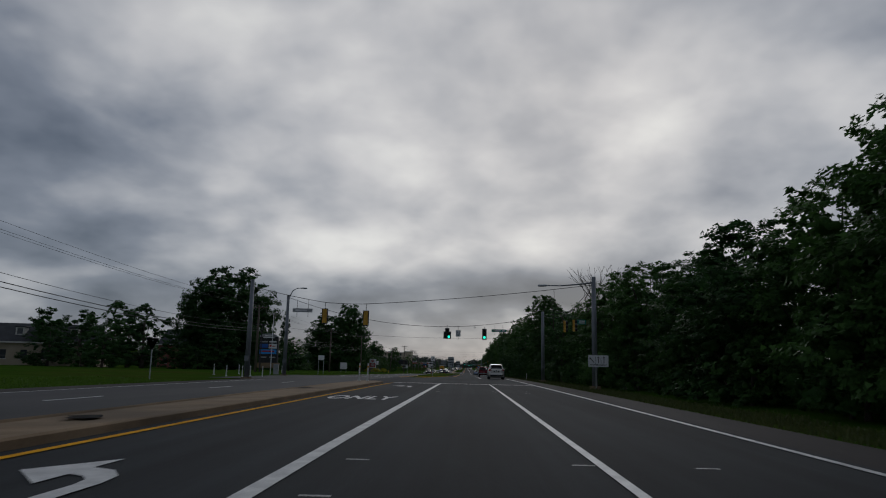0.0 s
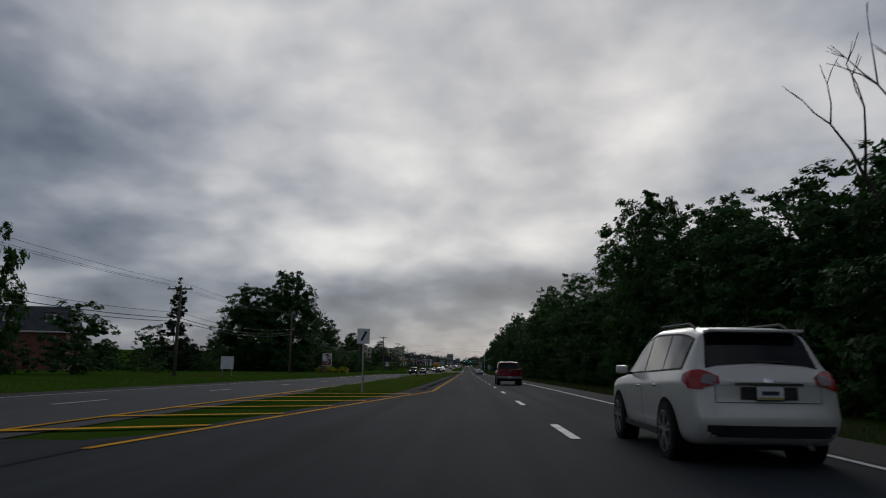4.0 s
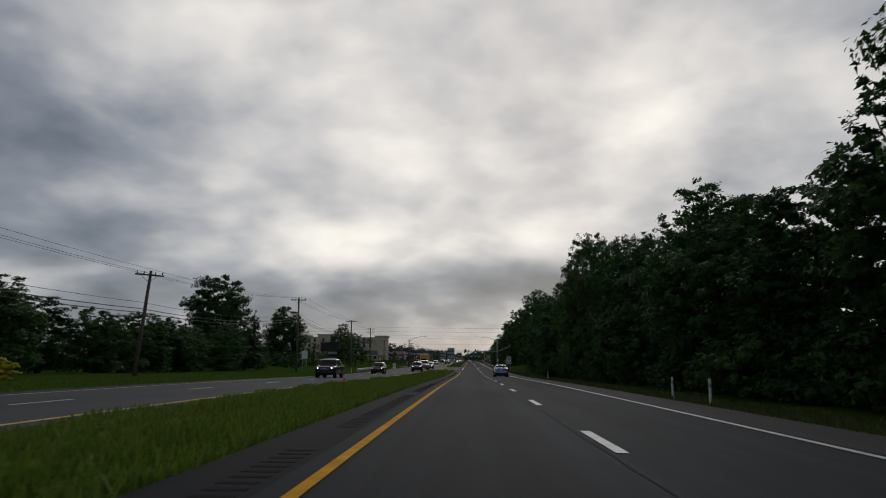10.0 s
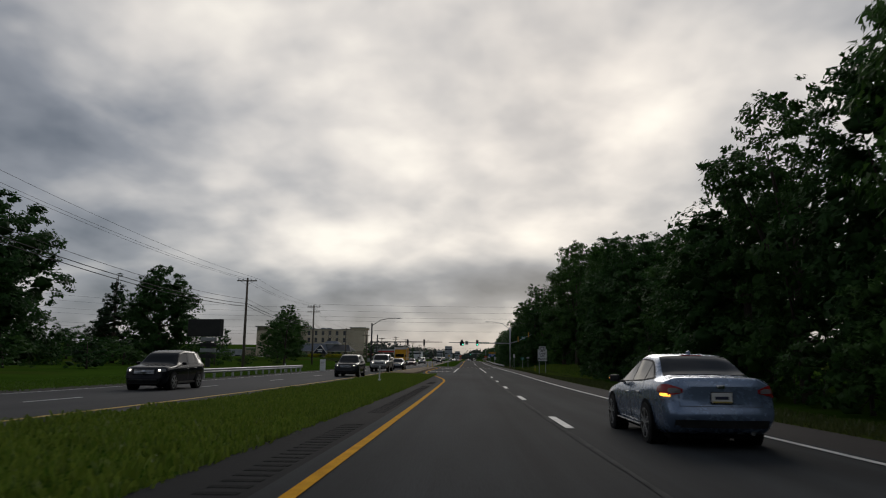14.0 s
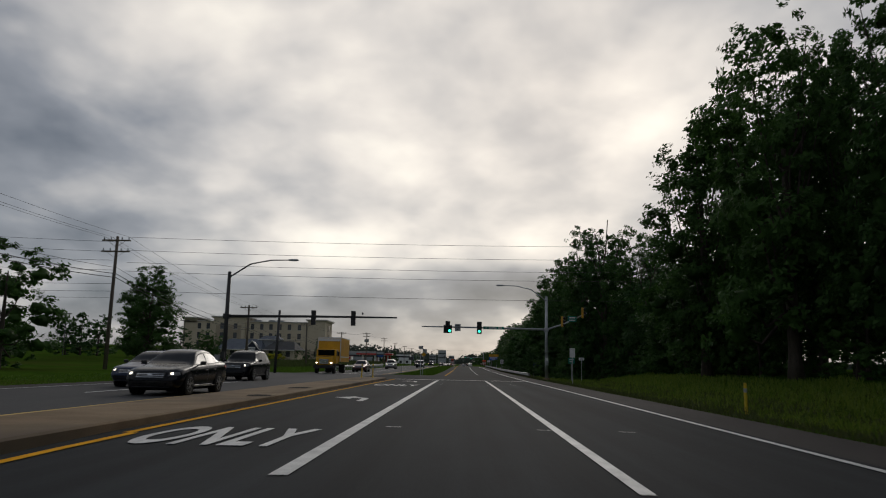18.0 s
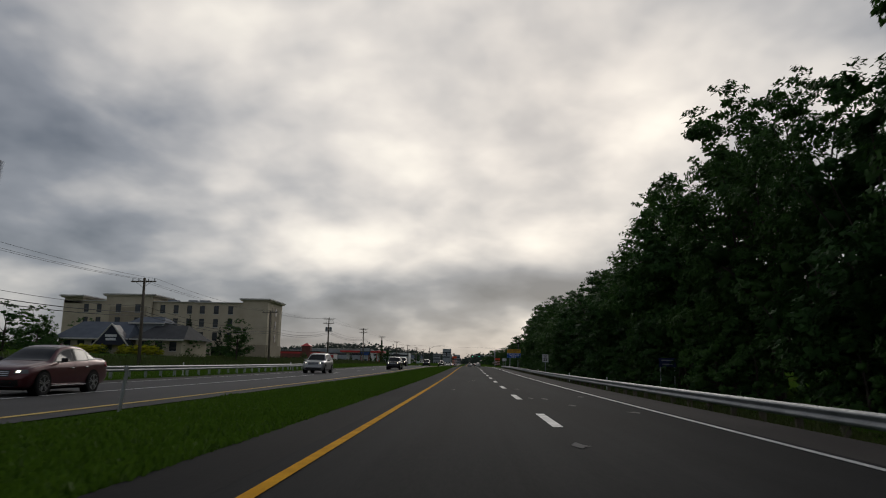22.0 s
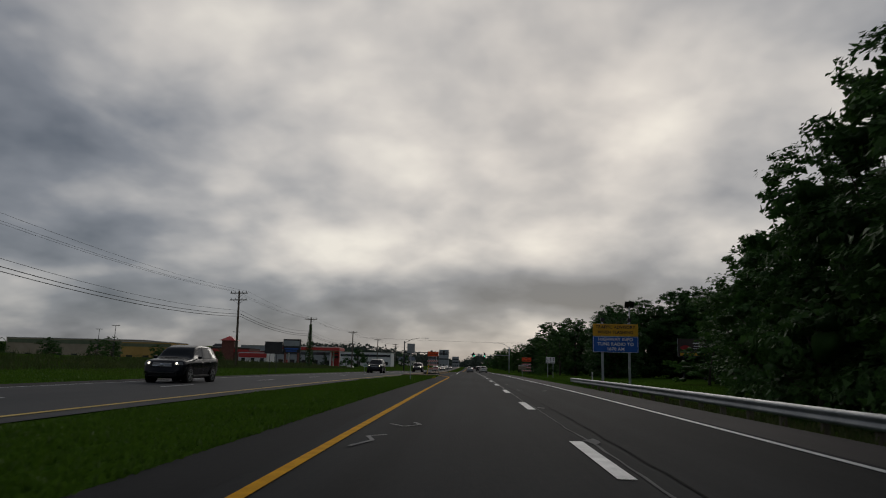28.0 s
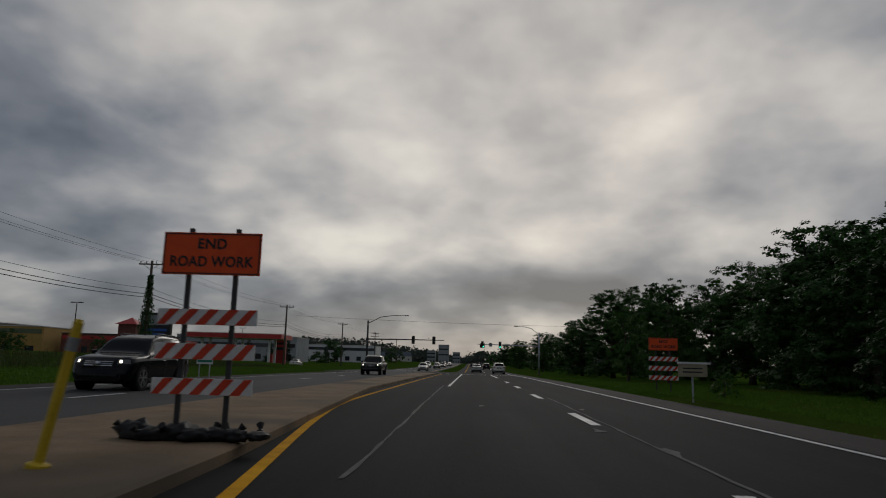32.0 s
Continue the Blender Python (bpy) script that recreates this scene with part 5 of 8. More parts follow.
    # shade is in the colours: dark panel, grey bars instead of white
    board_sign(11.6, 436, 1.0, 0.5, 1.9, "dark blue information sign among trees, shade painted into panel and bars", SIGN_NAVY_AND_SHADED, posts=(-0.4, 0.4), extra=lambda ob, z: bars(ob, [(0, z + 0.12, 0.7, 0.06), (0, z - 0.1, 0.6, 0.06)], SIGN_BACK, -0.014))
    # roadside boards on the left lawns
    board_sign(-19, 92.6, 0.85, 0.62, 2.2, "white notice board on two thin posts", posts=(-0.35, 0.35), turn=-8)
    ob = board_sign(-25.6, 147.5, 1.5, 1.35, 1.35, "pale double-panel property sign on the lawn", posts=(-0.55, 0.55), turn=-10)
    board_sign(-24, 285, 0.95, 1.1, 2.5, "grey and white double-panel notice on posts", posts=(-0.3, 0.3), turn=-15)
    board_sign(-24.3, 193, 0.6, 0.95, 2.6, "white upright sign on a dark post", posts=(-0.1, 0.1), turn=-10, post_mat=DARK_STEEL)
    ob = thing("notice_box", "white standing notice board on the verge", "sign", at(-15.9, 331.5, -10, side_rise(-15.9, 331)))
    part("panel", bm_box((0, 0, 0.7), (0.62, 0.12, 1.25), 0.02), SIGN_WHITE, ob)
    bars(ob, [(0, 1.0, 0.4, 0.05), (0, 0.85, 0.34, 0.04), (0, 0.7, 0.4, 0.04)], SIGN_BACK, -0.066)
    ob = board_sign(-15.9, 614, 0.95, 0.62, 1.1, "green and white roadside notice", posts=(-0.3, 0.3), extra=lambda ob, z: bars(ob, [(0, z + 0.12, 0.85, 0.12), (0, z - 0.14, 0.85, 0.12)], SIGN_GREEN, -0.014))
    # shopping-centre panel sign
    ob = thing("pylon_sign", "dark shopping-centre sign with arched top and tenant panels", "sign", at(-27.0, 96, -8, 0.75) @ Matrix.Diagonal((1.16, 1, 1.0, 1)))
    bm = bm_box((0, 0, 2.35), (2.3, 0.5, 3.7), 0.05)
    part("body", bm, SIGN_BLACK, ob)
    bm = bmesh.new()
    arc = [(1.15 * math.cos(a), 4.2 + 0.42 * math.sin(a)) for a in (math.pi * k / 12 for k in range(13))]
    a_ = [bm.verts.new((x, -0.25, z)) for x, z in arc]
    b_ = [bm.verts.new((x, 0.25, z)) for x, z in arc]
    bm.faces.new(a_[::-1])
    bm.faces.new(b_)
    for k in range(12):
        bm.faces.new((a_[k], a_[k + 1], b_[k + 1], b_[k]))
    part("arched_top", bm, SIGN_BACK, ob)
    bars(ob, [(0, 4.35, 1.0, 0.16), (0, 4.1, 1.4, 0.16)], SIGN_WHITE, -0.262)
    for x, z, w, h, mt in ((-0.55, 3.5, 0.9, 0.18, SIGN_BACK), (0.55, 3.5, 0.9, 0.18, SIGN_WHITE), (-0.56, 2.95, 1.0, 0.5, SIGN_BLUE), (0.56, 2.9, 1.0, 0.62, SIGN_WHITE), (0, 2.15, 2.1, 0.62, LIT_BLUE), (-0.56, 1.4, 0.8, 0.15, SIGN_BACK), (0.56, 1.4, 0.8, 0.15, SIGN_BACK)):
        part("tenant_panel", bm_box((x, -0.262, z), (w, 0.02, h), 0.004), mt, ob)
    bars(ob, [(0.3, 2.95, 0.3, 0.3), (0.7, 2.9, 0.4, 0.1), (0.0, 2.2, 1.6, 0.2)], SIGN_RED, -0.276)
    part("plinth", bm_box((0, 0, 0.3), (2.6, 0.8, 0.7), 0.03), CONCRETE, ob)
    # red and white motel sign
    ob = thing("monument_sign", "white and red motel sign on a low wall", "sign", at(-29.0, 218.5, -12, 0.25))
    part("wall", bm_box((0, 0, 0.6), (2.6, 0.6, 1.3), 0.04), varied("sign_wall", (0.16, 0.13, 0.11), (0.26, 0.22, 0.19), 2, 0.8), ob)
    part("panel", bm_box((0, 0, 2.55), (2.0, 0.3, 2.7), 0.05), SIGN_WHITE, ob)
    part("red_panel", bm_box((0, -0.155, 2.1), (1.85, 0.02, 1.2), 0.01), SIGN_RED, ob)
    bm = bmesh.new()
    bmesh.ops.create_circle(bm, cap_ends=True, segments=24, radius=0.42, matrix=pose(0, -0.162, 3.35, 90, 0, 0))
    part("emblem", bm, SIGN_RED, ob)
    bars(ob, [(0, 3.35, 0.5, 0.16), (0, 2.42, 0.9, 0.2), (0, 2.12, 1.3, 0.2), (0, 1.82, 0.9, 0.2)], SIGN_WHITE, -0.172)
    # dark message board
    ob = thing("message_board", "large dark electronic message board on stacked supports", "sign", at(-30, 334, -16, 0.3))
    part("screen", bm_box((0, 0, 4.35), (4.4, 0.6, 1.95), 0.05), SIGN_BLACK, ob)
    for k in range(4):
        part("support_panel", bm_box((0.5, 0, 3.05 - 0.62 * k), (1.9, 0.4, 0.42), 0.03), SIGN_BLACK if k % 2 else SIGN_BACK, ob)
    part("column", bm_box((0.5, 0.1, 1.6), (0.5, 0.3, 3.3), 0.02), DARK_STEEL, ob)
    # highway radio sign
    ob = thing("highway_information_sign", "yellow and blue highway radio sign with flashing beacons", "sign", at(9.9, 551, -3, side_rise(9.9, 551)))
    part("blue_panel", bm_box((0, 0, 2.85), (3.0, 0.03, 1.06), 0.012), SIGN_BLUE, ob)
    part("yellow_panel", bm_box((0, 0, 3.80), (2.96, 0.03, 0.80), 0.012), SIGN_YELLOW, ob)
    for tx, z in (("HIGHWAY INFO", 3.17), ("TUNE RADIO TO", 2.86), ("1670 AM", 2.54)):
        lettering(tx, 0.29, SIGN_WHITE, ob, pose(0, -0.018, z) @ FACE, squash=1.02)
    for tx, z in (("TRAFFIC ADVISORY", 3.98), ("WHEN FLASHING", 3.64)):
        lettering(tx, 0.28, SIGN_BLACK, ob, pose(0, -0.018, z) @ FACE, squash=1.0)
    bars(ob, [(0, 3.36, 2.88, 0.02), (0, 2.34, 2.88, 0.02), (-1.45, 2.85, 0.02, 1.0), (1.45, 2.85, 0.02, 1.0)], SIGN_WHITE, -0.017)
    for s in (-0.85, 0.9):
        post(ob, s, -0.3, 4.3, 0.075, GALV, 0.1)
        part("beacon", bm_tube([(s, -0.15, 4.45), (s, 0.12, 4.45)], [0.12, 0.10], 14), SIGNAL_YELLOW, ob, "amber beacon")
        part("beacon_visor", bm_tube([(s, -0.2, 4.47), (s, 0.0, 4.47)], [0.135, 0.135], 14), BLACK, ob)
    part("solar_mast", bm_tube([(0.95, 0.1, 4.2), (0.95, 0.1, 5.5)], 0.04, 8), GALV, ob)
    part("solar_panel", bm_box((0.95, 0.0, 5.5), (0.62, 0.04, 0.5), 0.01, Matrix.Rotation(radians(38), 3, "X")), SIGN_BLACK, ob, "tilted solar panel")


LIT_BLUE = varied("bright_blue_panel", (0.02, 0.22, 0.62), (0.04, 0.30, 0.75), 2, 0.4, 0, 0, 8)
signs()


def barricade(x, y, w, label, turn=0.0, zs=(2.0, 1.42, 0.82), scale=1.0):
    """Three striped boards on two posts, an orange sign above, sandbags on the feet."""
    ob = thing("road_work_barricade", label, "barricade", at(x, y, turn, 0.16 if x < 0 else side_rise(x, y)))
    px = w * 0.24
    for s in (-px, px):
        post(ob, s, 0.0, 2.82 * scale if x < 0 else 2.4, 0.03, DARK_STEEL, 0.05)
    for z in zs:
        bd = new("board")
        bd.parent = ob
        bd.matrix_local = pose(0, 0, z * scale)
        part("plank", bm_box((0, 0, 0), (w, 0.03, 0.21 * scale), 0.006), SIGN_WHITE, bd)
        n = 5
        hh = 0.105 * scale
        for k in range(n):
            c = -w / 2 + w * (k + 0.5) / n
            q = w / n * 0.25
            bm = bmesh.new()
            pts = [(c - q - hh * 0.9, -hh), (c + q - hh * 0.9, -hh), (c + q + hh * 0.9, hh), (c - q + hh * 0.9, hh)]
            pts = [(min(max(a, -w / 2), w / 2), b) for a, b in pts]
            bm.faces.new([bm.verts.new((a, -0.019, b)) for a, b in pts])
            part("stripe", bm, SIGN_ORANGE_DEEP, bd)
    zt = 2.46 * scale if x < 0 else 2.3
    part("sign_panel", bm_box((0, -0.02, zt), (w, 0.02, w * 0.43), 0.008), SIGN_ORANGE, ob, "orange construction sign")
    bars(ob, [(0, zt + w * 0.2, w * 0.96, 0.012), (0, zt - w * 0.2, w * 0.96, 0.012), (-w * 0.485, zt, 0.012, w * 0.4), (w * 0.485, zt, 0.012, w * 0.4)], SIGN_BLACK, -0.034)
    lettering("END", w * 0.145, SIGN_BLACK, ob, pose(0, -0.032, zt + w * 0.095) @ FACE)
    lettering("ROAD WORK", w * 0.145, SIGN_BLACK, ob, pose(0, -0.032, zt - w * 0.085) @ FACE, squash=0.9)
    return ob


SIGN_ORANGE_DEEP = varied("red_orange_stripe", (0.52, 0.035, 0.012), (0.66, 0.06, 0.02), 1.5, 0.5, 0, 0.03, 8)
barricade(-3.86, 582.4, 1.22, "orange END ROAD WORK sign above red and white striped barricade", 0, (1.60, 1.14, 0.68), 0.90)
barricade(8.6, 608.5, 1.4, "orange END ROAD WORK sign on striped barricade beside lawn", 0, (1.6, 1.15, 0.7))


def sandbags():
    rng = random.Random(12)
    for k, (dx, dy, size, squash) in enumerate(((-0.62, 0.02, 1.15, 0.75), (-0.38, -0.1, 1.0, 0.5), (-0.12, 0.06, 1.2, 0.62), (0.14, -0.08, 1.0, 0.5), (0.36, 0.05, 1.1, 0.45), (0.6, -0.04, 0.85, 0.55), (0.82, 0.06, 0.9, 0.4))):
        ob = thing("sandbag", "slumped black sandbag weighing the barricade feet", "sandbag", at(-3.98 + dx, 582.4 + dy, rng.uniform(0, 360), 0.16), "sandbags")
        bm = bmesh.new()
        bmesh.ops.create_icosphere(bm, subdivisions=3, radius=0.17)
        for v in bm.verts:
            n = v.co.normalized()
            fold = noise.noise(n * 2.2 + Vector((k * 3.1, 0, 0))) * 0.45 + noise.noise(n * 6 + Vector((k, 5, 0))) * 0.16
            v.co *= 1 + fold
            v.co.x *= 1.25 * size
            v.co.y *= 0.9 * size
            v.co.z *= squash * size
            v.co.z = max(v.co.z, -0.06)
        bmesh.ops.translate(bm, vec=(0, 0, 0.06), verts=bm.verts)
        part("bag", bm, SANDBAG_BLACK, ob, smooth=True)
        part("tied_neck", bm_tube([(0.16, 0, 0.08), (0.22, 0, 0.11), (0.28, 0.02, 0.17)], [0.05, 0.02, 0.05], 7), SANDBAG_BLACK, ob)


SANDBAG_BLACK = varied("black_woven_plastic", (0.006, 0.006, 0.007), (0.022, 0.022, 0.024), 6, 0.6, 0, 0.4, 12, 0.3)
sandbags()
TAN_BOARD = varied("tan_board", (0.28, 0.24, 0.17), (0.40, 0.35, 0.25), 2, 0.7)
ob = board_sign(7.35, 600.0, 1.05, 0.46, 0.98, "pale arrow-shaped board on a short post", TAN_BOARD)
part("arrow_shaft", bm_box((0.05, -0.03, 1.24), (1.2, 0.03, 0.07), 0.006), SIGN_WHITE, ob, "white wooden arrow")
bm = bmesh.new()
bm.faces.new([bm.verts.new(q) for q in ((0.62, -0.03, 1.10), (0.62, -0.03, 1.38), (0.86, -0.03, 1.24))])
bmesh.ops.solidify(bm, geom=bm.faces[:], thickness=0.02)
part("arrow_tip", bm, SIGN_WHITE, ob)
for z in (1.05, 0.92):
    part("bar", bm_box((0.0, -0.014, z), (0.7, 0.006, 0.05)), DARK_STEEL, ob)
plant(SHRUB[0], 10.4, 605.5, 1.0, 0.5, "dark shrub round a trunk on the mown lawn", "shrub", "shrub", sx=0.7)
for q in ((-20.5, 60.5), (-18.8, 59.5), (-22.5, 63), (-19.5, 64), (-17.8, 62), (-22.5, 70), (-20.5, 66.5), (-22, 84.5)):
    delineator(*q, h=0.95, label="white plastic delineator post on the corner")
delineator(-6.9, 46.9, 1.15, label="white post with yellow band on the island nose", top=SIGN_YELLOW)
delineator(-6.4, 47.3, 1.15, label="white post with yellow band on the island nose", top=SIGN_YELLOW)
delineator(-6.95, 374.9, 0.95, PLASTIC_YELLOW, 1.5, "yellow plastic post on the island nose")
delineator(-6.2, 375.2, 0.95, PLASTIC_YELLOW, 0, "yellow plastic post on the island nose")
delineator(-4.35, 580.1, 1.3, PLASTIC_YELLOW, 10, "bent yellow plastic post on the island nose")
delineator(8.5, 346.5, 0.95, PLASTIC_YELLOW, 0, "yellow marker post on the grass verge")
for x, y in ((8.3, 437), (8.2, 452), (8.2, 478), (8.2, 510), (9.2, 556), (7.7, 207), (7.9, 212), (7.6, 88), (-18.6, 326), (-18.8, 295), (-18.8, 441), (-19, 470), (8.5, 262), (-5.6, 299)):
    delineator(x, y, 0.85)
for x, y in ((-5.2, 108.4), (-4.8, 209.7), (-4.9, 160.5), (-4.6, 251)):
    ob = thing("survey_stake", "thin wooden survey stake with orange ribbon in the grass", "stake", at(x, y, 0, -0.05), "survey stakes")
    part("stick", bm_box((0, 0, 0.3), (0.035, 0.02, 0.75), 0.004), POLE_WOOD, ob)
    part("ribbon", bm_box((0.02, 0, 0.6), (0.06, 0.03, 0.14), 0.01), SIGN_ORANGE, ob)


# ---- road paint symbols ----
def road_word(text, x, y, w, length):
    m = pose(x, y, gz(y) + 0.012)
    ob = thing("road_lettering", "white ONLY lettering stretched along the turn lane", "road marking", m, kind="structure")
    o = lettering(text, 1.0, WHITE_LINE, ob, Matrix.Identity(4), "lettering")
    b = [v.co.copy() for v in o.data.vertices]
    wx, wy = max(q.x for q in b) - min(q.x for q in b), max(q.y for q in b) - min(q.y for q in b)
    o.matrix_local = Matrix.Diagonal((w / wx, length / wy, 0.6, 1))


def turn_arrow(x, y):
    m = pose(x, y, gz(y) + 0.013)
    ob = thing("turn_arrow", "white left-turn arrow painted on asphalt", "road marking", m, kind="structure")
    outer = [(0.42, -1.2), (0.42, 0.1), (0.36, 0.55), (0.15, 0.9), (-0.15, 1.05)]
    inner = [(0.22, -1.2), (0.22, 0.0), (0.17, 0.3), (0.03, 0.5), (-0.15, 0.58)]
    bm = bmesh.new()
    a = [bm.verts.new((p, q, 0)) for p, q in outer]
    b = [bm.verts.new((p, q, 0)) for p, q in inner]
    for k in range(4):
        bm.faces.new((a[k], a[k + 1], b[k + 1], b[k]))
    bm.faces.new([bm.verts.new(q) for q in ((-0.15, 1.75, 0), (-0.75, 0.75, 0), (-0.15, 0.0, 0))])
    bmesh.ops.recalc_face_normals(bm, faces=bm.faces)
    if bm.faces[0].normal.z < 0:
        bmesh.ops.reverse_faces(bm, faces=bm.faces)
    part("arrow", bm, WHITE_LINE, ob)


road_word("ONLY", -3.45, 24.8, 2.3, 2.6)
turn_arrow(-3.3, 40.5)
turn_arrow(-3.5, 6.4)
road_word("ONLY", -3.35, 335.8, 2.3, 2.6)
turn_arrow(-3.2, 347.4)
road_word("ONLY", -3.35, 362.6, 2.3, 2.6)
turn_arrow(-3.2, 371.3)


def billboard(x, y):
    ob = thing("billboard", "dark advertising billboard with red emblem and yellow stripe among trees", "billboard", at(x, y, -14))
    for px in (-1.6, 1.6):
        part("post", bm_box((px, 0.18, 1.8), (0.25, 0.25, 4.2), 0.02), DARK_STEEL, ob)
    part("panel", bm_box((0, 0, 5.1), (4.8, 0.22, 2.8), 0.02), BILL_DARK, ob, "dark brown printed panel")
    part("edge_trim", bm_box((-2.45, 0, 5.1), (0.08, 0.3, 2.9), 0.01), GALV, ob)
    part("stripe", bm_box((0.1, -0.118, 3.98), (4.4, 0.012, 0.42), 0.0), SIGN_YELLOW, ob)
    bm = bmesh.new()
    ring = [bm.verts.new((-1.3 + 0.75 * math.cos(a), -0.122, 5.0 + 0.42 * math.sin(a))) for a in [2 * math.pi * k / 20 for k in range(20)]]
    bm.faces.new(ring)
    part("emblem", bm, SIGN_RED, ob, "red oval emblem")
    for k, (w, z) in enumerate(((2.0, 5.75), (1.7, 5.3), (1.9, 4.9))):
        part("bar", bm_box((0.9, -0.12, z), (w, 0.012, 0.2 if k == 0 else 0.1), 0.0), SIGN_WHITE, ob)
    part("catwalk", bm_box((0, -0.5, 3.6), (4.6, 0.6, 0.05), 0.01), DARK_STEEL, ob)


BILL_DARK = varied("dark_printed_panel", (0.03, 0.02, 0.018), (0.06, 0.04, 0.035), 1.0, 0.5)
billboard(36.6, 620)


ob = thing("flagpole", "thin white metal pole beside a small pale cabinet", "pole", at(-21.3, 77))
part("shaft", bm_tube([(0, 0, -0.1), (0, 0, 6.6)], [0.05, 0.03], 8), SIGN_WHITE, ob)
part("finial", bm_tube([(0, 0, 6.6), (0, 0, 6.68), (0, 0, 6.74)], [0.03, 0.06, 0.01], 8), GALV, ob)
ob = thing("utility_cabinet", "small pale grey utility cabinet on the corner", "cabinet", at(-21.0, 78.2))
part("body", bm_box((0, 0, 0.6), (0.55, 0.4, 1.1), 0.02), SIGN_BACK, ob)
part("lid", bm_box((0, 0, 1.17), (0.6, 0.45, 0.05), 0.01), SIGN_BACK, ob)
part("door_latch", bm_box((0.15, -0.21, 0.7), (0.05, 0.02, 0.1), 0.004), DARK_STEEL, ob)


def paint_mark(x, y, pts, label):
    """A sprayed line on the asphalt."""
    ob = thing("paint_mark", label, "road marking", pose(x, y, gz(y) + 0.011), kind="structure")
    bm = bmesh.new()
    for (a, b), (c, d) in zip(pts, pts[1:]):
        n = Vector((-(d - b), c - a)).normalized() * 0.035
        bm.faces.new([bm.verts.new((px, py, 0)) for px, py in ((a + n.x, b + n.y), (c + n.x, d + n.y), (c - n.x, d - n.y), (a - n.x, b - n.y))])
    bmesh.ops.recalc_face_normals(bm, faces=bm.faces)
    for f in bm.faces:
        if f.normal.z < 0:
            f.normal_flip()
    part("stroke", bm, PAINT_FADED, ob)


PAINT_FADED = varied("faded_spray_paint", (0.16, 0.16, 0.16), (0.32, 0.32, 0.31), 3, 0.8, 0, 0.2, 12, 0.1)
paint_mark(-1.2, 514, [(-0.15, -0.7), (0.05, 0.1), (-0.1, 0.7), (0.15, 1.0)], "faded white sprayed utility squiggle on asphalt")
paint_mark(-0.9, 516.6, [(-0.3, 0.3), (0.0, -0.2), (0.25, 0.3), (0.1, 0.8)], "faded white sprayed utility arrow on asphalt")
paint_mark(0.45, 441.8, [(-0.12, -0.7), (0.1, 0.0), (-0.12, 0.7)], "faded white sprayed chevron on asphalt")


# ---- vehicles ----
def paint(name, color, metal=0.25, rough=0.32):
    mt = varied(name, tuple(c * 0.9 for c in color), color, 1.2, rough, metal, 0.0, 6, 0.5)
    dark = max(color) < 0.04
    mt.node_tree.nodes["Principled BSDF"].inputs["Coat Weight"].default_value = 0.0 if dark else 0.4
    if dark:
        mt.node_tree.nodes["Principled BSDF"].inputs["Specular IOR Level"].default_value = 0.22
    mt.node_tree.nodes["Principled BSDF"].inputs["Coat Roughness"].default_value = 0.08
    return mt


GLASS_DARK = principled("tinted_car_glass", (0.004, 0.005, 0.006), 0.05, 0.0, 0.25)
GLASS_SIDE = principled("side_car_glass", (0.006, 0.007, 0.008), 0.06, 0.0, 0.3)
WELL_BLACK = varied("wheel_well_black", (0.004, 0.004, 0.004), (0.009, 0.009, 0.009), 4, 0.95, 0, 0.05, 8, 0.1)
STEEL_DULL = varied("dull_chrome", (0.20, 0.205, 0.215), (0.30, 0.305, 0.315), 4, 0.3, 0.9, 0.0, 6)
LAMP_HOUSE = principled("headlamp_housing", (0.10, 0.105, 0.11), 0.12)
PLATE_YELLOW = principled("plate_yellow", (0.42, 0.32, 0.06), 0.4)
PLATE_INK = principled("plate_ink", (0.03, 0.035, 0.06), 0.4)
TYRE = varied("tyre_rubber", (0.012, 0.012, 0.012), (0.025, 0.025, 0.026), 6, 0.85, 0, 0.2, 8, 0.2)
RIM = varied("alloy_rim", (0.42, 0.43, 0.45), (0.60, 0.61, 0.62), 5, 0.3, 0.9, 0.0, 6)
TRIM_BLACK = varied("black_plastic_trim", (0.012, 0.012, 0.013), (0.03, 0.03, 0.03), 4, 0.6, 0, 0.05, 8)
CHROME = varied("chrome_trim", (0.50, 0.51, 0.52), (0.66, 0.67, 0.68), 4, 0.18, 1.0, 0.0, 6)
TAIL_RED = principled("red_tail_lens", (0.28, 0.006, 0.006), 0.15)
TAIL_LIT = glowing("lit_red_tail_lens", (0.9, 0.05, 0.03), 0.7)
AMBER_LIT = glowing("lit_amber_lamp", (1.0, 0.42, 0.05), 2.0)
LAMP_CLEAR = principled("clear_lamp_lens", (0.16, 0.15, 0.15), 0.12)
LAMP_ON = glowing("headlamp_on", (1.0, 0.90, 0.72), 3.0)
PLATE = varied("number_plate", (0.55, 0.55, 0.53), (0.7, 0.7, 0.68), 4, 0.4)

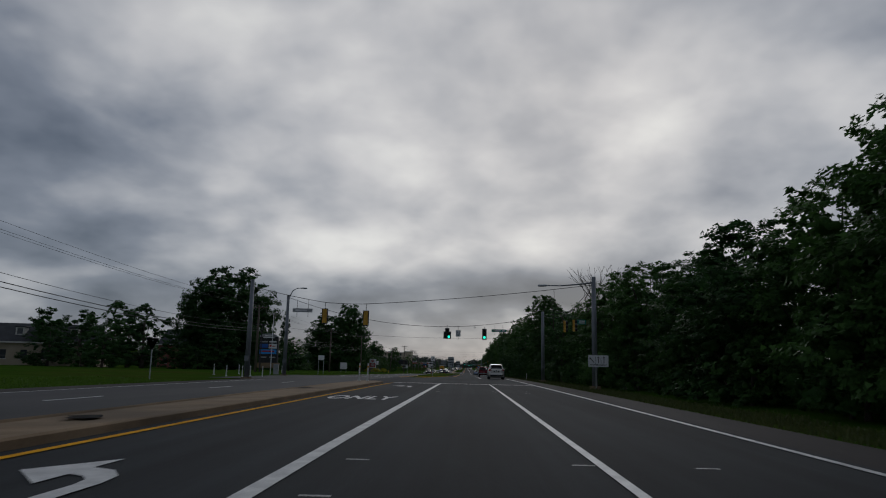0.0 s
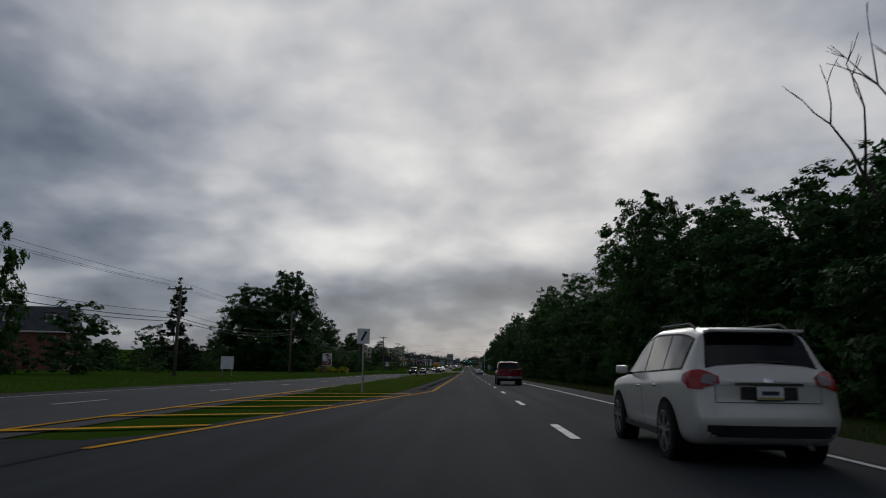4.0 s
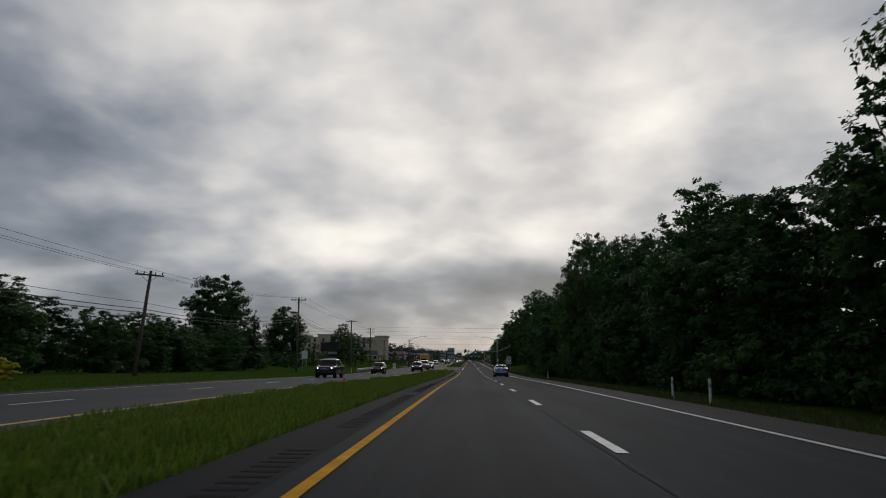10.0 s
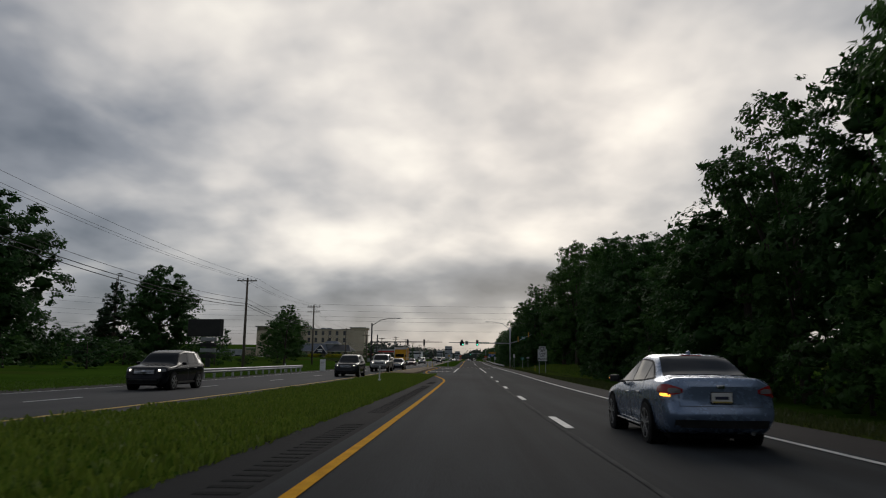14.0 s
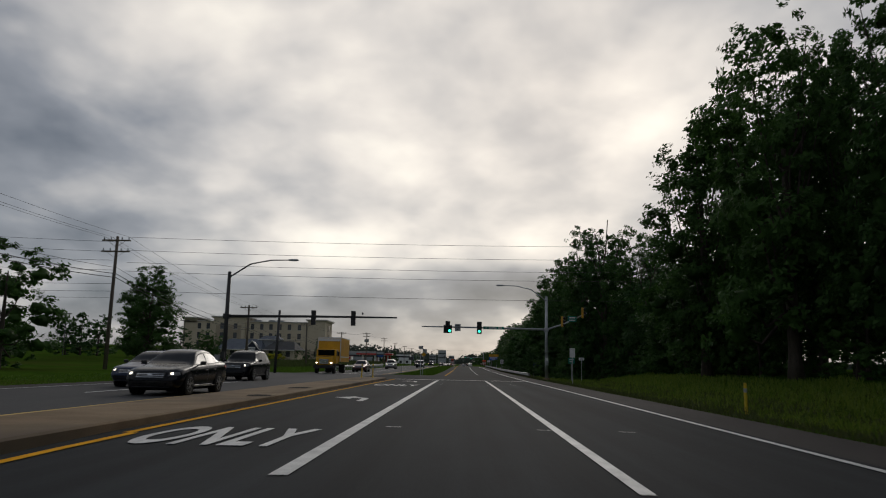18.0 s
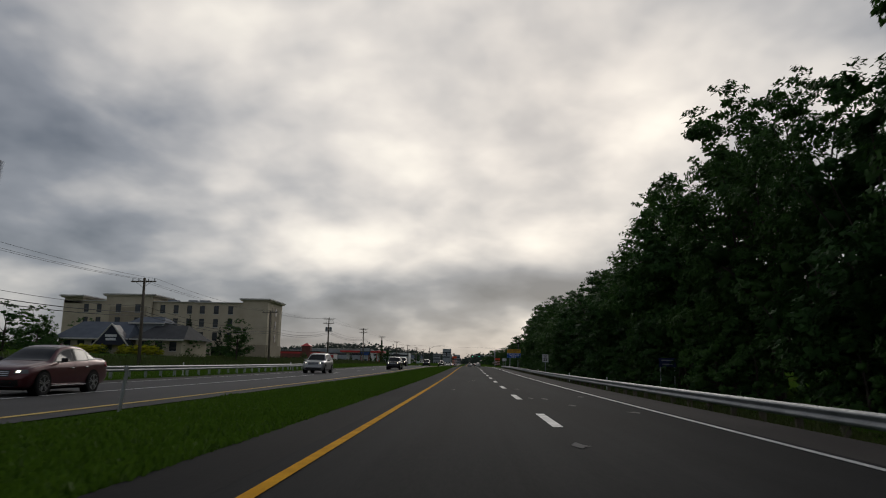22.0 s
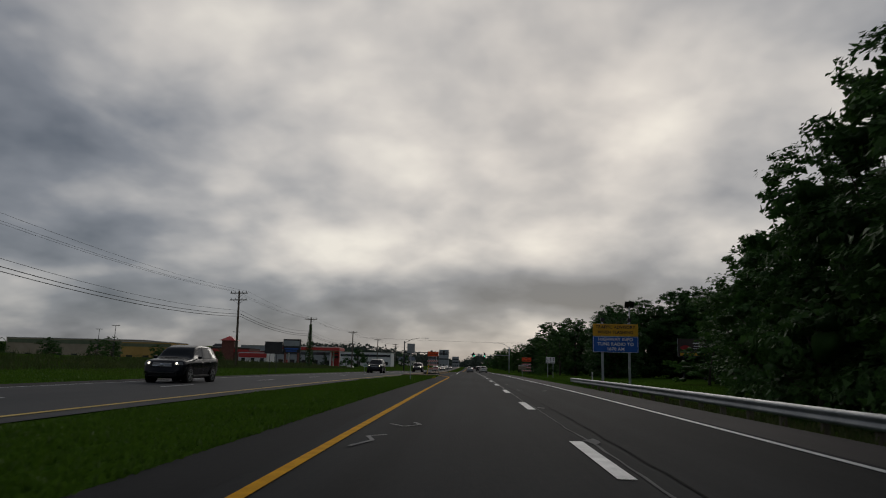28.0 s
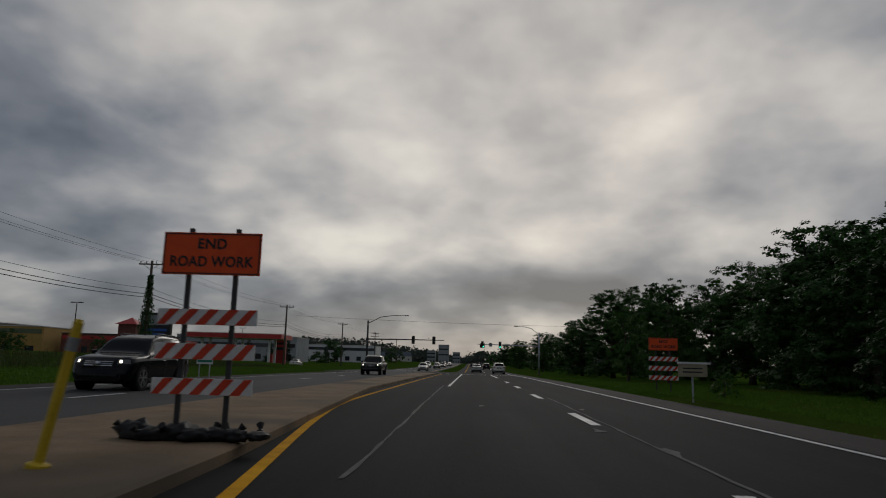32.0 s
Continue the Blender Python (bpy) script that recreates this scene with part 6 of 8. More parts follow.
SHAPES = {
    "suv": dict(L=4.75, r=0.365, wheels=(0.92, 3.74), st=[(0.0, .40, .70, .74, .70, .56), (.08, .28, .84, .89, .84, .70), (.30, .24, .95, 1.0, .925, .80), (.75, .24, 1.0, 1.06, .945, .83), (1.18, .24, 1.03, 1.10, .95, .84), (2.0, .24, 1.05, 1.62, .95, .69), (2.75, .24, 1.07, 1.73, .95, .70), (3.7, .24, 1.10, 1.71, .945, .69), (4.26, .25, 1.12, 1.62, .925, .65), (4.58, .28, 1.13, 1.19, .885, .74), (4.68, .32, 1.05, 1.10, .86, .72), (4.75, .38, .98, 1.02, .82, .68)], screen=(4, 5), back=(8, 9), doors=((1.42, 2.50), (2.56, 3.45), (3.50, 4.20)), tail=(0.93, 1.14), lamp=(0.78, 0.92), bump=(0.56, 0.16), face=(0.78, 1.02)),
    "sedan": dict(L=4.62, r=0.33, wheels=(0.92, 3.59), st=[(0, .36, .54, .57, .62, .5), (.07, .24, .66, .71, .79, .65), (.30, .2, .75, .81, .865, .74), (.8, .19, .83, .89, .885, .77), (1.25, .19, .89, .955, .89, .79), (2.15, .19, .92, 1.385, .893, .60), (2.7, .19, .94, 1.455, .893, .62), (3.2, .19, .96, 1.425, .888, .61), (4.02, .21, 1.01, 1.095, .868, .74), (4.44, .24, 1.01, 1.085, .845, .74), (4.55, .28, .96, 1.05, .825, .72), (4.62, .34, .88, .95, .79, .68)], screen=(4, 5), back=(7, 8), doors=((1.50, 2.48), (2.54, 3.30), (3.34, 3.78)), tail=(0.80, 0.965), lamp=(0.60, 0.72), bump=(0.52, 0.13), face=(0.66, 0.93)),
    "pickup": dict(L=5.3, r=0.385, wheels=(0.95, 4.25), st=[(0, .48, .84, .88, .78, .64), (.08, .42, .96, 1.0, .88, .75), (.35, .38, 1.02, 1.07, .915, .8), (.8, .36, 1.06, 1.12, .92, .82), (1.32, .36, 1.08, 1.16, .925, .83), (1.98, .36, 1.10, 1.66, .925, .73), (2.6, .36, 1.12, 1.76, .925, .755), (3.25, .36, 1.12, 1.755, .925, .76), (3.50, .36, 1.12, 1.70, .925, .765), (3.66, .36, 1.12, 1.19, .925, .88), (4.5, .36, 1.12, 1.17, .925, .89), (5.2, .40, 1.12, 1.17, .92, .89), (5.27, .46, 1.12, 1.17, .915, .88), (5.30, .56, 1.10, 1.15, .90, .87)], screen=(4, 5), back=(8, 9), doors=((1.52, 2.45), (2.52, 3.32)), tail=(0.78, 1.08), lamp=(0.82, 0.98), bump=(0.2, 0.01), face=(0.70, 1.05)),
}


def smooth_track(xs, ys):
    """A cubic through the stations that never overshoots."""
    n = len(xs)
    d = [(ys[i + 1] - ys[i]) / (xs[i + 1] - xs[i]) for i in range(n - 1)]
    m = [d[0]] + [0 if d[i - 1] * d[i] <= 0 else 2 * d[i - 1] * d[i] / (d[i - 1] + d[i]) for i in range(1, n - 1)] + [d[-1]]

    def f(x):
        x = min(max(x, xs[0]), xs[-1])
        i = max(k for k in range(n - 1) if xs[k] <= x + 1e-9)
        h = xs[i + 1] - xs[i]
        t = (x - xs[i]) / h
        return ys[i] * (1 + 2 * t) * (1 - t) ** 2 + h * m[i] * t * (1 - t) ** 2 + ys[i + 1] * t * t * (3 - 2 * t) + h * m[i + 1] * t * t * (t - 1)
    return f


def body_ring(q):
    """Cross-section of a car body with small fillets at its corners."""
    zs, zb, zt, wb, wt = q
    half = [(0, zs), (wb * .84, zs), (wb * .955, zs + .10), (wb, zs * .42 + zb * .58), (wb * .988, zb - .12), (wb * .945, zb), (wt, zt - .05), (wt * .86, zt), (0, zt + .012)]
    radii = (0, .06, .12, .3, .03, .05, .06, .12, 0)
    pts = [half[0]]
    for k in range(1, len(half) - 1):
        a, b, c = (np.array(half[j]) for j in (k - 1, k, k + 1))
        la, lc = np.linalg.norm(a - b), np.linalg.norm(c - b)
        pa = b + (a - b) / la * min(radii[k], la * .45)
        pc = b + (c - b) / lc * min(radii[k], lc * .45)
        for t in (0, .33, .67, 1):
            pts.append(tuple(pa * (1 - t) ** 2 + 2 * b * t * (1 - t) + pc * t * t))
    pts.append(half[-1])
    return pts + [(-x, z) for x, z in pts[-2:0:-1]]


def car(kind, colour, label, x, y, oncoming=False, lamps=False, tail_on=False, amber=False, scale=1.0, name=None, roof_rails=False, spokes=10):
    sh = SHAPES[kind]
    L, r, st = sh["L"], sh["r"], sh["st"]
    nm = name or {"suv": "sport_utility_vehicle", "sedan": "sedan_car", "pickup": "pickup_truck"}[kind]
    ob = thing(nm, label, "truck" if kind == "pickup" else "car", at(x, y, 180 if oncoming else 0) @ Matrix.Scale(scale, 4))
    tracks = [smooth_track([q[0] for q in st], [q[k] for q in st]) for k in range(1, 6)]

    def Y(s):
        return L / 2 - s

    def sec(s):
        return [f(s) for f in tracks]
    stations = sorted(set([round(q[0], 3) for q in st] + [round(i * 0.1, 3) for i in range(int(L / 0.1))] + [.02, .04, .16, .22, L - .015, L - .03, L - .05, L - .09, L - .14, L - .2]))
    vs, fs = [], []
    bz, bd = sh["bump"]

    def shift(s, px, pz):
        k = min(max((s - L + .45) / .35, 0), 1)
        k0 = min(max((.5 - s) / .35, 0), 1)
        bulge = .07 * math.exp(-((pz - bz) / max(bd, .05)) ** 2) * (1 if bd > .05 else 0)
        nose = .05 * math.exp(-((pz - .45) / .14) ** 2)
        # both ends bow towards the corners
        return Y(s) - k * (bulge - .10 * px * px) + k0 * (nose - .16 * px * px)
    rings = [(stations[0], f) for f in (0.0, .35, .7)] + [(s, 1.0) for s in stations] + [(stations[-1], f) for f in (.7, .35, 0.0)]
    for s, f in rings:
        vs += [(px * f, shift(s, px * f, pz), pz) for px, pz in body_ring(sec(s))]
    m = len(vs) // len(rings)
    for i in range(len(rings) - 1):
        for k in range(m):
            a, b = i * m + k, i * m + (k + 1) % m
            fs.append((a, b, b + m, a + m))
    me = bpy.data.meshes.new("body")
    me.from_pydata(vs, [], fs)
    me.materials.append(colour)
    bm = bmesh.new()
    bm.from_mesh(me)
    bmesh.ops.remove_doubles(bm, verts=bm.verts, dist=0.0002)
    bmesh.ops.recalc_face_normals(bm, faces=bm.faces)
    skin = BVHTree.FromBMesh(bm)
    bm.to_mesh(me)
    bm.free()
    me.shade_smooth()
    body = new("body", me)
    body.parent = ob

    def laid(name, cols, rows, ray, mat, label="", off=0.006):
        """A thin panel that follows the skin; ray(i, j) gives a start and a direction."""
        v2, f2 = [], []
        for i in range(cols + 1):
            for j in range(rows + 1):
                o, d = ray(i / cols, j / rows)
                d = Vector(d).normalized()
                hit, nor, _, _ = skin.ray_cast(Vector(o), d)
                if hit is None:
                    hit, nor, _, _ = skin.find_nearest(Vector(o) + d * 3)
                nor = nor if nor.dot(d) < 0 else -nor
                v2.append(tuple(hit + nor * off))
        for i in range(cols):
            for j in range(rows):
                a = i * (rows + 1) + j
                f2.append((a, a + 1, a + rows + 2, a + rows + 1))
        return mesh_ob(name, v2, f2, mat, ob, label, True)

    def rear(x0, x1, z0, z1, end=-1):
        return lambda u, v: ((x0 + (x1 - x0) * u, end * (L / 2 + 2), z0 + (z1 - z0) * v), (0, -end, 0))

    def wrapped(side, end, a0, a1, z0, z1, taper=0.0):
        """Rays swept round a corner of the body, from the end face (0) to the flank (90)."""
        def ray(u, v):
            a = radians(a0 + (a1 - a0) * u)
            d = (-side * math.sin(a), -end * math.cos(a), 0)
            zc = (z0 + z1) / 2
            h = (z1 - z0) / 2 * (1 - taper * (u if end > 0 else 2.4 * abs(u - 0.5) ** 1.6 * 2))
            c = (side * 0.52, end * (L / 2 - 0.42), zc + h * (2 * v - 1) + taper * 0.05 * u)
            return (c[0] - d[0] * 3, c[1] - d[1] * 3, c[2]), d
        return ray

    def flank(side, s0, s1, zf):
        def ray(u, v):
            s = s0 + (s1 - s0) * u
            z0, z1 = zf(s)
            return (side * 3, Y(s), z0 + (z1 - z0) * v), (-side, 0, 0)
        return ray

    def pane_z(s, lo, hi):
        zs, zb, zt, wb, wt = sec(s)
        return zb + lo, max(zb + lo + 0.01, zt - hi)
    d0, d1 = sh["doors"][0][0], sh["doors"][-1][1]
    for side in (-1, 1):
        laid("window_surround", 22, 3, flank(side, d0 - 0.10, d1 + 0.05, lambda s: pane_z(s, 0.035, 0.085)), TRIM_BLACK, "black window surround", 0.004)
        for s0, s1 in sh["doors"]:
            laid("side_window", 10, 3, flank(side, s0, s1, lambda s: pane_z(s, 0.055, 0.115)), GLASS_SIDE, "tinted side window", 0.009)
        for s0, s1 in sh["doors"][:2]:
            for sd in (s0 - 0.05, s1 + 0.03):
                laid("door_seam", 1, 8, flank(side, sd, sd + 0.008, lambda s: (sec(s)[0] + 0.13, sec(s)[1] + 0.02)), TRIM_BLACK, "", 0.003)
            qd = sec(s1 - 0.16)
            part("door_handle", bm_box((side * (qd[3] * 0.992 + 0.012), Y(s1 - 0.16), qd[1] - 0.15), (0.035, 0.17, 0.032), 0.01), CHROME if kind != "pickup" else TRIM_BLACK, ob)

    def over(ia, ib, lo, hi, end, wide):
        a, b = st[ia], st[ib]

        def ray(u, v):
            s = a[0] + (b[0] - a[0]) * (lo + (hi - lo) * v)
            w = sec(s)[4] * wide
            return (w * (2 * u - 1), Y(s), 4), (0, 0, -1)
        return ray
    laid("windscreen", 10, 8, over(*sh["screen"], 0.06, 0.97, 1, 0.88), GLASS_DARK, "dark glass", 0.008)
    laid("rear_window", 10, 8, over(*sh["back"], 0.06, 0.90, -1, 0.90), GLASS_DARK, "dark glass", 0.008)
    # wheels
    for s in sh["wheels"]:
        w = sec(s)[3]
        for side in (-1, 1):
            part("wheel_arch", bm_tube([(side * (w - 0.25), Y(s), r + 0.01), (side * (w + 0.004), Y(s), r + 0.01)], r + 0.055, 28), WELL_BLACK, ob)
            wh = new("wheel")
            wh.parent = ob
            wh.matrix_local = pose(side * (w + 0.01), Y(s), r)
            part("tyre", bm_tube([(-side * 0.2, 0, 0), (-side * 0.19, 0, 0), (-side * 0.02, 0, 0), (side * 0.006, 0, 0), (side * 0.010, 0, 0)], [r * 0.93, r, r, r * 0.95, r * 0.72], 28), TYRE, wh)
            bm = bmesh.new()
            tube(bm, [(side * 0.004, 0, 0), (side * 0.018, 0, 0)], r * 0.15, 12)
            for k in range(spokes):
                a = 2 * math.pi * (k // 2) / (spokes / 2) + (0.17 if k % 2 else -0.17)
                sp = bm_box((side * 0.013, 0, r * 0.40), (0.012, r * 0.075, r * 0.60), 0.0)
                bmesh.ops.rotate(sp, cent=(0, 0, 0), matrix=Matrix.Rotation(a, 3, "X"), verts=sp.verts)
                tmp = bpy.data.meshes.new("spoke")
                sp.to_mesh(tmp)
                sp.free()
                bm.from_mesh(tmp)
                bpy.data.meshes.remove(tmp)
            part("spoke_star", bm, RIM, wh, "alloy spokes")
            bm = bmesh.new()
            n = 28
            for k in range(n):
                a0, a1 = 2 * math.pi * k / n, 2 * math.pi * (k + 1) / n
                bm.faces.new([bm.verts.new((side * 0.015, rr * math.cos(a), rr * math.sin(a))) for rr, a in ((r * 0.68, a0), (r * 0.73, a0), (r * 0.73, a1), (r * 0.68, a1))])
            part("rim", bm, RIM, wh)
    # lamps
    tz0, tz1 = sh["tail"]
    lz0, lz1 = sh["lamp"]
    f0, f1 = sh["face"]
    for side in (-1, 1):
        if kind == "pickup":
            laid("tail_lamp", 6, 6, wrapped(side, -1, 38, 66, tz0 + 0.08, tz1), TAIL_LIT if tail_on else TAIL_RED, "tall red tail lamp", 0.02)
            laid("reversing_lamp", 4, 3, wrapped(side, -1, 38, 60, tz0, tz0 + 0.08), LAMP_CLEAR, "small pale lamp", 0.02)
        else:
            laid("tail_lamp", 14, 5, wrapped(side, -1, 6, 84, tz0, tz1, 0.42), TAIL_LIT if tail_on else TAIL_RED, "red wrap-around tail lamp", 0.014)
            laid("reversing_lamp", 6, 3, wrapped(side, -1, 11, 36, tz0 + 0.045, tz1 - 0.05, 0.15), LAMP_CLEAR, "small pale lamp", 0.018)
            laid("turn_signal", 4, 2, wrapped(side, -1, 32, 60, tz0 - 0.012, tz0 + 0.038, 0.2), AMBER_LIT if amber and side < 0 else TAIL_RED, "lower turn lamp", 0.018)
        laid("headlamp", 10, 4, wrapped(side, 1, 4, 66, lz0, lz1, 0.2), LAMP_HOUSE, "clear headlamp lens", 0.01)
        if lamps:
            laid("headlamp_beam", 4, 3, wrapped(side, 1, 14, 28, lz0 + 0.03, lz1 - 0.03), LAMP_ON, "lit headlamp bulb", 0.02)
        else:
            laid("headlamp_reflector", 4, 3, wrapped(side, 1, 14, 36, lz0 + 0.02, lz1 - 0.02), LAMP_CLEAR, "", 0.02)
        qm = sec(1.62)
        part("door_mirror", bm_box((side * (qm[3] + 0.10), Y(1.70), qm[1] + 0.10), (0.19, 0.10, 0.13), 0.04), TRIM_BLACK if kind != "suv" else colour, ob, "door mirror")
        part("mirror_stalk", bm_box((side * (qm[3] - 0.01), Y(1.70), qm[1] + 0.04), (0.12, 0.06, 0.04), 0.01), TRIM_BLACK, ob)
        part("sill_trim", bm_box((side * (sec(2.3)[3] * 0.975), Y(L * 0.49), sec(2.3)[0] + 0.08), (0.03, sh["wheels"][1] - sh["wheels"][0] - 2 * r - 0.16, 0.03 if kind == "sedan" else 0.09), 0.01), CHROME if kind == "sedan" else TRIM_BLACK, ob)
        if roof_rails:
            part("roof_rail", bm_tube([(side * 0.60, Y(2.3), 1.68), (side * 0.60, Y(2.5), 1.775), (side * 0.59, Y(3.8), 1.755), (side * 0.59, Y(4.0), 1.68)], 0.018, 6), TRIM_BLACK, ob)
        if amber:
            part("mirror_indicator", bm_box((side * (qm[3] + 0.17), Y(1.66), qm[1] + 0.10), (0.05, 0.05, 0.03), 0.01), AMBER_LIT if side < 0 else LAMP_CLEAR, ob)
    zf = st[1][1]
    laid("front_bumper", 12, 3, rear(-0.68, 0.68, zf + 0.05, zf + 0.20, 1), TRIM_BLACK, "dark lower intake", 0.006)
    laid("grille", 10, 4, rear(-0.44, 0.44, lz0 - 0.07, lz1 - 0.01, 1), TRIM_BLACK, "dark grille", 0.008)
    for k in range(3):
        z = lz0 - 0.05 + k * (lz1 - lz0 + 0.02) / 3
        laid("grille_bar", 10, 1, rear(-0.42, 0.42, z, z + 0.016, 1), CHROME, "", 0.02)
    if kind == "pickup":
        part("rear_bumper", bm_box((0, Y(L + 0.06), 0.58), (1.84, 0.2, 0.17), 0.04), STEEL_DULL, ob, "dull chrome step bumper")
        part("bumper_step", bm_box((0, Y(L + 0.07), 0.67), (1.3, 0.17, 0.02), 0.006), TRIM_BLACK, ob)
        part("bed_liner", bm_box((0, Y(4.46), 1.19), (1.46, 1.4, 0.02), 0.005), WELL_BLACK, ob)
        for sx in (-0.77, 0.77):
            laid("tailgate_seam", 1, 6, rear(sx, sx + 0.01, 0.68, 1.12), TRIM_BLACK, "", 0.004)
        part("tailgate_cap", bm_box((0, Y(L - 0.03), 1.175), (1.6, 0.08, 0.03), 0.01), TRIM_BLACK, ob)
        laid("tailgate_handle", 4, 2, rear(-0.20, 0.20, 0.99, 1.10), TRIM_BLACK, "black handle panel", 0.012)
        laid("badge", 2, 2, rear(-0.05, 0.05, 1.03, 1.08), CHROME, "", 0.018)
        laid("badge", 2, 1, rear(-0.72, -0.42, 0.76, 0.775), CHROME, "", 0.008)
        laid("badge", 2, 1, rear(0.45, 0.68, 0.76, 0.785), CHROME, "", 0.008)
        for sx in (-0.88, 0.88):
            part("bed_rail", bm_box((sx, Y(4.45), 1.18), (0.09, 1.56, 0.03), 0.01), TRIM_BLACK, ob)
        part("tow_hitch", bm_box((0, Y(L + 0.05), 0.44), (0.12, 0.2, 0.1), 0.01), TRIM_BLACK, ob)
        part("rear_axle", bm_tube([(-0.75, Y(4.25), 0.36), (0.75, Y(4.25), 0.36)], 0.06, 8), WELL_BLACK, ob)
        pz, py = 0.60, Y(L + 0.165)
    else:
        laid("lower_valance", 14, 3, rear(-0.70, 0.70, st[-1][1] - 0.0, st[-1][1] + 0.12), TRIM_BLACK, "black lower bumper", 0.006)
        laid("trunk_seam", 12, 1, rear(-0.62, 0.62, f0 - 0.008, f0), TRIM_BLACK, "", 0.004)
        for sx in (-0.62, 0.61):
            laid("trunk_seam", 1, 4, rear(sx, sx + 0.008, f0, f1), TRIM_BLACK, "", 0.004)
        if kind == "suv":
            laid("trunk_trim", 10, 1, rear(-0.40, 0.40, f1 - 0.045, f1 - 0.015), CHROME, "", 0.016)
        laid("plate_recess", 6, 3, rear(-0.33, 0.33, f0 + 0.03, f1 - 0.06), colour if kind == "sedan" else TRIM_BLACK, "", 0.010)
        laid("badge", 4, 2, rear(-0.06, 0.06, f1 - 0.005, f1 + 0.04), CHROME, "small oval badge", 0.008)
        pz = (f0 + f1) / 2 - 0.01
        hit = skin.ray_cast(Vector((0, -L / 2 - 2, pz)), Vector((0, 1, 0)))[0]
        py = hit.y - 0.02
        part("high_brake_lamp", bm_box((0, Y(st[sh["back"][0]][0] + 0.05), sec(st[sh["back"][0]][0])[2] - 0.0), (0.36, 0.05, 0.03), 0.01), TAIL_RED, ob)
        if kind == "sedan":
            part("antenna_fin", bm_box((0, Y(3.1), 1.475), (0.035, 0.17, 0.075), 0.015), colour, ob)
        else:
            part("rear_spoiler", bm_box((0, Y(4.36), 1.635), (1.14, 0.26, 0.035), 0.012), colour, ob)
            laid("rear_wiper", 6, 1, rear(-0.12, 0.30, 1.235, 1.255), TRIM_BLACK, "", 0.025)
            laid("bumper_guard", 12, 2, rear(-0.74, 0.74, 0.44, 0.52), TRIM_BLACK, "", 0.01)
    pl = part("number_plate", bm_box((0, py - 0.012, pz), (0.31, 0.014, 0.155), 0.006), PLATE, ob)
    part("bar", bm_box((0, py - 0.021, pz), (0.20, 0.005, 0.045)), PLATE_INK, pl)
    part("bar", bm_box((0, py - 0.021, pz - 0.06), (0.29, 0.004, 0.022)), PLATE_YELLOW, pl)
    part("plate_frame", bm_box((0, py - 0.008, pz), (0.335, 0.014, 0.18), 0.006), TRIM_BLACK, pl)
    if oncoming:
        laid("nose_badge", 4, 2, rear(-0.07, 0.07, (lz0 + lz1) / 2 - 0.07, (lz0 + lz1) / 2, 1), CHROME, "chrome badge", 0.026)
        laid("chin_trim", 10, 1, rear(-0.6, 0.6, zf + 0.02, zf + 0.045, 1), CHROME, "", 0.012)
    part("exhaust", bm_tube([(0.45, Y(L - 0.25), 0.28), (0.45, Y(L + 0.01), 0.27)], 0.035, 8), CHROME, ob)
    part("floor_pan", bm_box((0, 0, st[4][1] + 0.02), (1.4, L - 0.7, 0.12), 0.02), WELL_BLACK, ob)
    return ob


P_WHITE = paint("pearl_white_paint", (0.62, 0.60, 0.55), 0.15)
P_RED = paint("dark_red_paint", (0.21, 0.010, 0.020), 0.3, 0.24)
P_SILVER = paint("silver_blue_paint", (0.18, 0.245, 0.36), 0.5, 0.26)
P_SILVER2 = paint("silver_paint", (0.34, 0.34, 0.34), 0.55)
P_BLACK = paint("black_paint", (0.005, 0.006, 0.009), 0.0, 0.18)
P_GREY = paint("dark_grey_paint", (0.014, 0.016, 0.020), 0.0, 0.2)
P_BLUE = paint("deep_blue_paint", (0.018, 0.03, 0.075), 0.4)
P_MAROON = paint("maroon_paint", (0.09, 0.012, 0.016), 0.3)
P_YELLOW = varied("yellow_truck_paint", (0.58, 0.30, 0.012), (0.70, 0.38, 0.02), 1.0, 0.4, 0, 0.02, 8)
P_TRUCK = varied("white_truck_paint", (0.60, 0.61, 0.63), (0.72, 0.72, 0.73), 1.0, 0.4, 0, 0.02, 8)

car("suv", P_WHITE, "pearl white crossover with dark rear window driving ahead", 3.6, 83.5, scale=1.0, roof_rails=True)
car("pickup", P_RED, "dark red crew-cab pickup truck with chrome bumper", 3.27, 128.75)
car("sedan", P_SILVER, "silver-blue four-door sedan with lit turn signal", 3.55, 267.7, amber=True, scale=0.955)
car("pickup", P_GREY, "dark grey pickup truck with headlights on", -13.3, 250, True, True)
car("suv", P_BLACK, "black crossover with headlights on", -13.2, 285.5, True, True, scale=0.95)
car("suv", P_GREY, "dark grey crossover with amber front lamps", -9.6, 312, True, True)
car("pickup", P_SILVER2, "silver crew-cab pickup truck with headlights on", -9.7, 333.8, True, True, scale=1.08)
car("sedan", P_BLACK, "black sedan with round headlights on", -9.4, 349, True, True)
car("sedan", P_BLUE, "blue sedan following a black one", -12.9, 355, True, True)
car("suv", P_BLACK, "black crossover with white running lights", -12.9, 367.5, True, True)
car("sedan", P_MAROON, "maroon sedan driving towards the crossing", -12.9, 416, True, True)
car("suv", P_SILVER2, "silver wagon with roof rails and lit indicator", -13.3, 457.5, True, True, roof_rails=True)
car("suv", P_GREY, "dark crossover with bright headlights", -9.6, 487, True, True, scale=0.95)
car("suv", P_BLACK, "black crossover with chrome grille and headlights", -13.4, 537, True, True)
car("suv", P_BLACK, "large black SUV with slim white running lights", -12.2, 598, True, True, scale=1.05, roof_rails=True)
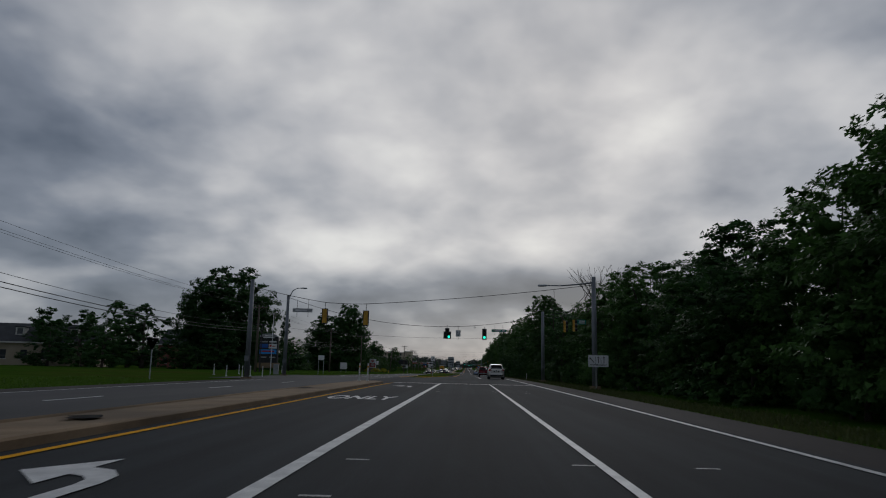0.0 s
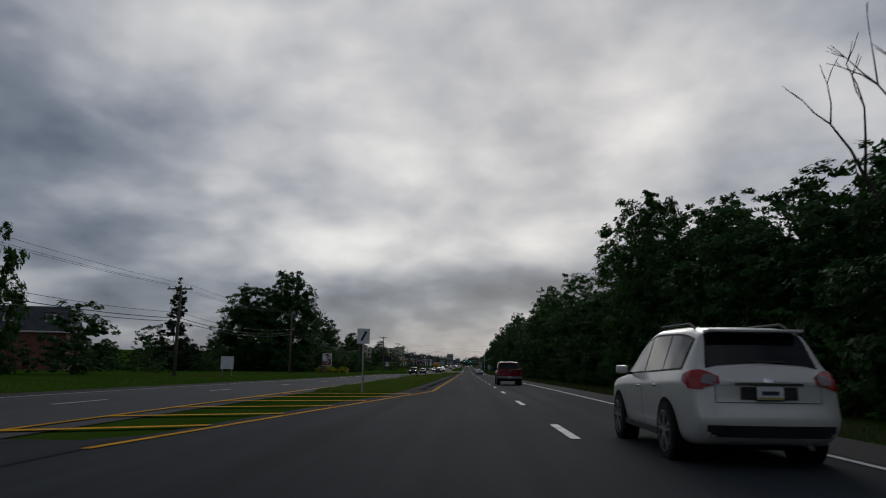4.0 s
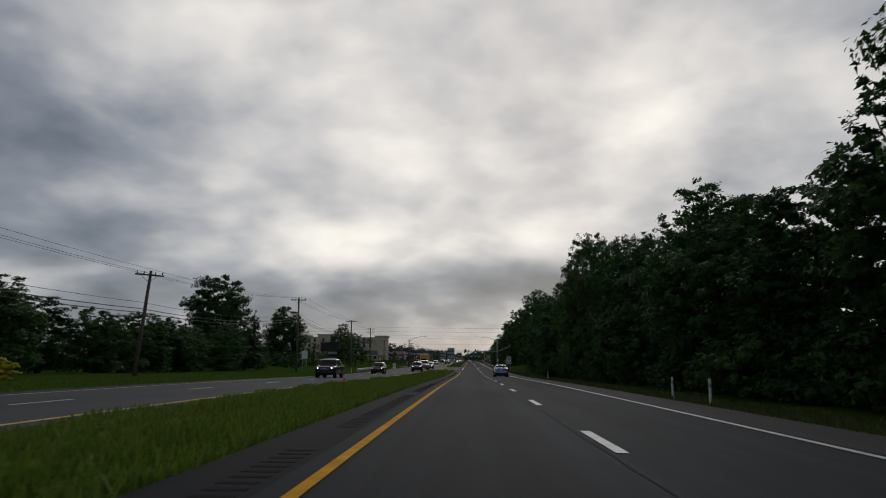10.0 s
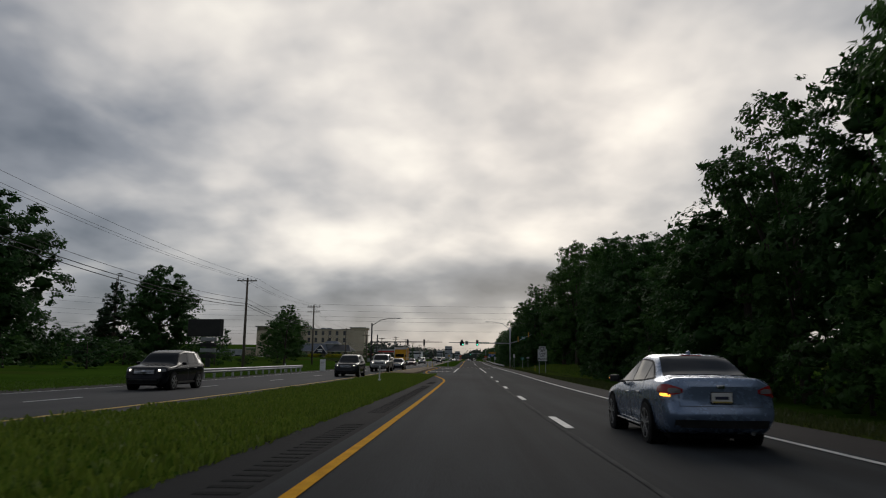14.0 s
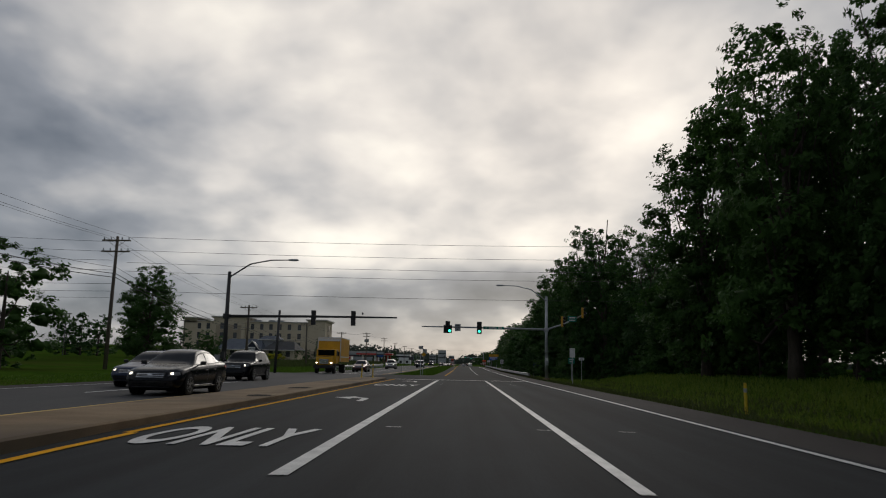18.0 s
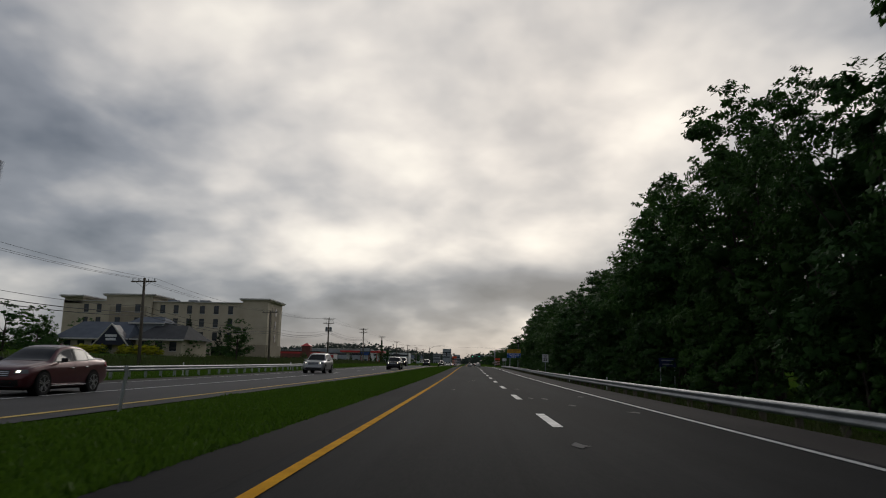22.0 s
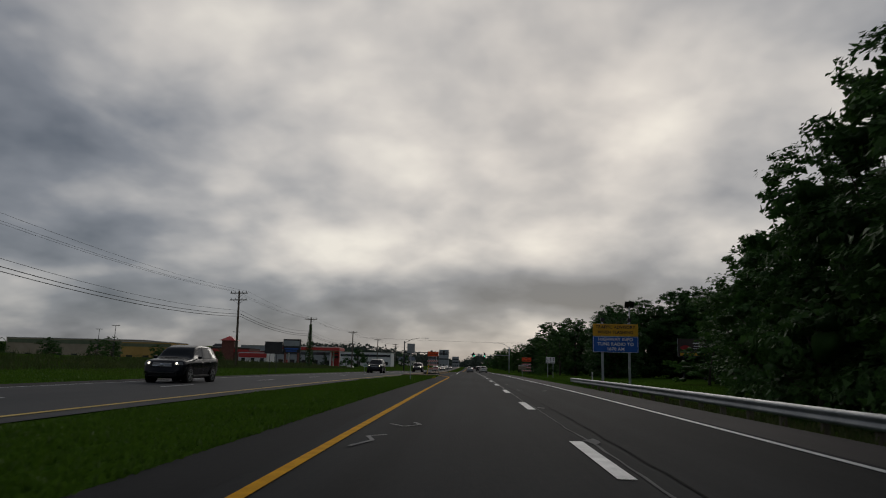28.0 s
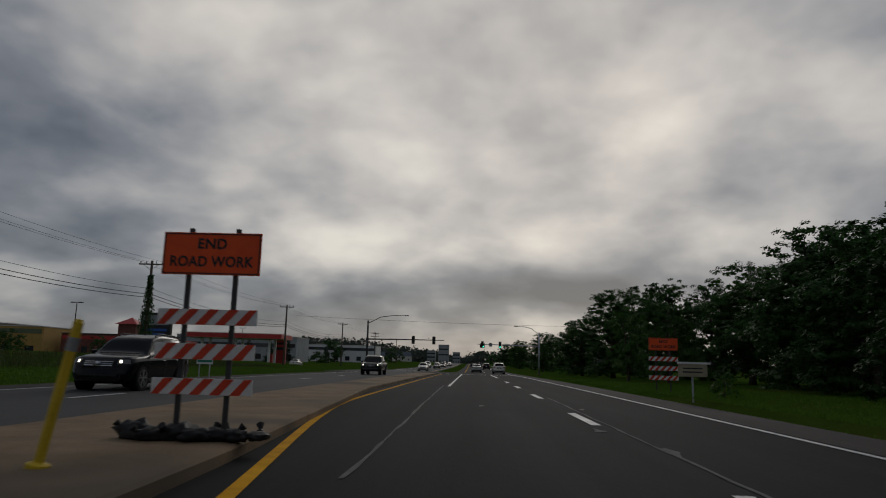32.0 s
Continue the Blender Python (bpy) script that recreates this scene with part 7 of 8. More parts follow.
car("pickup", P_GREY, "dark pickup with headlights approaching the crossing", -9.7, 640, True, True)
car("sedan", P_WHITE, "white car waiting at the far crossing", -9.4, 704, True, True)
car("sedan", P_SILVER2, "silver sedan far ahead in the lane", 0.35, 700)
car("suv", P_WHITE, "white crossover far ahead in the outer lane", 3.7, 686, roof_rails=True)
car("suv", P_BLACK, "dark vehicle far ahead beyond the crossing", 3.6, 770)
for x, y in ((-9.5, 760), (-13, 775), (-9.6, 800), (-13, 830), (-9.4, 860), (-13, 900), (0, 850), (3.5, 900)):
    car("suv" if int(y) % 2 else "sedan", (P_GREY, P_SILVER2, P_BLACK, P_WHITE)[int(y) % 4], "distant car on the highway", x, y, x < -5, x < -5)


def box_truck(x, y):
    ob = thing("box_truck", "yellow box truck with white-topped cargo body and headlights on", "truck", at(x, y, 180))
    part("cargo_box", bm_box((0, -1.2, 2.45), (2.45, 5.6, 2.5), 0.04), P_YELLOW, ob, "yellow cargo body")
    part("box_cap", bm_box((0, -1.2, 3.72), (2.47, 5.62, 0.08), 0.02), P_TRUCK, ob)
    part("front_header", bm_box((0, 1.62, 3.5), (2.3, 0.03, 0.3), 0.01), P_TRUCK, ob, "white header band")
    part("hood_trim", bm_box((0, 3.9, 1.72), (1.3, 0.3, 0.03), 0.01), TRIM_BLACK, ob)
    for s in (-1.232, 1.232):
        part("white_stripe", bm_box((s, -1.2, 1.72), (0.012, 5.5, 0.12), 0.0), P_TRUCK, ob)
        for k in range(9):
            part("side_rib", bm_box((s, -3.8 + 0.65 * k, 2.45), (0.02, 0.03, 2.3), 0.0), P_YELLOW, ob)
    part("cab", bm_box((0, 2.35, 1.75), (2.1, 1.5, 1.45), 0.16), P_YELLOW, ob, "yellow cab")
    part("hood", bm_box((0, 3.55, 1.28), (1.75, 1.2, 0.85), 0.18), P_YELLOW, ob)
    part("windscreen", bm_box((0, 3.08, 2.1), (1.75, 0.06, 0.62), 0.05, None), GLASS_DARK, ob)
    for s in (-1, 1):
        part("side_window", bm_box((s * 1.045, 2.45, 2.1), (0.03, 0.8, 0.55), 0.01), GLASS_DARK, ob)
        part("headlamp", bm_box((s * 0.74, 4.1, 1.08), (0.2, 0.14, 0.13), 0.04), LAMP_ON, ob)
        part("front_corner_post", bm_box((s * 1.2, 1.62, 2.45), (0.09, 0.03, 2.4), 0.01), P_TRUCK, ob, "white corner post")
        part("mirror", bm_box((s * 1.25, 2.95, 2.0), (0.18, 0.08, 0.45), 0.02), TRIM_BLACK, ob)
        for yy, w2 in ((3.2, 1), (-2.4, 2)):
            wh = new("wheel")
            wh.parent = ob
            wh.matrix_local = pose(s * 1.0, yy, 0.48)
            part("tyre", bm_tube([(-s * 0.28 * w2, 0, 0), (-s * 0.26, 0, 0), (s * 0.02, 0, 0), (s * 0.05, 0, 0)], [0.42, 0.48, 0.48, 0.3], 24), TYRE, wh)
            part("rim", bm_tube([(s * 0.02, 0, 0), (s * 0.06, 0, 0)], [0.28, 0.12], 14), RIM, wh)
    part("grille", bm_box((0, 4.16, 1.2), (0.95, 0.04, 0.5), 0.02), CHROME, ob)
    part("front_bumper", bm_box((0, 4.2, 0.66), (2.1, 0.18, 0.28), 0.04), TRIM_BLACK, ob)
    part("chassis", bm_box((0, -0.2, 0.85), (0.9, 7.4, 0.25), 0.02), TRIM_BLACK, ob)
    for s in (-0.7, 0, 0.7):
        part("marker_lamp", bm_box((s, 1.6, 3.62), (0.12, 0.04, 0.05), 0.0), LAMP_CLEAR, ob)
    return ob


box_truck(-14.0, 401)


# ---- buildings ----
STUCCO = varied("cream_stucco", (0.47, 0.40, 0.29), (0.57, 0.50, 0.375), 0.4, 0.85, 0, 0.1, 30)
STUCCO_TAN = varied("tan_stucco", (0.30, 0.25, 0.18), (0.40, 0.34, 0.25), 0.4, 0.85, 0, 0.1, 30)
CORNICE = varied("white_cornice", (0.52, 0.50, 0.46), (0.64, 0.62, 0.58), 0.6, 0.7, 0, 0.05, 15)
ROOF_DARK = varied("dark_roof", (0.030, 0.032, 0.036), (0.06, 0.062, 0.066), 0.8, 0.85, 0, 0.2, 20)
ROOF_BLUE = varied("slate_blue_roof", (0.075, 0.09, 0.115), (0.12, 0.14, 0.17), 1.0, 0.8, 0, 0.3, 12)
BRICK_RED = varied("red_brick_wall", (0.13, 0.045, 0.035), (0.22, 0.085, 0.065), 1.5, 0.85, 0, 0.2, 18)
CANOPY_RED = varied("red_canopy", (0.42, 0.03, 0.03), (0.55, 0.05, 0.045), 0.8, 0.45, 0, 0.02, 8)
CLAD_GREY = varied("grey_cladding", (0.24, 0.26, 0.28), (0.36, 0.38, 0.40), 0.5, 0.7, 0, 0.05, 12)
CLAD_GREEN = varied("green_cladding", (0.11, 0.14, 0.085), (0.17, 0.20, 0.12), 0.5, 0.75, 0, 0.05, 12)
CLAD_AMBER = varied("amber_cladding", (0.42, 0.26, 0.07), (0.52, 0.33, 0.10), 0.5, 0.75, 0, 0.05, 12)
PANE = principled("window_pane", (0.03, 0.035, 0.042), 0.08, 0, 0.6)


def wall_with_openings(name, x0, x1, z0, z1, y, holes, mat, parent, depth=0.3, label=""):
    """A wall facing -y with real rectangular openings, cut as a grid of blocks."""
    xs = sorted({x0, x1, *[a for h in holes for a in (h[0], h[1])]})
    zs = sorted({z0, z1, *[a for h in holes for a in (h[2], h[3])]})
    bm = bmesh.new()
    for a, b in zip(xs, xs[1:]):
        run = None
        for c, d in zip(zs, zs[1:]):
            mx, mz = (a + b) / 2, (c + d) / 2
            if any(h[0] < mx < h[1] and h[2] < mz < h[3] for h in holes):
                if run:
                    box(bm, (mx, y + depth / 2, (run[0] + run[1]) / 2), (b - a, depth, run[1] - run[0]))
                run = None
            else:
                run = (run[0], d) if run else (c, d)
        if run:
            box(bm, ((a + b) / 2, y + depth / 2, (run[0] + run[1]) / 2), (b - a, depth, run[1] - run[0]))
    bmesh.ops.remove_doubles(bm, verts=bm.verts, dist=0.0005)
    return part(name, bm, mat, parent, label)


def window_unit(parent, x0, x1, z0, z1, y, mullion=True):
    w = new("window")
    w.parent = parent
    part("pane", bm_box(((x0 + x1) / 2, y + 0.2, (z0 + z1) / 2), (x1 - x0, 0.03, z1 - z0)), PANE, w)
    bm = bmesh.new()
    t = 0.07
    box(bm, ((x0 + x1) / 2, y + 0.16, z0 + t / 2), (x1 - x0, 0.06, t))
    box(bm, ((x0 + x1) / 2, y + 0.16, z1 - t / 2), (x1 - x0, 0.06, t))
    for x in (x0 + t / 2, x1 - t / 2):
        box(bm, (x, y + 0.16, (z0 + z1) / 2), (t, 0.06, z1 - z0 - 2 * t))
    if mullion:
        box(bm, ((x0 + x1) / 2, y + 0.16, z0 + (z1 - z0) * 0.3), (x1 - x0 - 2 * t, 0.05, 0.3))
    part("frame", bm, ROOF_DARK, w)
    part("sill", bm_box(((x0 + x1) / 2, y - 0.04, z0 - 0.06), (x1 - x0 + 0.2, 0.14, 0.1), 0.01), CORNICE, w)


def hotel():
    y = 541.0
    ob = thing("hotel", "four-storey cream stucco hotel with corner towers and cornices", "building", pose(0, y, gz(y) + 0.6))
    zf = (0.9, 3.9, 6.7, 9.5)
    # main front: between and beside the towers
    for name, x0, x1, top, cols, yy in (("main_wall", -67.6, -48.0, 11.9, (-65.5, -62.6, -59.7, -56.9, -53.9, -50.8), 0.6), ("wing_wall", -87.2, -77.6, 11.9, (-82.2, -79.4), 0.6), ("centre_tower_wall", -77.6, -67.6, 13.2, (-74.8, -70.6), 0.0), ("end_tower_wall", -48.0, -42.6, 12.6, (), 0.0)):
        holes = [(c - 0.55, c + 0.55, z, z + 1.75) for c in cols for z in zf]
        wall_with_openings(name, x0, x1, -1.5, top, yy, holes, STUCCO, ob)
        for h in holes:
            window_unit(ob, h[0], h[1], h[2], h[3], yy)
    # road-facing end
    side = new("end_wall")
    side.parent = ob
    side.matrix_local = pose(-42.6, 0.3, 0, 0, 0, 90)
    holes = [(5.0, 5.9, z, z + 1.75) for z in zf[1:]] + [(4.8, 6.1, -1.0, 1.3)]
    wall_with_openings("wall", 0, 10.8, -1.5, 12.6, 0.0, [(5.0, 5.9, z, z + 1.75) for z in zf], STUCCO, side)
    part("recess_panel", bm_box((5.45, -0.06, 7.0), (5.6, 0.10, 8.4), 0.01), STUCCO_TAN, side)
    for z in zf[1:]:
        part("window_pane", bm_box((5.45, -0.13, z + 0.85), (0.9, 0.05, 1.7), 0.01), PANE, side)
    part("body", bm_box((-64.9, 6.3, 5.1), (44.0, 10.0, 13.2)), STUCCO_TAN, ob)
    part("roof", bm_box((-64.9, 6.3, 11.8), (44.4, 10.6, 0.25)), ROOF_DARK, ob)
    for x0, x1, z, d in ((-67.6, -48, 11.95, 0.5), (-83.0, -77.6, 11.95, 0.5)):
        part("parapet_cap", bm_box(((x0 + x1) / 2, 0.75, z), (x1 - x0, 0.9, 0.16), 0.02), CORNICE, ob)
    for x0, x1, z, y1 in ((-77.9, -67.3, 13.3, 9.6), (-48.3, -42.3, 12.7, 11.3), (-87.4, -82.8, 12.9, 10.6)):
        part("tower_body", bm_box(((x0 + x1) / 2, y1 / 2 + 0.3, z - 0.8), (x1 - x0 - 0.7, y1 - 0.6, 1.5)), STUCCO, ob)
        part("cornice", bm_box(((x0 + x1) / 2, y1 / 2, z), (x1 - x0 + 0.8, y1 + 0.9, 0.26), 0.05), CORNICE, ob, "white overhanging cornice")
        part("cornice_band", bm_box(((x0 + x1) / 2, y1 / 2, z - 0.25), (x1 - x0 + 0.35, y1 + 0.4, 0.28), 0.04), STUCCO, ob)
        part("tower_roof", bm_box(((x0 + x1) / 2, y1 / 2, z + 0.15), (x1 - x0 + 0.5, y1 + 0.5, 0.06)), ROOF_DARK, ob)
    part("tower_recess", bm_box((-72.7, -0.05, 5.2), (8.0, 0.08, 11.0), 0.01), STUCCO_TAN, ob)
    for c in (-74.8, -70.6):
        for z in zf:
            part("tower_window", bm_box((c, -0.1, z + 0.87), (1.1, 0.05, 1.75), 0.01), PANE, ob)
    part("base_course", bm_box((-45.3, -0.08, 0.9), (5.5, 0.14, 4.6), 0.01), STUCCO_TAN, ob, "tan masonry base")
    part("base_course", bm_box((-42.5, 5.7, 0.9), (0.16, 10.8, 4.6), 0.01), STUCCO_TAN, ob, "tan masonry base")
    for x in (-65, -60.5, -58):
        part("roof_unit", bm_box((x, 5, 12.3), (2.0, 1.8, 0.8), 0.05), CLAD_GREY, ob, "grey rooftop unit")


def gabled(name, label, x, y, w, d, eave, ridge, wall, roof, turn=0.0, cols=5, rows=1, dormers=0, dz=0.2):
    ob = thing(name, label, "building", at(x, y, turn, dz))
    holes = []
    for r in range(rows):
        for c in range(cols):
            cx = -w / 2 + w * (c + 0.5) / cols
            z0 = 0.9 + r * 2.9
            holes.append((cx - 0.5, cx + 0.5, z0, z0 + 1.4))
    wall_with_openings("front_wall", -w / 2, w / 2, -0.5, eave, -d / 2, holes, wall, ob)
    for h in holes:
        window_unit(ob, *h, -d / 2)
    part("body", bm_box((0, 0.15, eave / 2 - 0.25), (w - 0.02, d - 0.62, eave + 0.49)), wall, ob)
    o = 0.5
    vs = [(-w / 2 - o, -d / 2 - o, eave - 0.15), (w / 2 + o, -d / 2 - o, eave - 0.15), (w / 2 + o, d / 2 + o, eave - 0.15), (-w / 2 - o, d / 2 + o, eave - 0.15), (-w / 2 + d * 0.12, 0, ridge), (w / 2 - d * 0.12, 0, ridge)]
    fs = [(0, 1, 5, 4), (2, 3, 4, 5), (1, 2, 5), (3, 0, 4), (3, 2, 1, 0)]
    mesh_ob("roof", vs, fs, roof, ob)
    part("fascia", bm_box((0, -d / 2 - o, eave - 0.2), (w + 2 * o, 0.06, 0.22), 0.0), CORNICE, ob)
    for k in range(dormers):
        cx = -w / 2 + w * (k + 0.5) / dormers
        zc = eave + (ridge - eave) * 0.42
        yc = -d / 2 - o + (d / 2 + o) * 0.42
        dm = new("dormer")
        dm.parent = ob
        part("dormer_wall", bm_box((cx, yc + 0.5, zc + 0.3), (1.3, 1.6, 1.3)), CORNICE, dm)
        part("pane", bm_box((cx, yc - 0.32, zc + 0.35), (0.8, 0.05, 0.9)), PANE, dm)
        part("dormer_roof", bm_box((cx, yc + 0.5, zc + 1.05), (1.7, 1.9, 0.22), 0.08), roof, dm)
    return ob


def flat_block(name, label, x, y, w, d, h, wall, turn=0.0, bands=(), cols=0, cap=CORNICE, dz=0.3, tower=None):
    ob = thing(name, label, "building", at(x, y, turn, dz))
    holes = [(-w / 2 + w * (c + 0.3) / cols, -w / 2 + w * (c + 0.7) / cols, 0.6, 2.4) for c in range(cols)]
    wall_with_openings("front_wall", -w / 2, w / 2, -0.8, h, -d / 2, holes, wall, ob)
    for q in holes:
        window_unit(ob, *q, -d / 2, False)
    part("body", bm_box((0, 0.15, h / 2 - 0.4), (w - 0.02, d - 0.62, h + 0.78)), wall, ob)
    part("parapet_cap", bm_box((0, 0, h + 0.06), (w + 0.3, d + 0.3, 0.2), 0.03), cap, ob)
    part("roof", bm_box((0, 0, h + 0.14), (w - 0.4, d - 0.4, 0.1)), ROOF_DARK, ob)
    for z, hh, mt in bands:
        part("fascia_band", bm_box((0, -d / 2 - 0.06, z), (w * 0.98, 0.1, hh), 0.01), mt, ob)
    if tower:
        tx, tw, th, mt = tower
        part("tower", bm_box((tx, -d / 2 + tw / 2 - 0.3, th / 2), (tw, tw, th)), wall, ob)
        vs = [(tx - tw * 0.65, -d / 2 - 0.3 - tw * 0.15, th), (tx + tw * 0.65, -d / 2 - 0.3 - tw * 0.15, th), (tx + tw * 0.65, -d / 2 - 0.3 + tw * 1.15, th), (tx - tw * 0.65, -d / 2 - 0.3 + tw * 1.15, th), (tx, -d / 2 - 0.3 + tw / 2, th + tw * 0.4)]
        mesh_ob("tower_roof", vs, [(0, 1, 4), (1, 2, 4), (2, 3, 4), (3, 0, 4), (3, 2, 1, 0)], mt, ob)
    return ob


def hip(ob, x0, x1, y0, y1, z0, z1, mat, inset):
    """A hipped roof with an eaves board along its front."""
    ym = (y0 + y1) / 2
    vs = [(x0, y0, z0), (x1, y0, z0), (x1, y1, z0), (x0, y1, z0), (x0 + inset, ym, z1), (x1 - inset, ym, z1)]
    mesh_ob("roof", vs, [(0, 1, 5, 4), (2, 3, 4, 5), (1, 2, 5), (3, 0, 4), (3, 2, 1, 0)], mat, ob)
    part("fascia", bm_box(((x0 + x1) / 2, y0 - 0.02, z0 - 0.08), (x1 - x0, 0.06, 0.2)), CORNICE, ob)


def bank_branch():
    """Two low wings under hipped roofs, a steep gable with a dark sign between them and a small raised roof behind."""
    ob = thing("bank_branch", "low pale building with slate-blue hipped roofs and dark sign gable", "building", at(-49.6, 497, -3, 1.0))
    for x0, x1, z1, mat in ((-9.0, 1.2, 5.0, ROOF_BLUE), (2.6, 9.4, 4.6, ROOF_DARK)):
        holes = [(c - 0.55, c + 0.55, 0.8, 2.1) for c in np.arange(x0 + 1.3, x1 - 0.8, 2.1)]
        wall_with_openings("front_wall", x0, x1, -0.6, 2.5, -4.0, holes, STUCCO, ob)
        for h in holes:
            window_unit(ob, *h, -4.0)
        part("body", bm_box(((x0 + x1) / 2, 0.3, 0.95), (x1 - x0 - 0.02, 7.9, 3.09)), STUCCO, ob)
        hip(ob, x0 - 0.6, x1 + 0.6, -4.7, 4.9, 2.4, z1, mat, 1.6)
    # raised roof behind the gable
    part("clerestory", bm_box((2.2, 1.4, 3.9), (4.6, 3.4, 2.4)), CLAD_GREY, ob)
    hip(ob, -0.6, 5.0, -0.8, 3.6, 4.9, 5.9, ROOF_BLUE, 1.0)
    g = new("sign_gable")
    g.parent = ob
    mesh_ob("gable_wall", [(-2.6, -5.6, 1.5), (2.2, -5.6, 1.5), (-0.2, -5.6, 4.3), (-2.6, -3.5, 1.5), (2.2, -3.5, 1.5), (-0.2, -3.5, 4.3)], [(0, 1, 2), (1, 4, 5, 2), (0, 2, 5, 3), (0, 3, 4, 1), (3, 5, 4)], SIGN_NAVY_AND_SHADED, g)
    for sx in (-1, 1):
        part("rake_board", bm_tube([(-0.2 + sx * 2.75, -5.66, 1.25), (-0.2, -5.66, 4.42)], [0.10, 0.10], 4), CORNICE, g, "pale board along the gable")
        part("porch_post", bm_box((-0.2 + sx * 2.2, -5.4, 0.4), (0.28, 0.28, 2.2), 0.02), CORNICE, g)
    part("bar", bm_box((-0.2, -5.64, 2.75), (1.7, 0.05, 0.34)), SIGN_WHITE, g)
    part("bar", bm_box((-0.2, -5.64, 2.25), (1.5, 0.05, 0.34)), SIGN_WHITE, g)


SIGN_NAVY_AND_SHADED = varied("navy_sign_panel", (0.006, 0.008, 0.022), (0.012, 0.016, 0.04), 1.5, 0.5, 0, 0.03, 8)
hotel()
bank_branch()
gabled("brick_house", "brick house with dark roof and white dormers", -68, 176, 17, 9, 5.6, 9.4, BRICK_RED, ROOF_DARK, 14, 5, 1, 3, 0.4)
gabled("office_building", "low tan office building with dark roof and dormers", -71, 112, 24, 11, 3.6, 6.6, STUCCO_TAN, ROOF_DARK, 12, 8, 1, 3, 0.4)
gabled("office_building", "low pale building behind shrubs with dark roof", -100, 96, 22, 10, 3.2, 6.0, STUCCO, ROOF_DARK, 15, 6, 1, 2, 0.4)
flat_block("store", "long tan and green flat-roofed store", -128, 738, 46, 20, 7.2, STUCCO_TAN, 0, ((6.2, 1.2, CLAD_GREEN),), 9)
flat_block("store", "flat-roofed store with amber end bay", -103, 732, 16, 14, 6.6, CLAD_AMBER, 0, ((5.6, 1.0, CLAD_GREEN),), 3)
flat_block("restaurant", "red brick restaurant with red tower roof", -82, 735, 22, 12, 5.2, BRICK_RED, 0, ((4.4, 0.8, CANOPY_RED),), 6, ROOF_DARK, 0.5, (4.0, 4.0, 7.6, CANOPY_RED))
flat_block("diner", "low diner with white and red striped front", -68, 728, 9, 9, 4.2, P_TRUCK, 0, ((3.2, 1.3, CANOPY_RED),), 3, CANOPY_RED)
flat_block("office_block", "grey glass-fronted office block", -78, 812, 40, 18, 8.0, CLAD_GREY, 0, ((5.2, 1.2, PANE),), 8)
flat_block("showroom", "pale showroom with wide windows", -58, 880, 34, 16, 7.0, P_TRUCK, 0, ((5.4, 1.2, PANE),), 7)
flat_block("store", "distant grey store on rising ground", -120, 930, 60, 20, 8.0, CLAD_GREY, 0, ((6.6, 1.4, SIGN_RED),), 8)
flat_block("store", "distant pale flat-roofed building", -95, 1030, 44, 18, 8.0, STUCCO, 0, (), 6)
flat_block("warehouse", "distant low grey building behind poles", -190, 860, 60, 30, 7.0, CLAD_GREY, 0, (), 6)
flat_block("store", "pale low building behind trees", -95, 345, 24, 12, 4.5, STUCCO, 14, (), 5)
flat_block("store", "pale low building beyond the side road", -118, 410, 26, 12, 4.5, CLAD_GREY, 14, (), 5)


def hill_houses():
    rng = random.Random(31)
    for k, (x, y, w) in enumerate(((-118, 1240, 18), (-150, 1290, 14), (-178, 1330, 22), (-205, 1300, 16), (-232, 1345, 20), (-262, 1320, 15), (-135, 1360, 15), (-88, 1210, 20), (-300, 1350, 24), (-60, 1180, 16))):
        rise = 26 * math.exp(-((y - 1700) / 420) ** 2) * min(1, max(0, (-x - 100) / 200))
        gabled("distant_house", "pale distant house with grey roof on a wooded hill", x, y, w, 9, 4.6, 8.2, (CORNICE, STUCCO, CLAD_GREY)[k % 3], (ROOF_DARK, ROOF_BLUE)[k % 2], rng.uniform(-20, 20), 3, 1, 0, rise + 0.3)
    for x, y, w, h in ((-30, 1330, 11, 19), (-44, 1345, 9, 13), (-17, 1360, 8, 12)):
        flat_block("distant_office_tower", "dark distant office tower at the end of the road", x, y, w, 12, h, CLAD_GREY, 0, ((h * 0.45, 1.5, PANE), (h * 0.75, 1.5, PANE)), 3)


hill_houses()


def filling_station(x, y):
    ob = thing("filling_station", "filling station with long red-edged canopy on white columns", "building", at(x, y, 0, 0.6))
    part("canopy", bm_box((0, 0, 5.2), (20, 9, 0.9), 0.05), CANOPY_RED, ob, "red canopy")
    part("canopy_top", bm_box((0, 0, 5.72), (19.6, 8.6, 0.16), 0.02), CORNICE, ob)
    part("soffit", bm_box((0, 0, 4.72), (19.7, 8.7, 0.06)), P_TRUCK, ob)
    for sx in (-7, 0, 7):
        for sy in (-2.2, 2.2):
            part("column", bm_box((sx, sy, 2.2), (0.45, 0.45, 5.0), 0.02), P_TRUCK, ob)
        part("pump", bm_box((sx, 0, 0.9), (0.6, 1.0, 1.8), 0.04), SIGN_RED, ob)


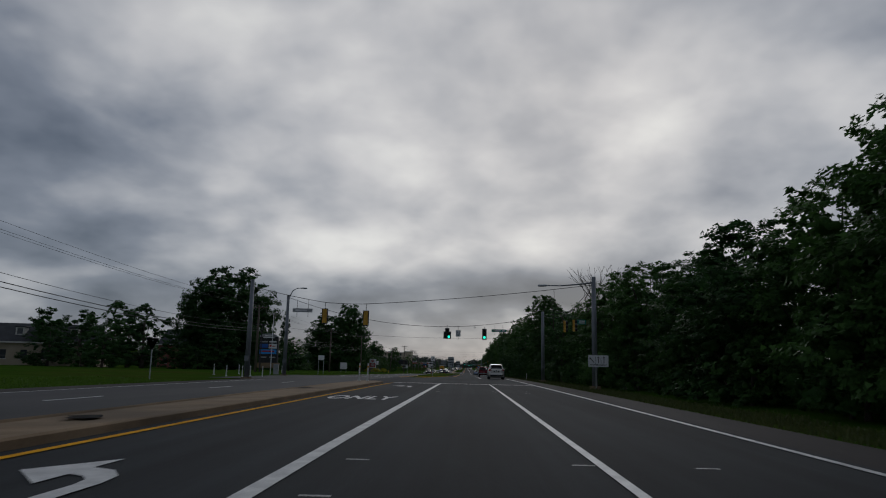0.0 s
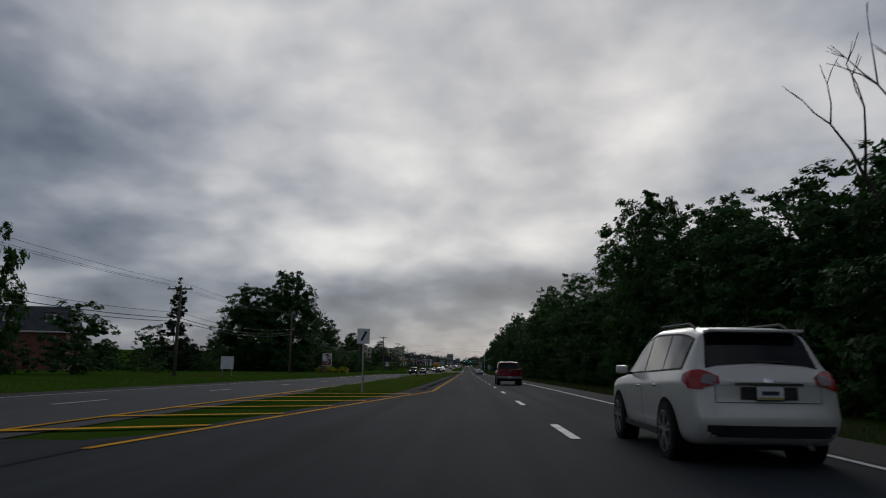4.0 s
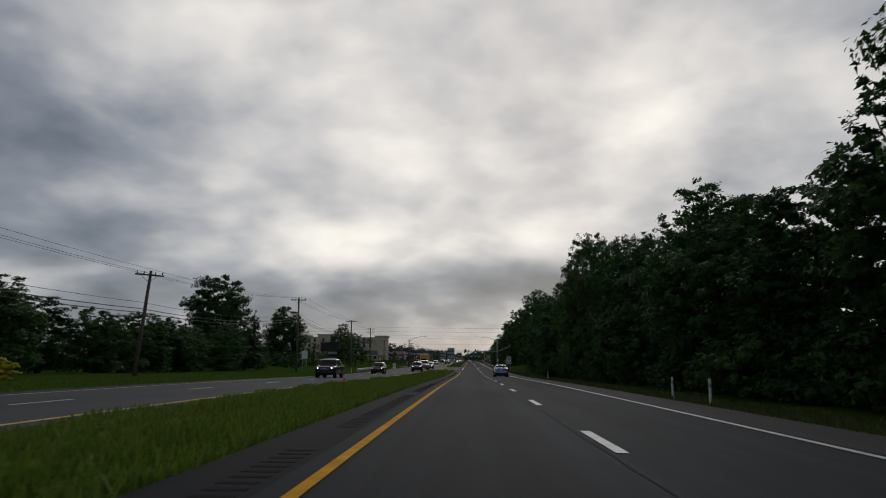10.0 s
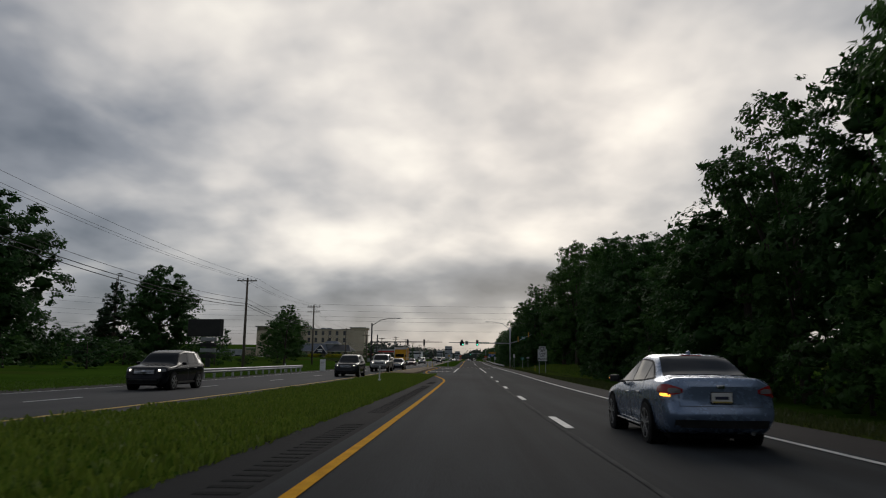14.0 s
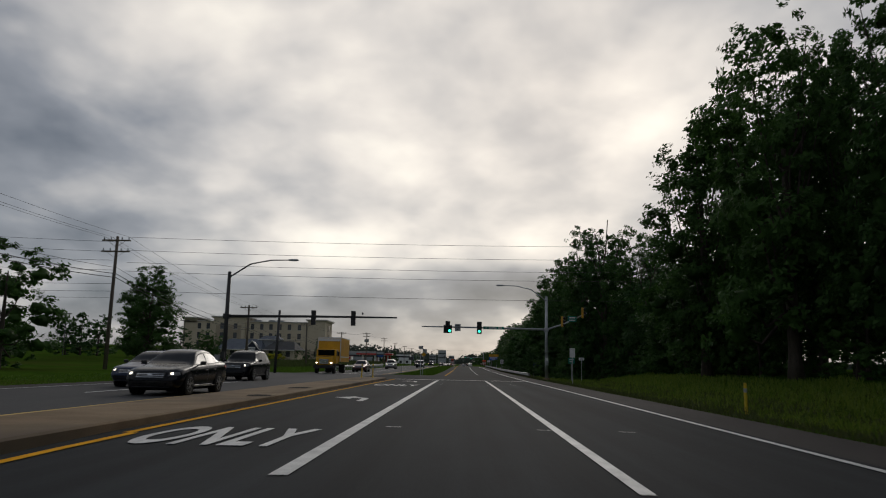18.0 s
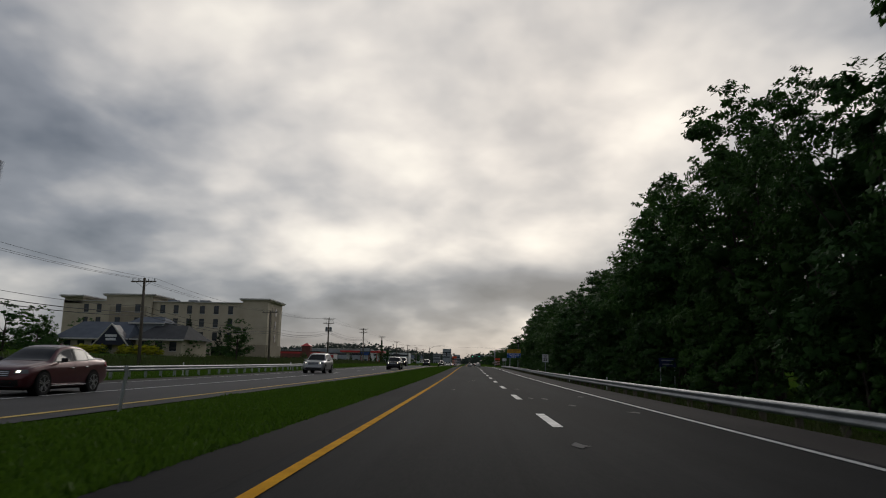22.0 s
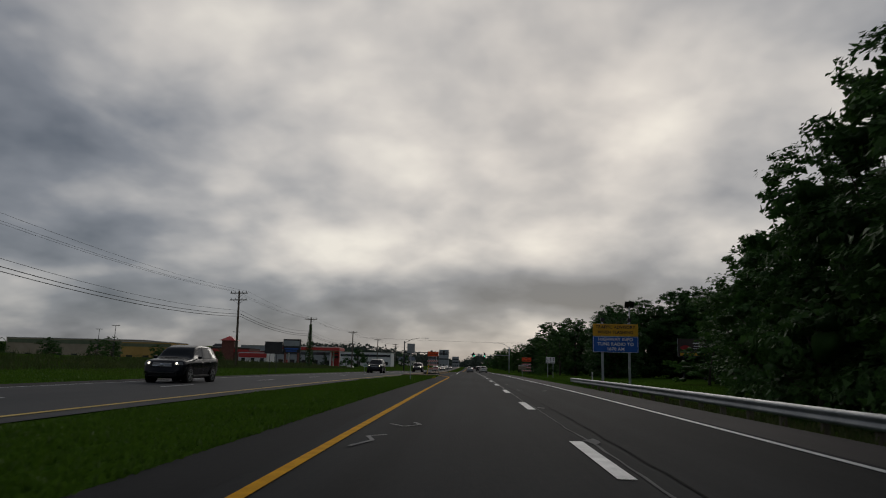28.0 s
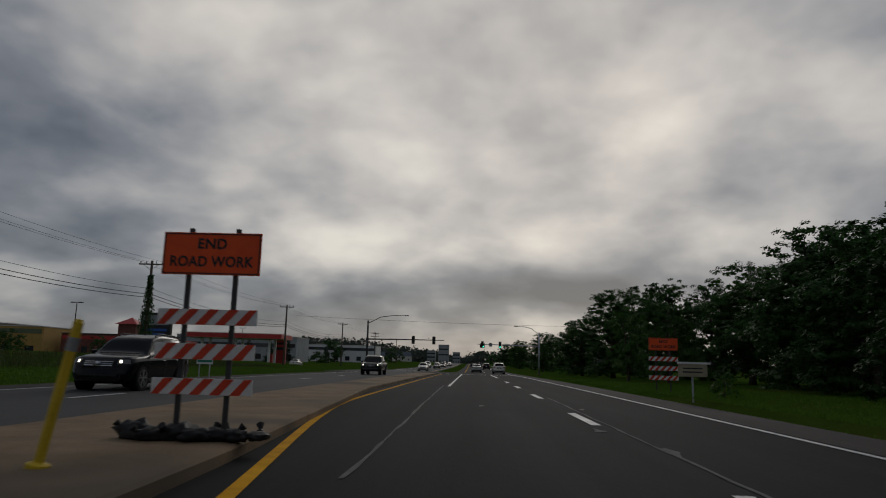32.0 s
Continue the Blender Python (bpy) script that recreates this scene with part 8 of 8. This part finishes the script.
filling_station(-49, 719)
ob = thing("pylon_sign", "tall dark double-panel pylon sign", "sign", at(-39, 658, -8, 0.3))
part("panel", bm_box((0, 0, 4.6), (4.0, 0.5, 3.0), 0.05), SIGN_BLACK, ob)
part("blue_panel", bm_box((0, -0.26, 5.2), (3.6, 0.02, 1.2), 0.01), CLAD_GREY, ob)
bars(ob, [(0, 4.0, 3.2, 0.3), (0, 3.5, 2.6, 0.25)], SIGN_BLUE, -0.27)
for s in (-1.5, 1.5):
    part("leg", bm_box((s, 0, 1.5), (0.4, 0.4, 3.4), 0.02), BRICK_RED, ob)
ob = thing("pylon_sign", "brick-red stepped pylon sign of the restaurant", "sign", at(-42.5, 727, 0, 0.4))
part("column", bm_box((0, 0, 2.6), (2.6, 0.9, 5.4), 0.04), SIGN_RED, ob)
part("crown", bm_tube([(0, 0, 5.3), (0, 0, 5.8), (0, 0, 6.3), (0, 0, 6.4)], [1.5, 1.55, 1.3, 0.6], 16), CANOPY_RED, ob)
bars(ob, [(0, 4.3, 2.0, 0.5), (0, 3.2, 2.0, 0.7)], SIGN_BLACK, -0.47)


def pergola(x, y):
    ob = thing("pergola", "white garden pergola with slatted top", "pergola", at(x, y, 0, 0.35))
    for sx in (-2.4, 2.4):
        for sy in (-1, 1):
            part("column", bm_box((sx, sy, 1.2), (0.28, 0.28, 2.6), 0.02), CORNICE, ob)
    for sy in (-1, 1):
        part("beam", bm_box((0, sy, 2.55), (5.8, 0.14, 0.24), 0.02), CORNICE, ob)
    for k in range(9):
        part("slat", bm_box((-2.6 + 0.65 * k, 0, 2.72), (0.08, 2.8, 0.14), 0.01), CORNICE, ob)


pergola(-57, 313)
ob = thing("fire_hydrant", "small yellow and white fire hydrant on the lawn", "hydrant", at(-22.5, 205, 0, 0.1))
part("barrel", bm_tube([(0, 0, -0.1), (0, 0, 0.08), (0, 0, 0.1), (0, 0, 0.5), (0, 0, 0.55), (0, 0, 0.66), (0, 0, 0.72)], [0.16, 0.16, 0.11, 0.11, 0.15, 0.1, 0.03], 12), PLASTIC_YELLOW, ob)
for s in (-1, 1):
    part("outlet", bm_tube([(s * 0.08, 0, 0.4), (s * 0.19, 0, 0.4)], 0.055, 8), SIGN_WHITE, ob)


def lot_lamp(x, y, h):
    ob = thing("parking_lot_lamp", "slim dark parking lot lamp post", "lamp post", at(x, y, 0, 0.2), "parking lot lamps")
    part("pole", bm_tube([(0, 0, -0.3), (0, 0, h)], [0.09, 0.06], 8), DARK_STEEL, ob)
    for s in (-1, 1):
        part("lamp_head", bm_box((s * 0.5, 0, h), (0.7, 0.3, 0.12), 0.02), DARK_STEEL, ob)


for q in ((-75, 650, 8), (-55, 668, 8), (-100, 690, 9), (-62, 760, 9), (-45, 790, 9), (-80, 860, 10), (-50, 930, 10), (-52, 455, 8), (-66, 440, 8), (-35, 1000, 10), (-60, 1060, 10), (-26, 88.8, 6.0)):
    lot_lamp(*q)
for k, (x, y) in enumerate(((-58, 470), (-62, 473), (-66, 478), (-44, 700), (-55, 702), (-62, 700), (-74, 706), (-95, 708), (-105, 710), (-112, 712), (-35, 712), (-88, 702))):
    car("suv" if k % 2 else "sedan", (P_WHITE, P_GREY, P_SILVER2, P_BLACK, P_MAROON)[k % 5], "parked car on a lot beside the shops", x, y, False, scale=0.98, name="parked_car")


# ---- grass ----
def sward(name, label, y0, y1, xa, xb, density, h, mat, seed, skip=()):
    """Standing blades of grass over a strip."""
    rng = np.random.default_rng(seed)
    n = int((y1 - y0) * abs(xb - (xa((y0 + y1) / 2) if callable(xa) else xa)) * density)
    y = rng.uniform(y0, y1, n)
    xa = np.array([xa(q) for q in y]) if callable(xa) else xa
    x = xa + (xb - xa) * rng.uniform(0, 1, n)
    keep = np.ones(n, bool)
    for a, b in skip:
        keep &= ~((y > a) & (y < b))
    x, y = x[keep], y[keep]
    n = len(x)
    z = np.interp(y, FG, _z) + np.array([side_rise(q, yy) for q, yy in zip(x, y)]) + 0.01
    clump = 0.55 + 0.9 * np.array([abs(noise.noise((a * 0.55, b * 0.28, seed))) * 1.6 for a, b in zip(x, y)])
    hh = h * clump * rng.uniform(0.5, 1.3, n)
    a = rng.uniform(0, math.pi, n)
    wd = rng.uniform(0.012, 0.03, n) * (1.4 if h < 0.15 else 1)
    ux, uy = np.cos(a) * wd, np.sin(a) * wd
    lx, ly = rng.normal(0, 0.3, n) * hh, rng.normal(0, 0.3, n) * hh
    v = np.stack([np.stack([x - ux, y - uy, z - 0.03], 1), np.stack([x + ux, y + uy, z - 0.03], 1), np.stack([x + lx + ux * 0.4, y + ly + uy * 0.4, z + hh], 1), np.stack([x + lx - ux * 0.4, y + ly - uy * 0.4, z + hh * 0.92], 1)], 1).reshape(-1, 3)
    f = np.arange(n * 4).reshape(-1, 4)
    tagged(new(name, np_mesh(name, v, f, mat)), label, "grass", kind="stuff")


sward("median_grass", "tall unmown green and straw grass on the median", 106, 236, far_x(0.72), -3.1, 170, 0.165, BLADES, 1)
sward("median_tall_weeds", "rank tall grass and weeds on the median", 133, 156, -6.5, -4.1, 48, 0.42, BLADES, 21)
sward("median_turf", "short uneven green turf with bare spots on the median", 236, 321, far_x(0.8), -3.0, 170, 0.12, BLADES, 11)
sward("median_mown_grass", "short green grass on the median", 400, 579, far_x(1.2), -2.95, 230, 0.085, BLADES_MOWN, 2)
# darker blade colour stands in for the trees' shade on this verge
sward("verge_grass", "rough green grass along the wood's edge, tree shade painted into its colour", 0, 545, 6.9, 10.8, 44, 0.17, BLADES_ROUGH_AND_SHADED, 3, ((54, 60),))
sward("deep_verge_grass", "knee-high rough grass sloping up to trees", 322, 402, 8.0, 14.5, 60, 0.22, BLADES, 4)
sward("mown_lawn", "mown lawn beside the highway", 545, 640, 6.9, 18, 50, 0.08, BLADES_MOWN, 5)
sward("roadside_lawn", "mown roadside lawn before houses and signs", 84, 372, -23, -17.1, 30, 0.08, BLADES_MOWN, 6)
sward("far_verge_grass", "green verge behind the far guardrail", 400, 660, -27, -17.1, 18, 0.11, BLADES_MOWN, 7)
sward("corner_grass", "small triangle of grass at the corner", 20, 44, -23, -17.1, 60, 0.08, BLADES_MOWN, 8)


sward("rough_bank_grass", "dark uncut grass and weeds on the bank before the shops", 430, 668, -37, -26, 16, 0.45, BLADES_ROUGH_AND_SHADED, 9)


# ---- pavement wear: rumble strips, cracks, patches, joints ----
RUMBLE = varied("milled_asphalt", (0.010, 0.010, 0.011), (0.022, 0.022, 0.023), 3, 0.95, 0, 0.5, 20, 0.05)
SEAL = varied("crack_sealant", (0.008, 0.008, 0.009), (0.018, 0.018, 0.019), 3, 0.9, 0, 0.2, 20, 0.03)
JOINT = varied("weathered_lane_joint", (0.040, 0.042, 0.043), (0.075, 0.076, 0.076), 3, 0.9, 0, 0.3, 20, 0.05)
PATCH_PALE = varied("pale_worn_asphalt", (0.10, 0.10, 0.10), (0.17, 0.165, 0.16), 3, 0.85, 0, 0.4, 20, 0.1)


def pavement_wear():
    rng = random.Random(21)
    root = thing("rumble_strip", "row of milled grooves in the paved shoulder", "rumble strip", kind="structure")
    me = None
    y = 110.0
    k = 0
    while y < 300:
        bm = None
        if me is None:
            bm = bm_box((0, 0, 0), (0.40, 0.13, 0.012))
            o = part("groove", bm, RUMBLE, root)
            me = o.data
        else:
            o = new("groove", me)
            o.parent = root
        o.matrix_world = pose(-2.32, y, gz(y) + 0.002)
        k += 1
        y += 0.36
        if rng.random() < 0.02:
            y += 3
    root2 = thing("road_cracks", "dark sealed cracks and pale worn patches in asphalt", "road wear", kind="structure")

    def crack(x, y0, y1, wob, w, mat):
        n = int((y1 - y0) / 0.7)
        vs, fs = [], []
        xx = x
        for i in range(n + 1):
            yy = y0 + (y1 - y0) * i / n
            xx += rng.uniform(-wob, wob)
            ww = w * rng.uniform(0.4, 1.3)
            vs += [(xx - ww, yy, gz(yy) + 0.0085), (xx + ww, yy, gz(yy) + 0.0085)]
        for i in range(n):
            fs.append((2 * i, 2 * i + 1, 2 * i + 3, 2 * i + 2))
        mesh_ob("crack", vs, fs, mat, root2)
    crack(XR - 0.16, 118, 200, 0.004, 0.05, JOINT)
    crack(XR - 0.16, 200, 320, 0.004, 0.06, JOINT)
    crack(XR + 0.2, 420, 560, 0.03, 0.022, SEAL)
    crack(XR + 0.26, 505, 560, 0.03, 0.02, PATCH_PALE)
    crack(XR + 0.12, 540, 600, 0.03, 0.03, PATCH_PALE)
    crack(-1.9, 581, 612, 0.02, 0.03, PATCH_PALE)
    for _ in range(46):
        yy, xx = rng.uniform(396, 600), rng.choice((XR + rng.uniform(-0.3, 0.8), rng.uniform(-1, 4.5)))
        n = 7
        vs = [(xx, yy, gz(yy) + 0.0095)]
        for i in range(n):
            a = 2 * math.pi * i / n
            vs.append((xx + rng.uniform(0.03, 0.16) * math.cos(a), yy + rng.uniform(0.1, 0.6) * math.sin(a), gz(yy) + 0.0095))
        mesh_ob("worn_patch", vs, [(0, 1 + i, 1 + (i + 1) % n) for i in range(n)], PATCH_PALE, root2)
    for y0 in (6.2, 8.6, 33, 35, 330, 338, 366, 369):
        for xx in (XL + 0.45, XR - 0.35, XR + 1.1):
            mesh_ob("sensor_mark", [(xx, y0, gz(y0) + 0.0095), (xx + 0.28, y0, gz(y0) + 0.0095), (xx + 0.28, y0 + 0.05, gz(y0) + 0.0095), (xx, y0 + 0.05, gz(y0) + 0.0095)], [(0, 1, 2, 3)], WHITE_LINE, root2)
    for q in ((-6.4, 368, 0.5), (-6.0, 352, 0.6), (-5.6, 345.5, 0.5), (-6.6, 30, 0.5), (-6.3, 12, 0.4)):
        v = [(q[0] + rng.uniform(0.4, 1.1) * q[2] * math.cos(a), q[1] + rng.uniform(0.5, 1.5) * q[2] * math.sin(a), gz(q[1]) + 0.154) for a in (2 * math.pi * i / 9 for i in range(9))]
        mesh_ob("dirt_patch", v, [tuple(range(9))], RUMBLE, root2)


pavement_wear()
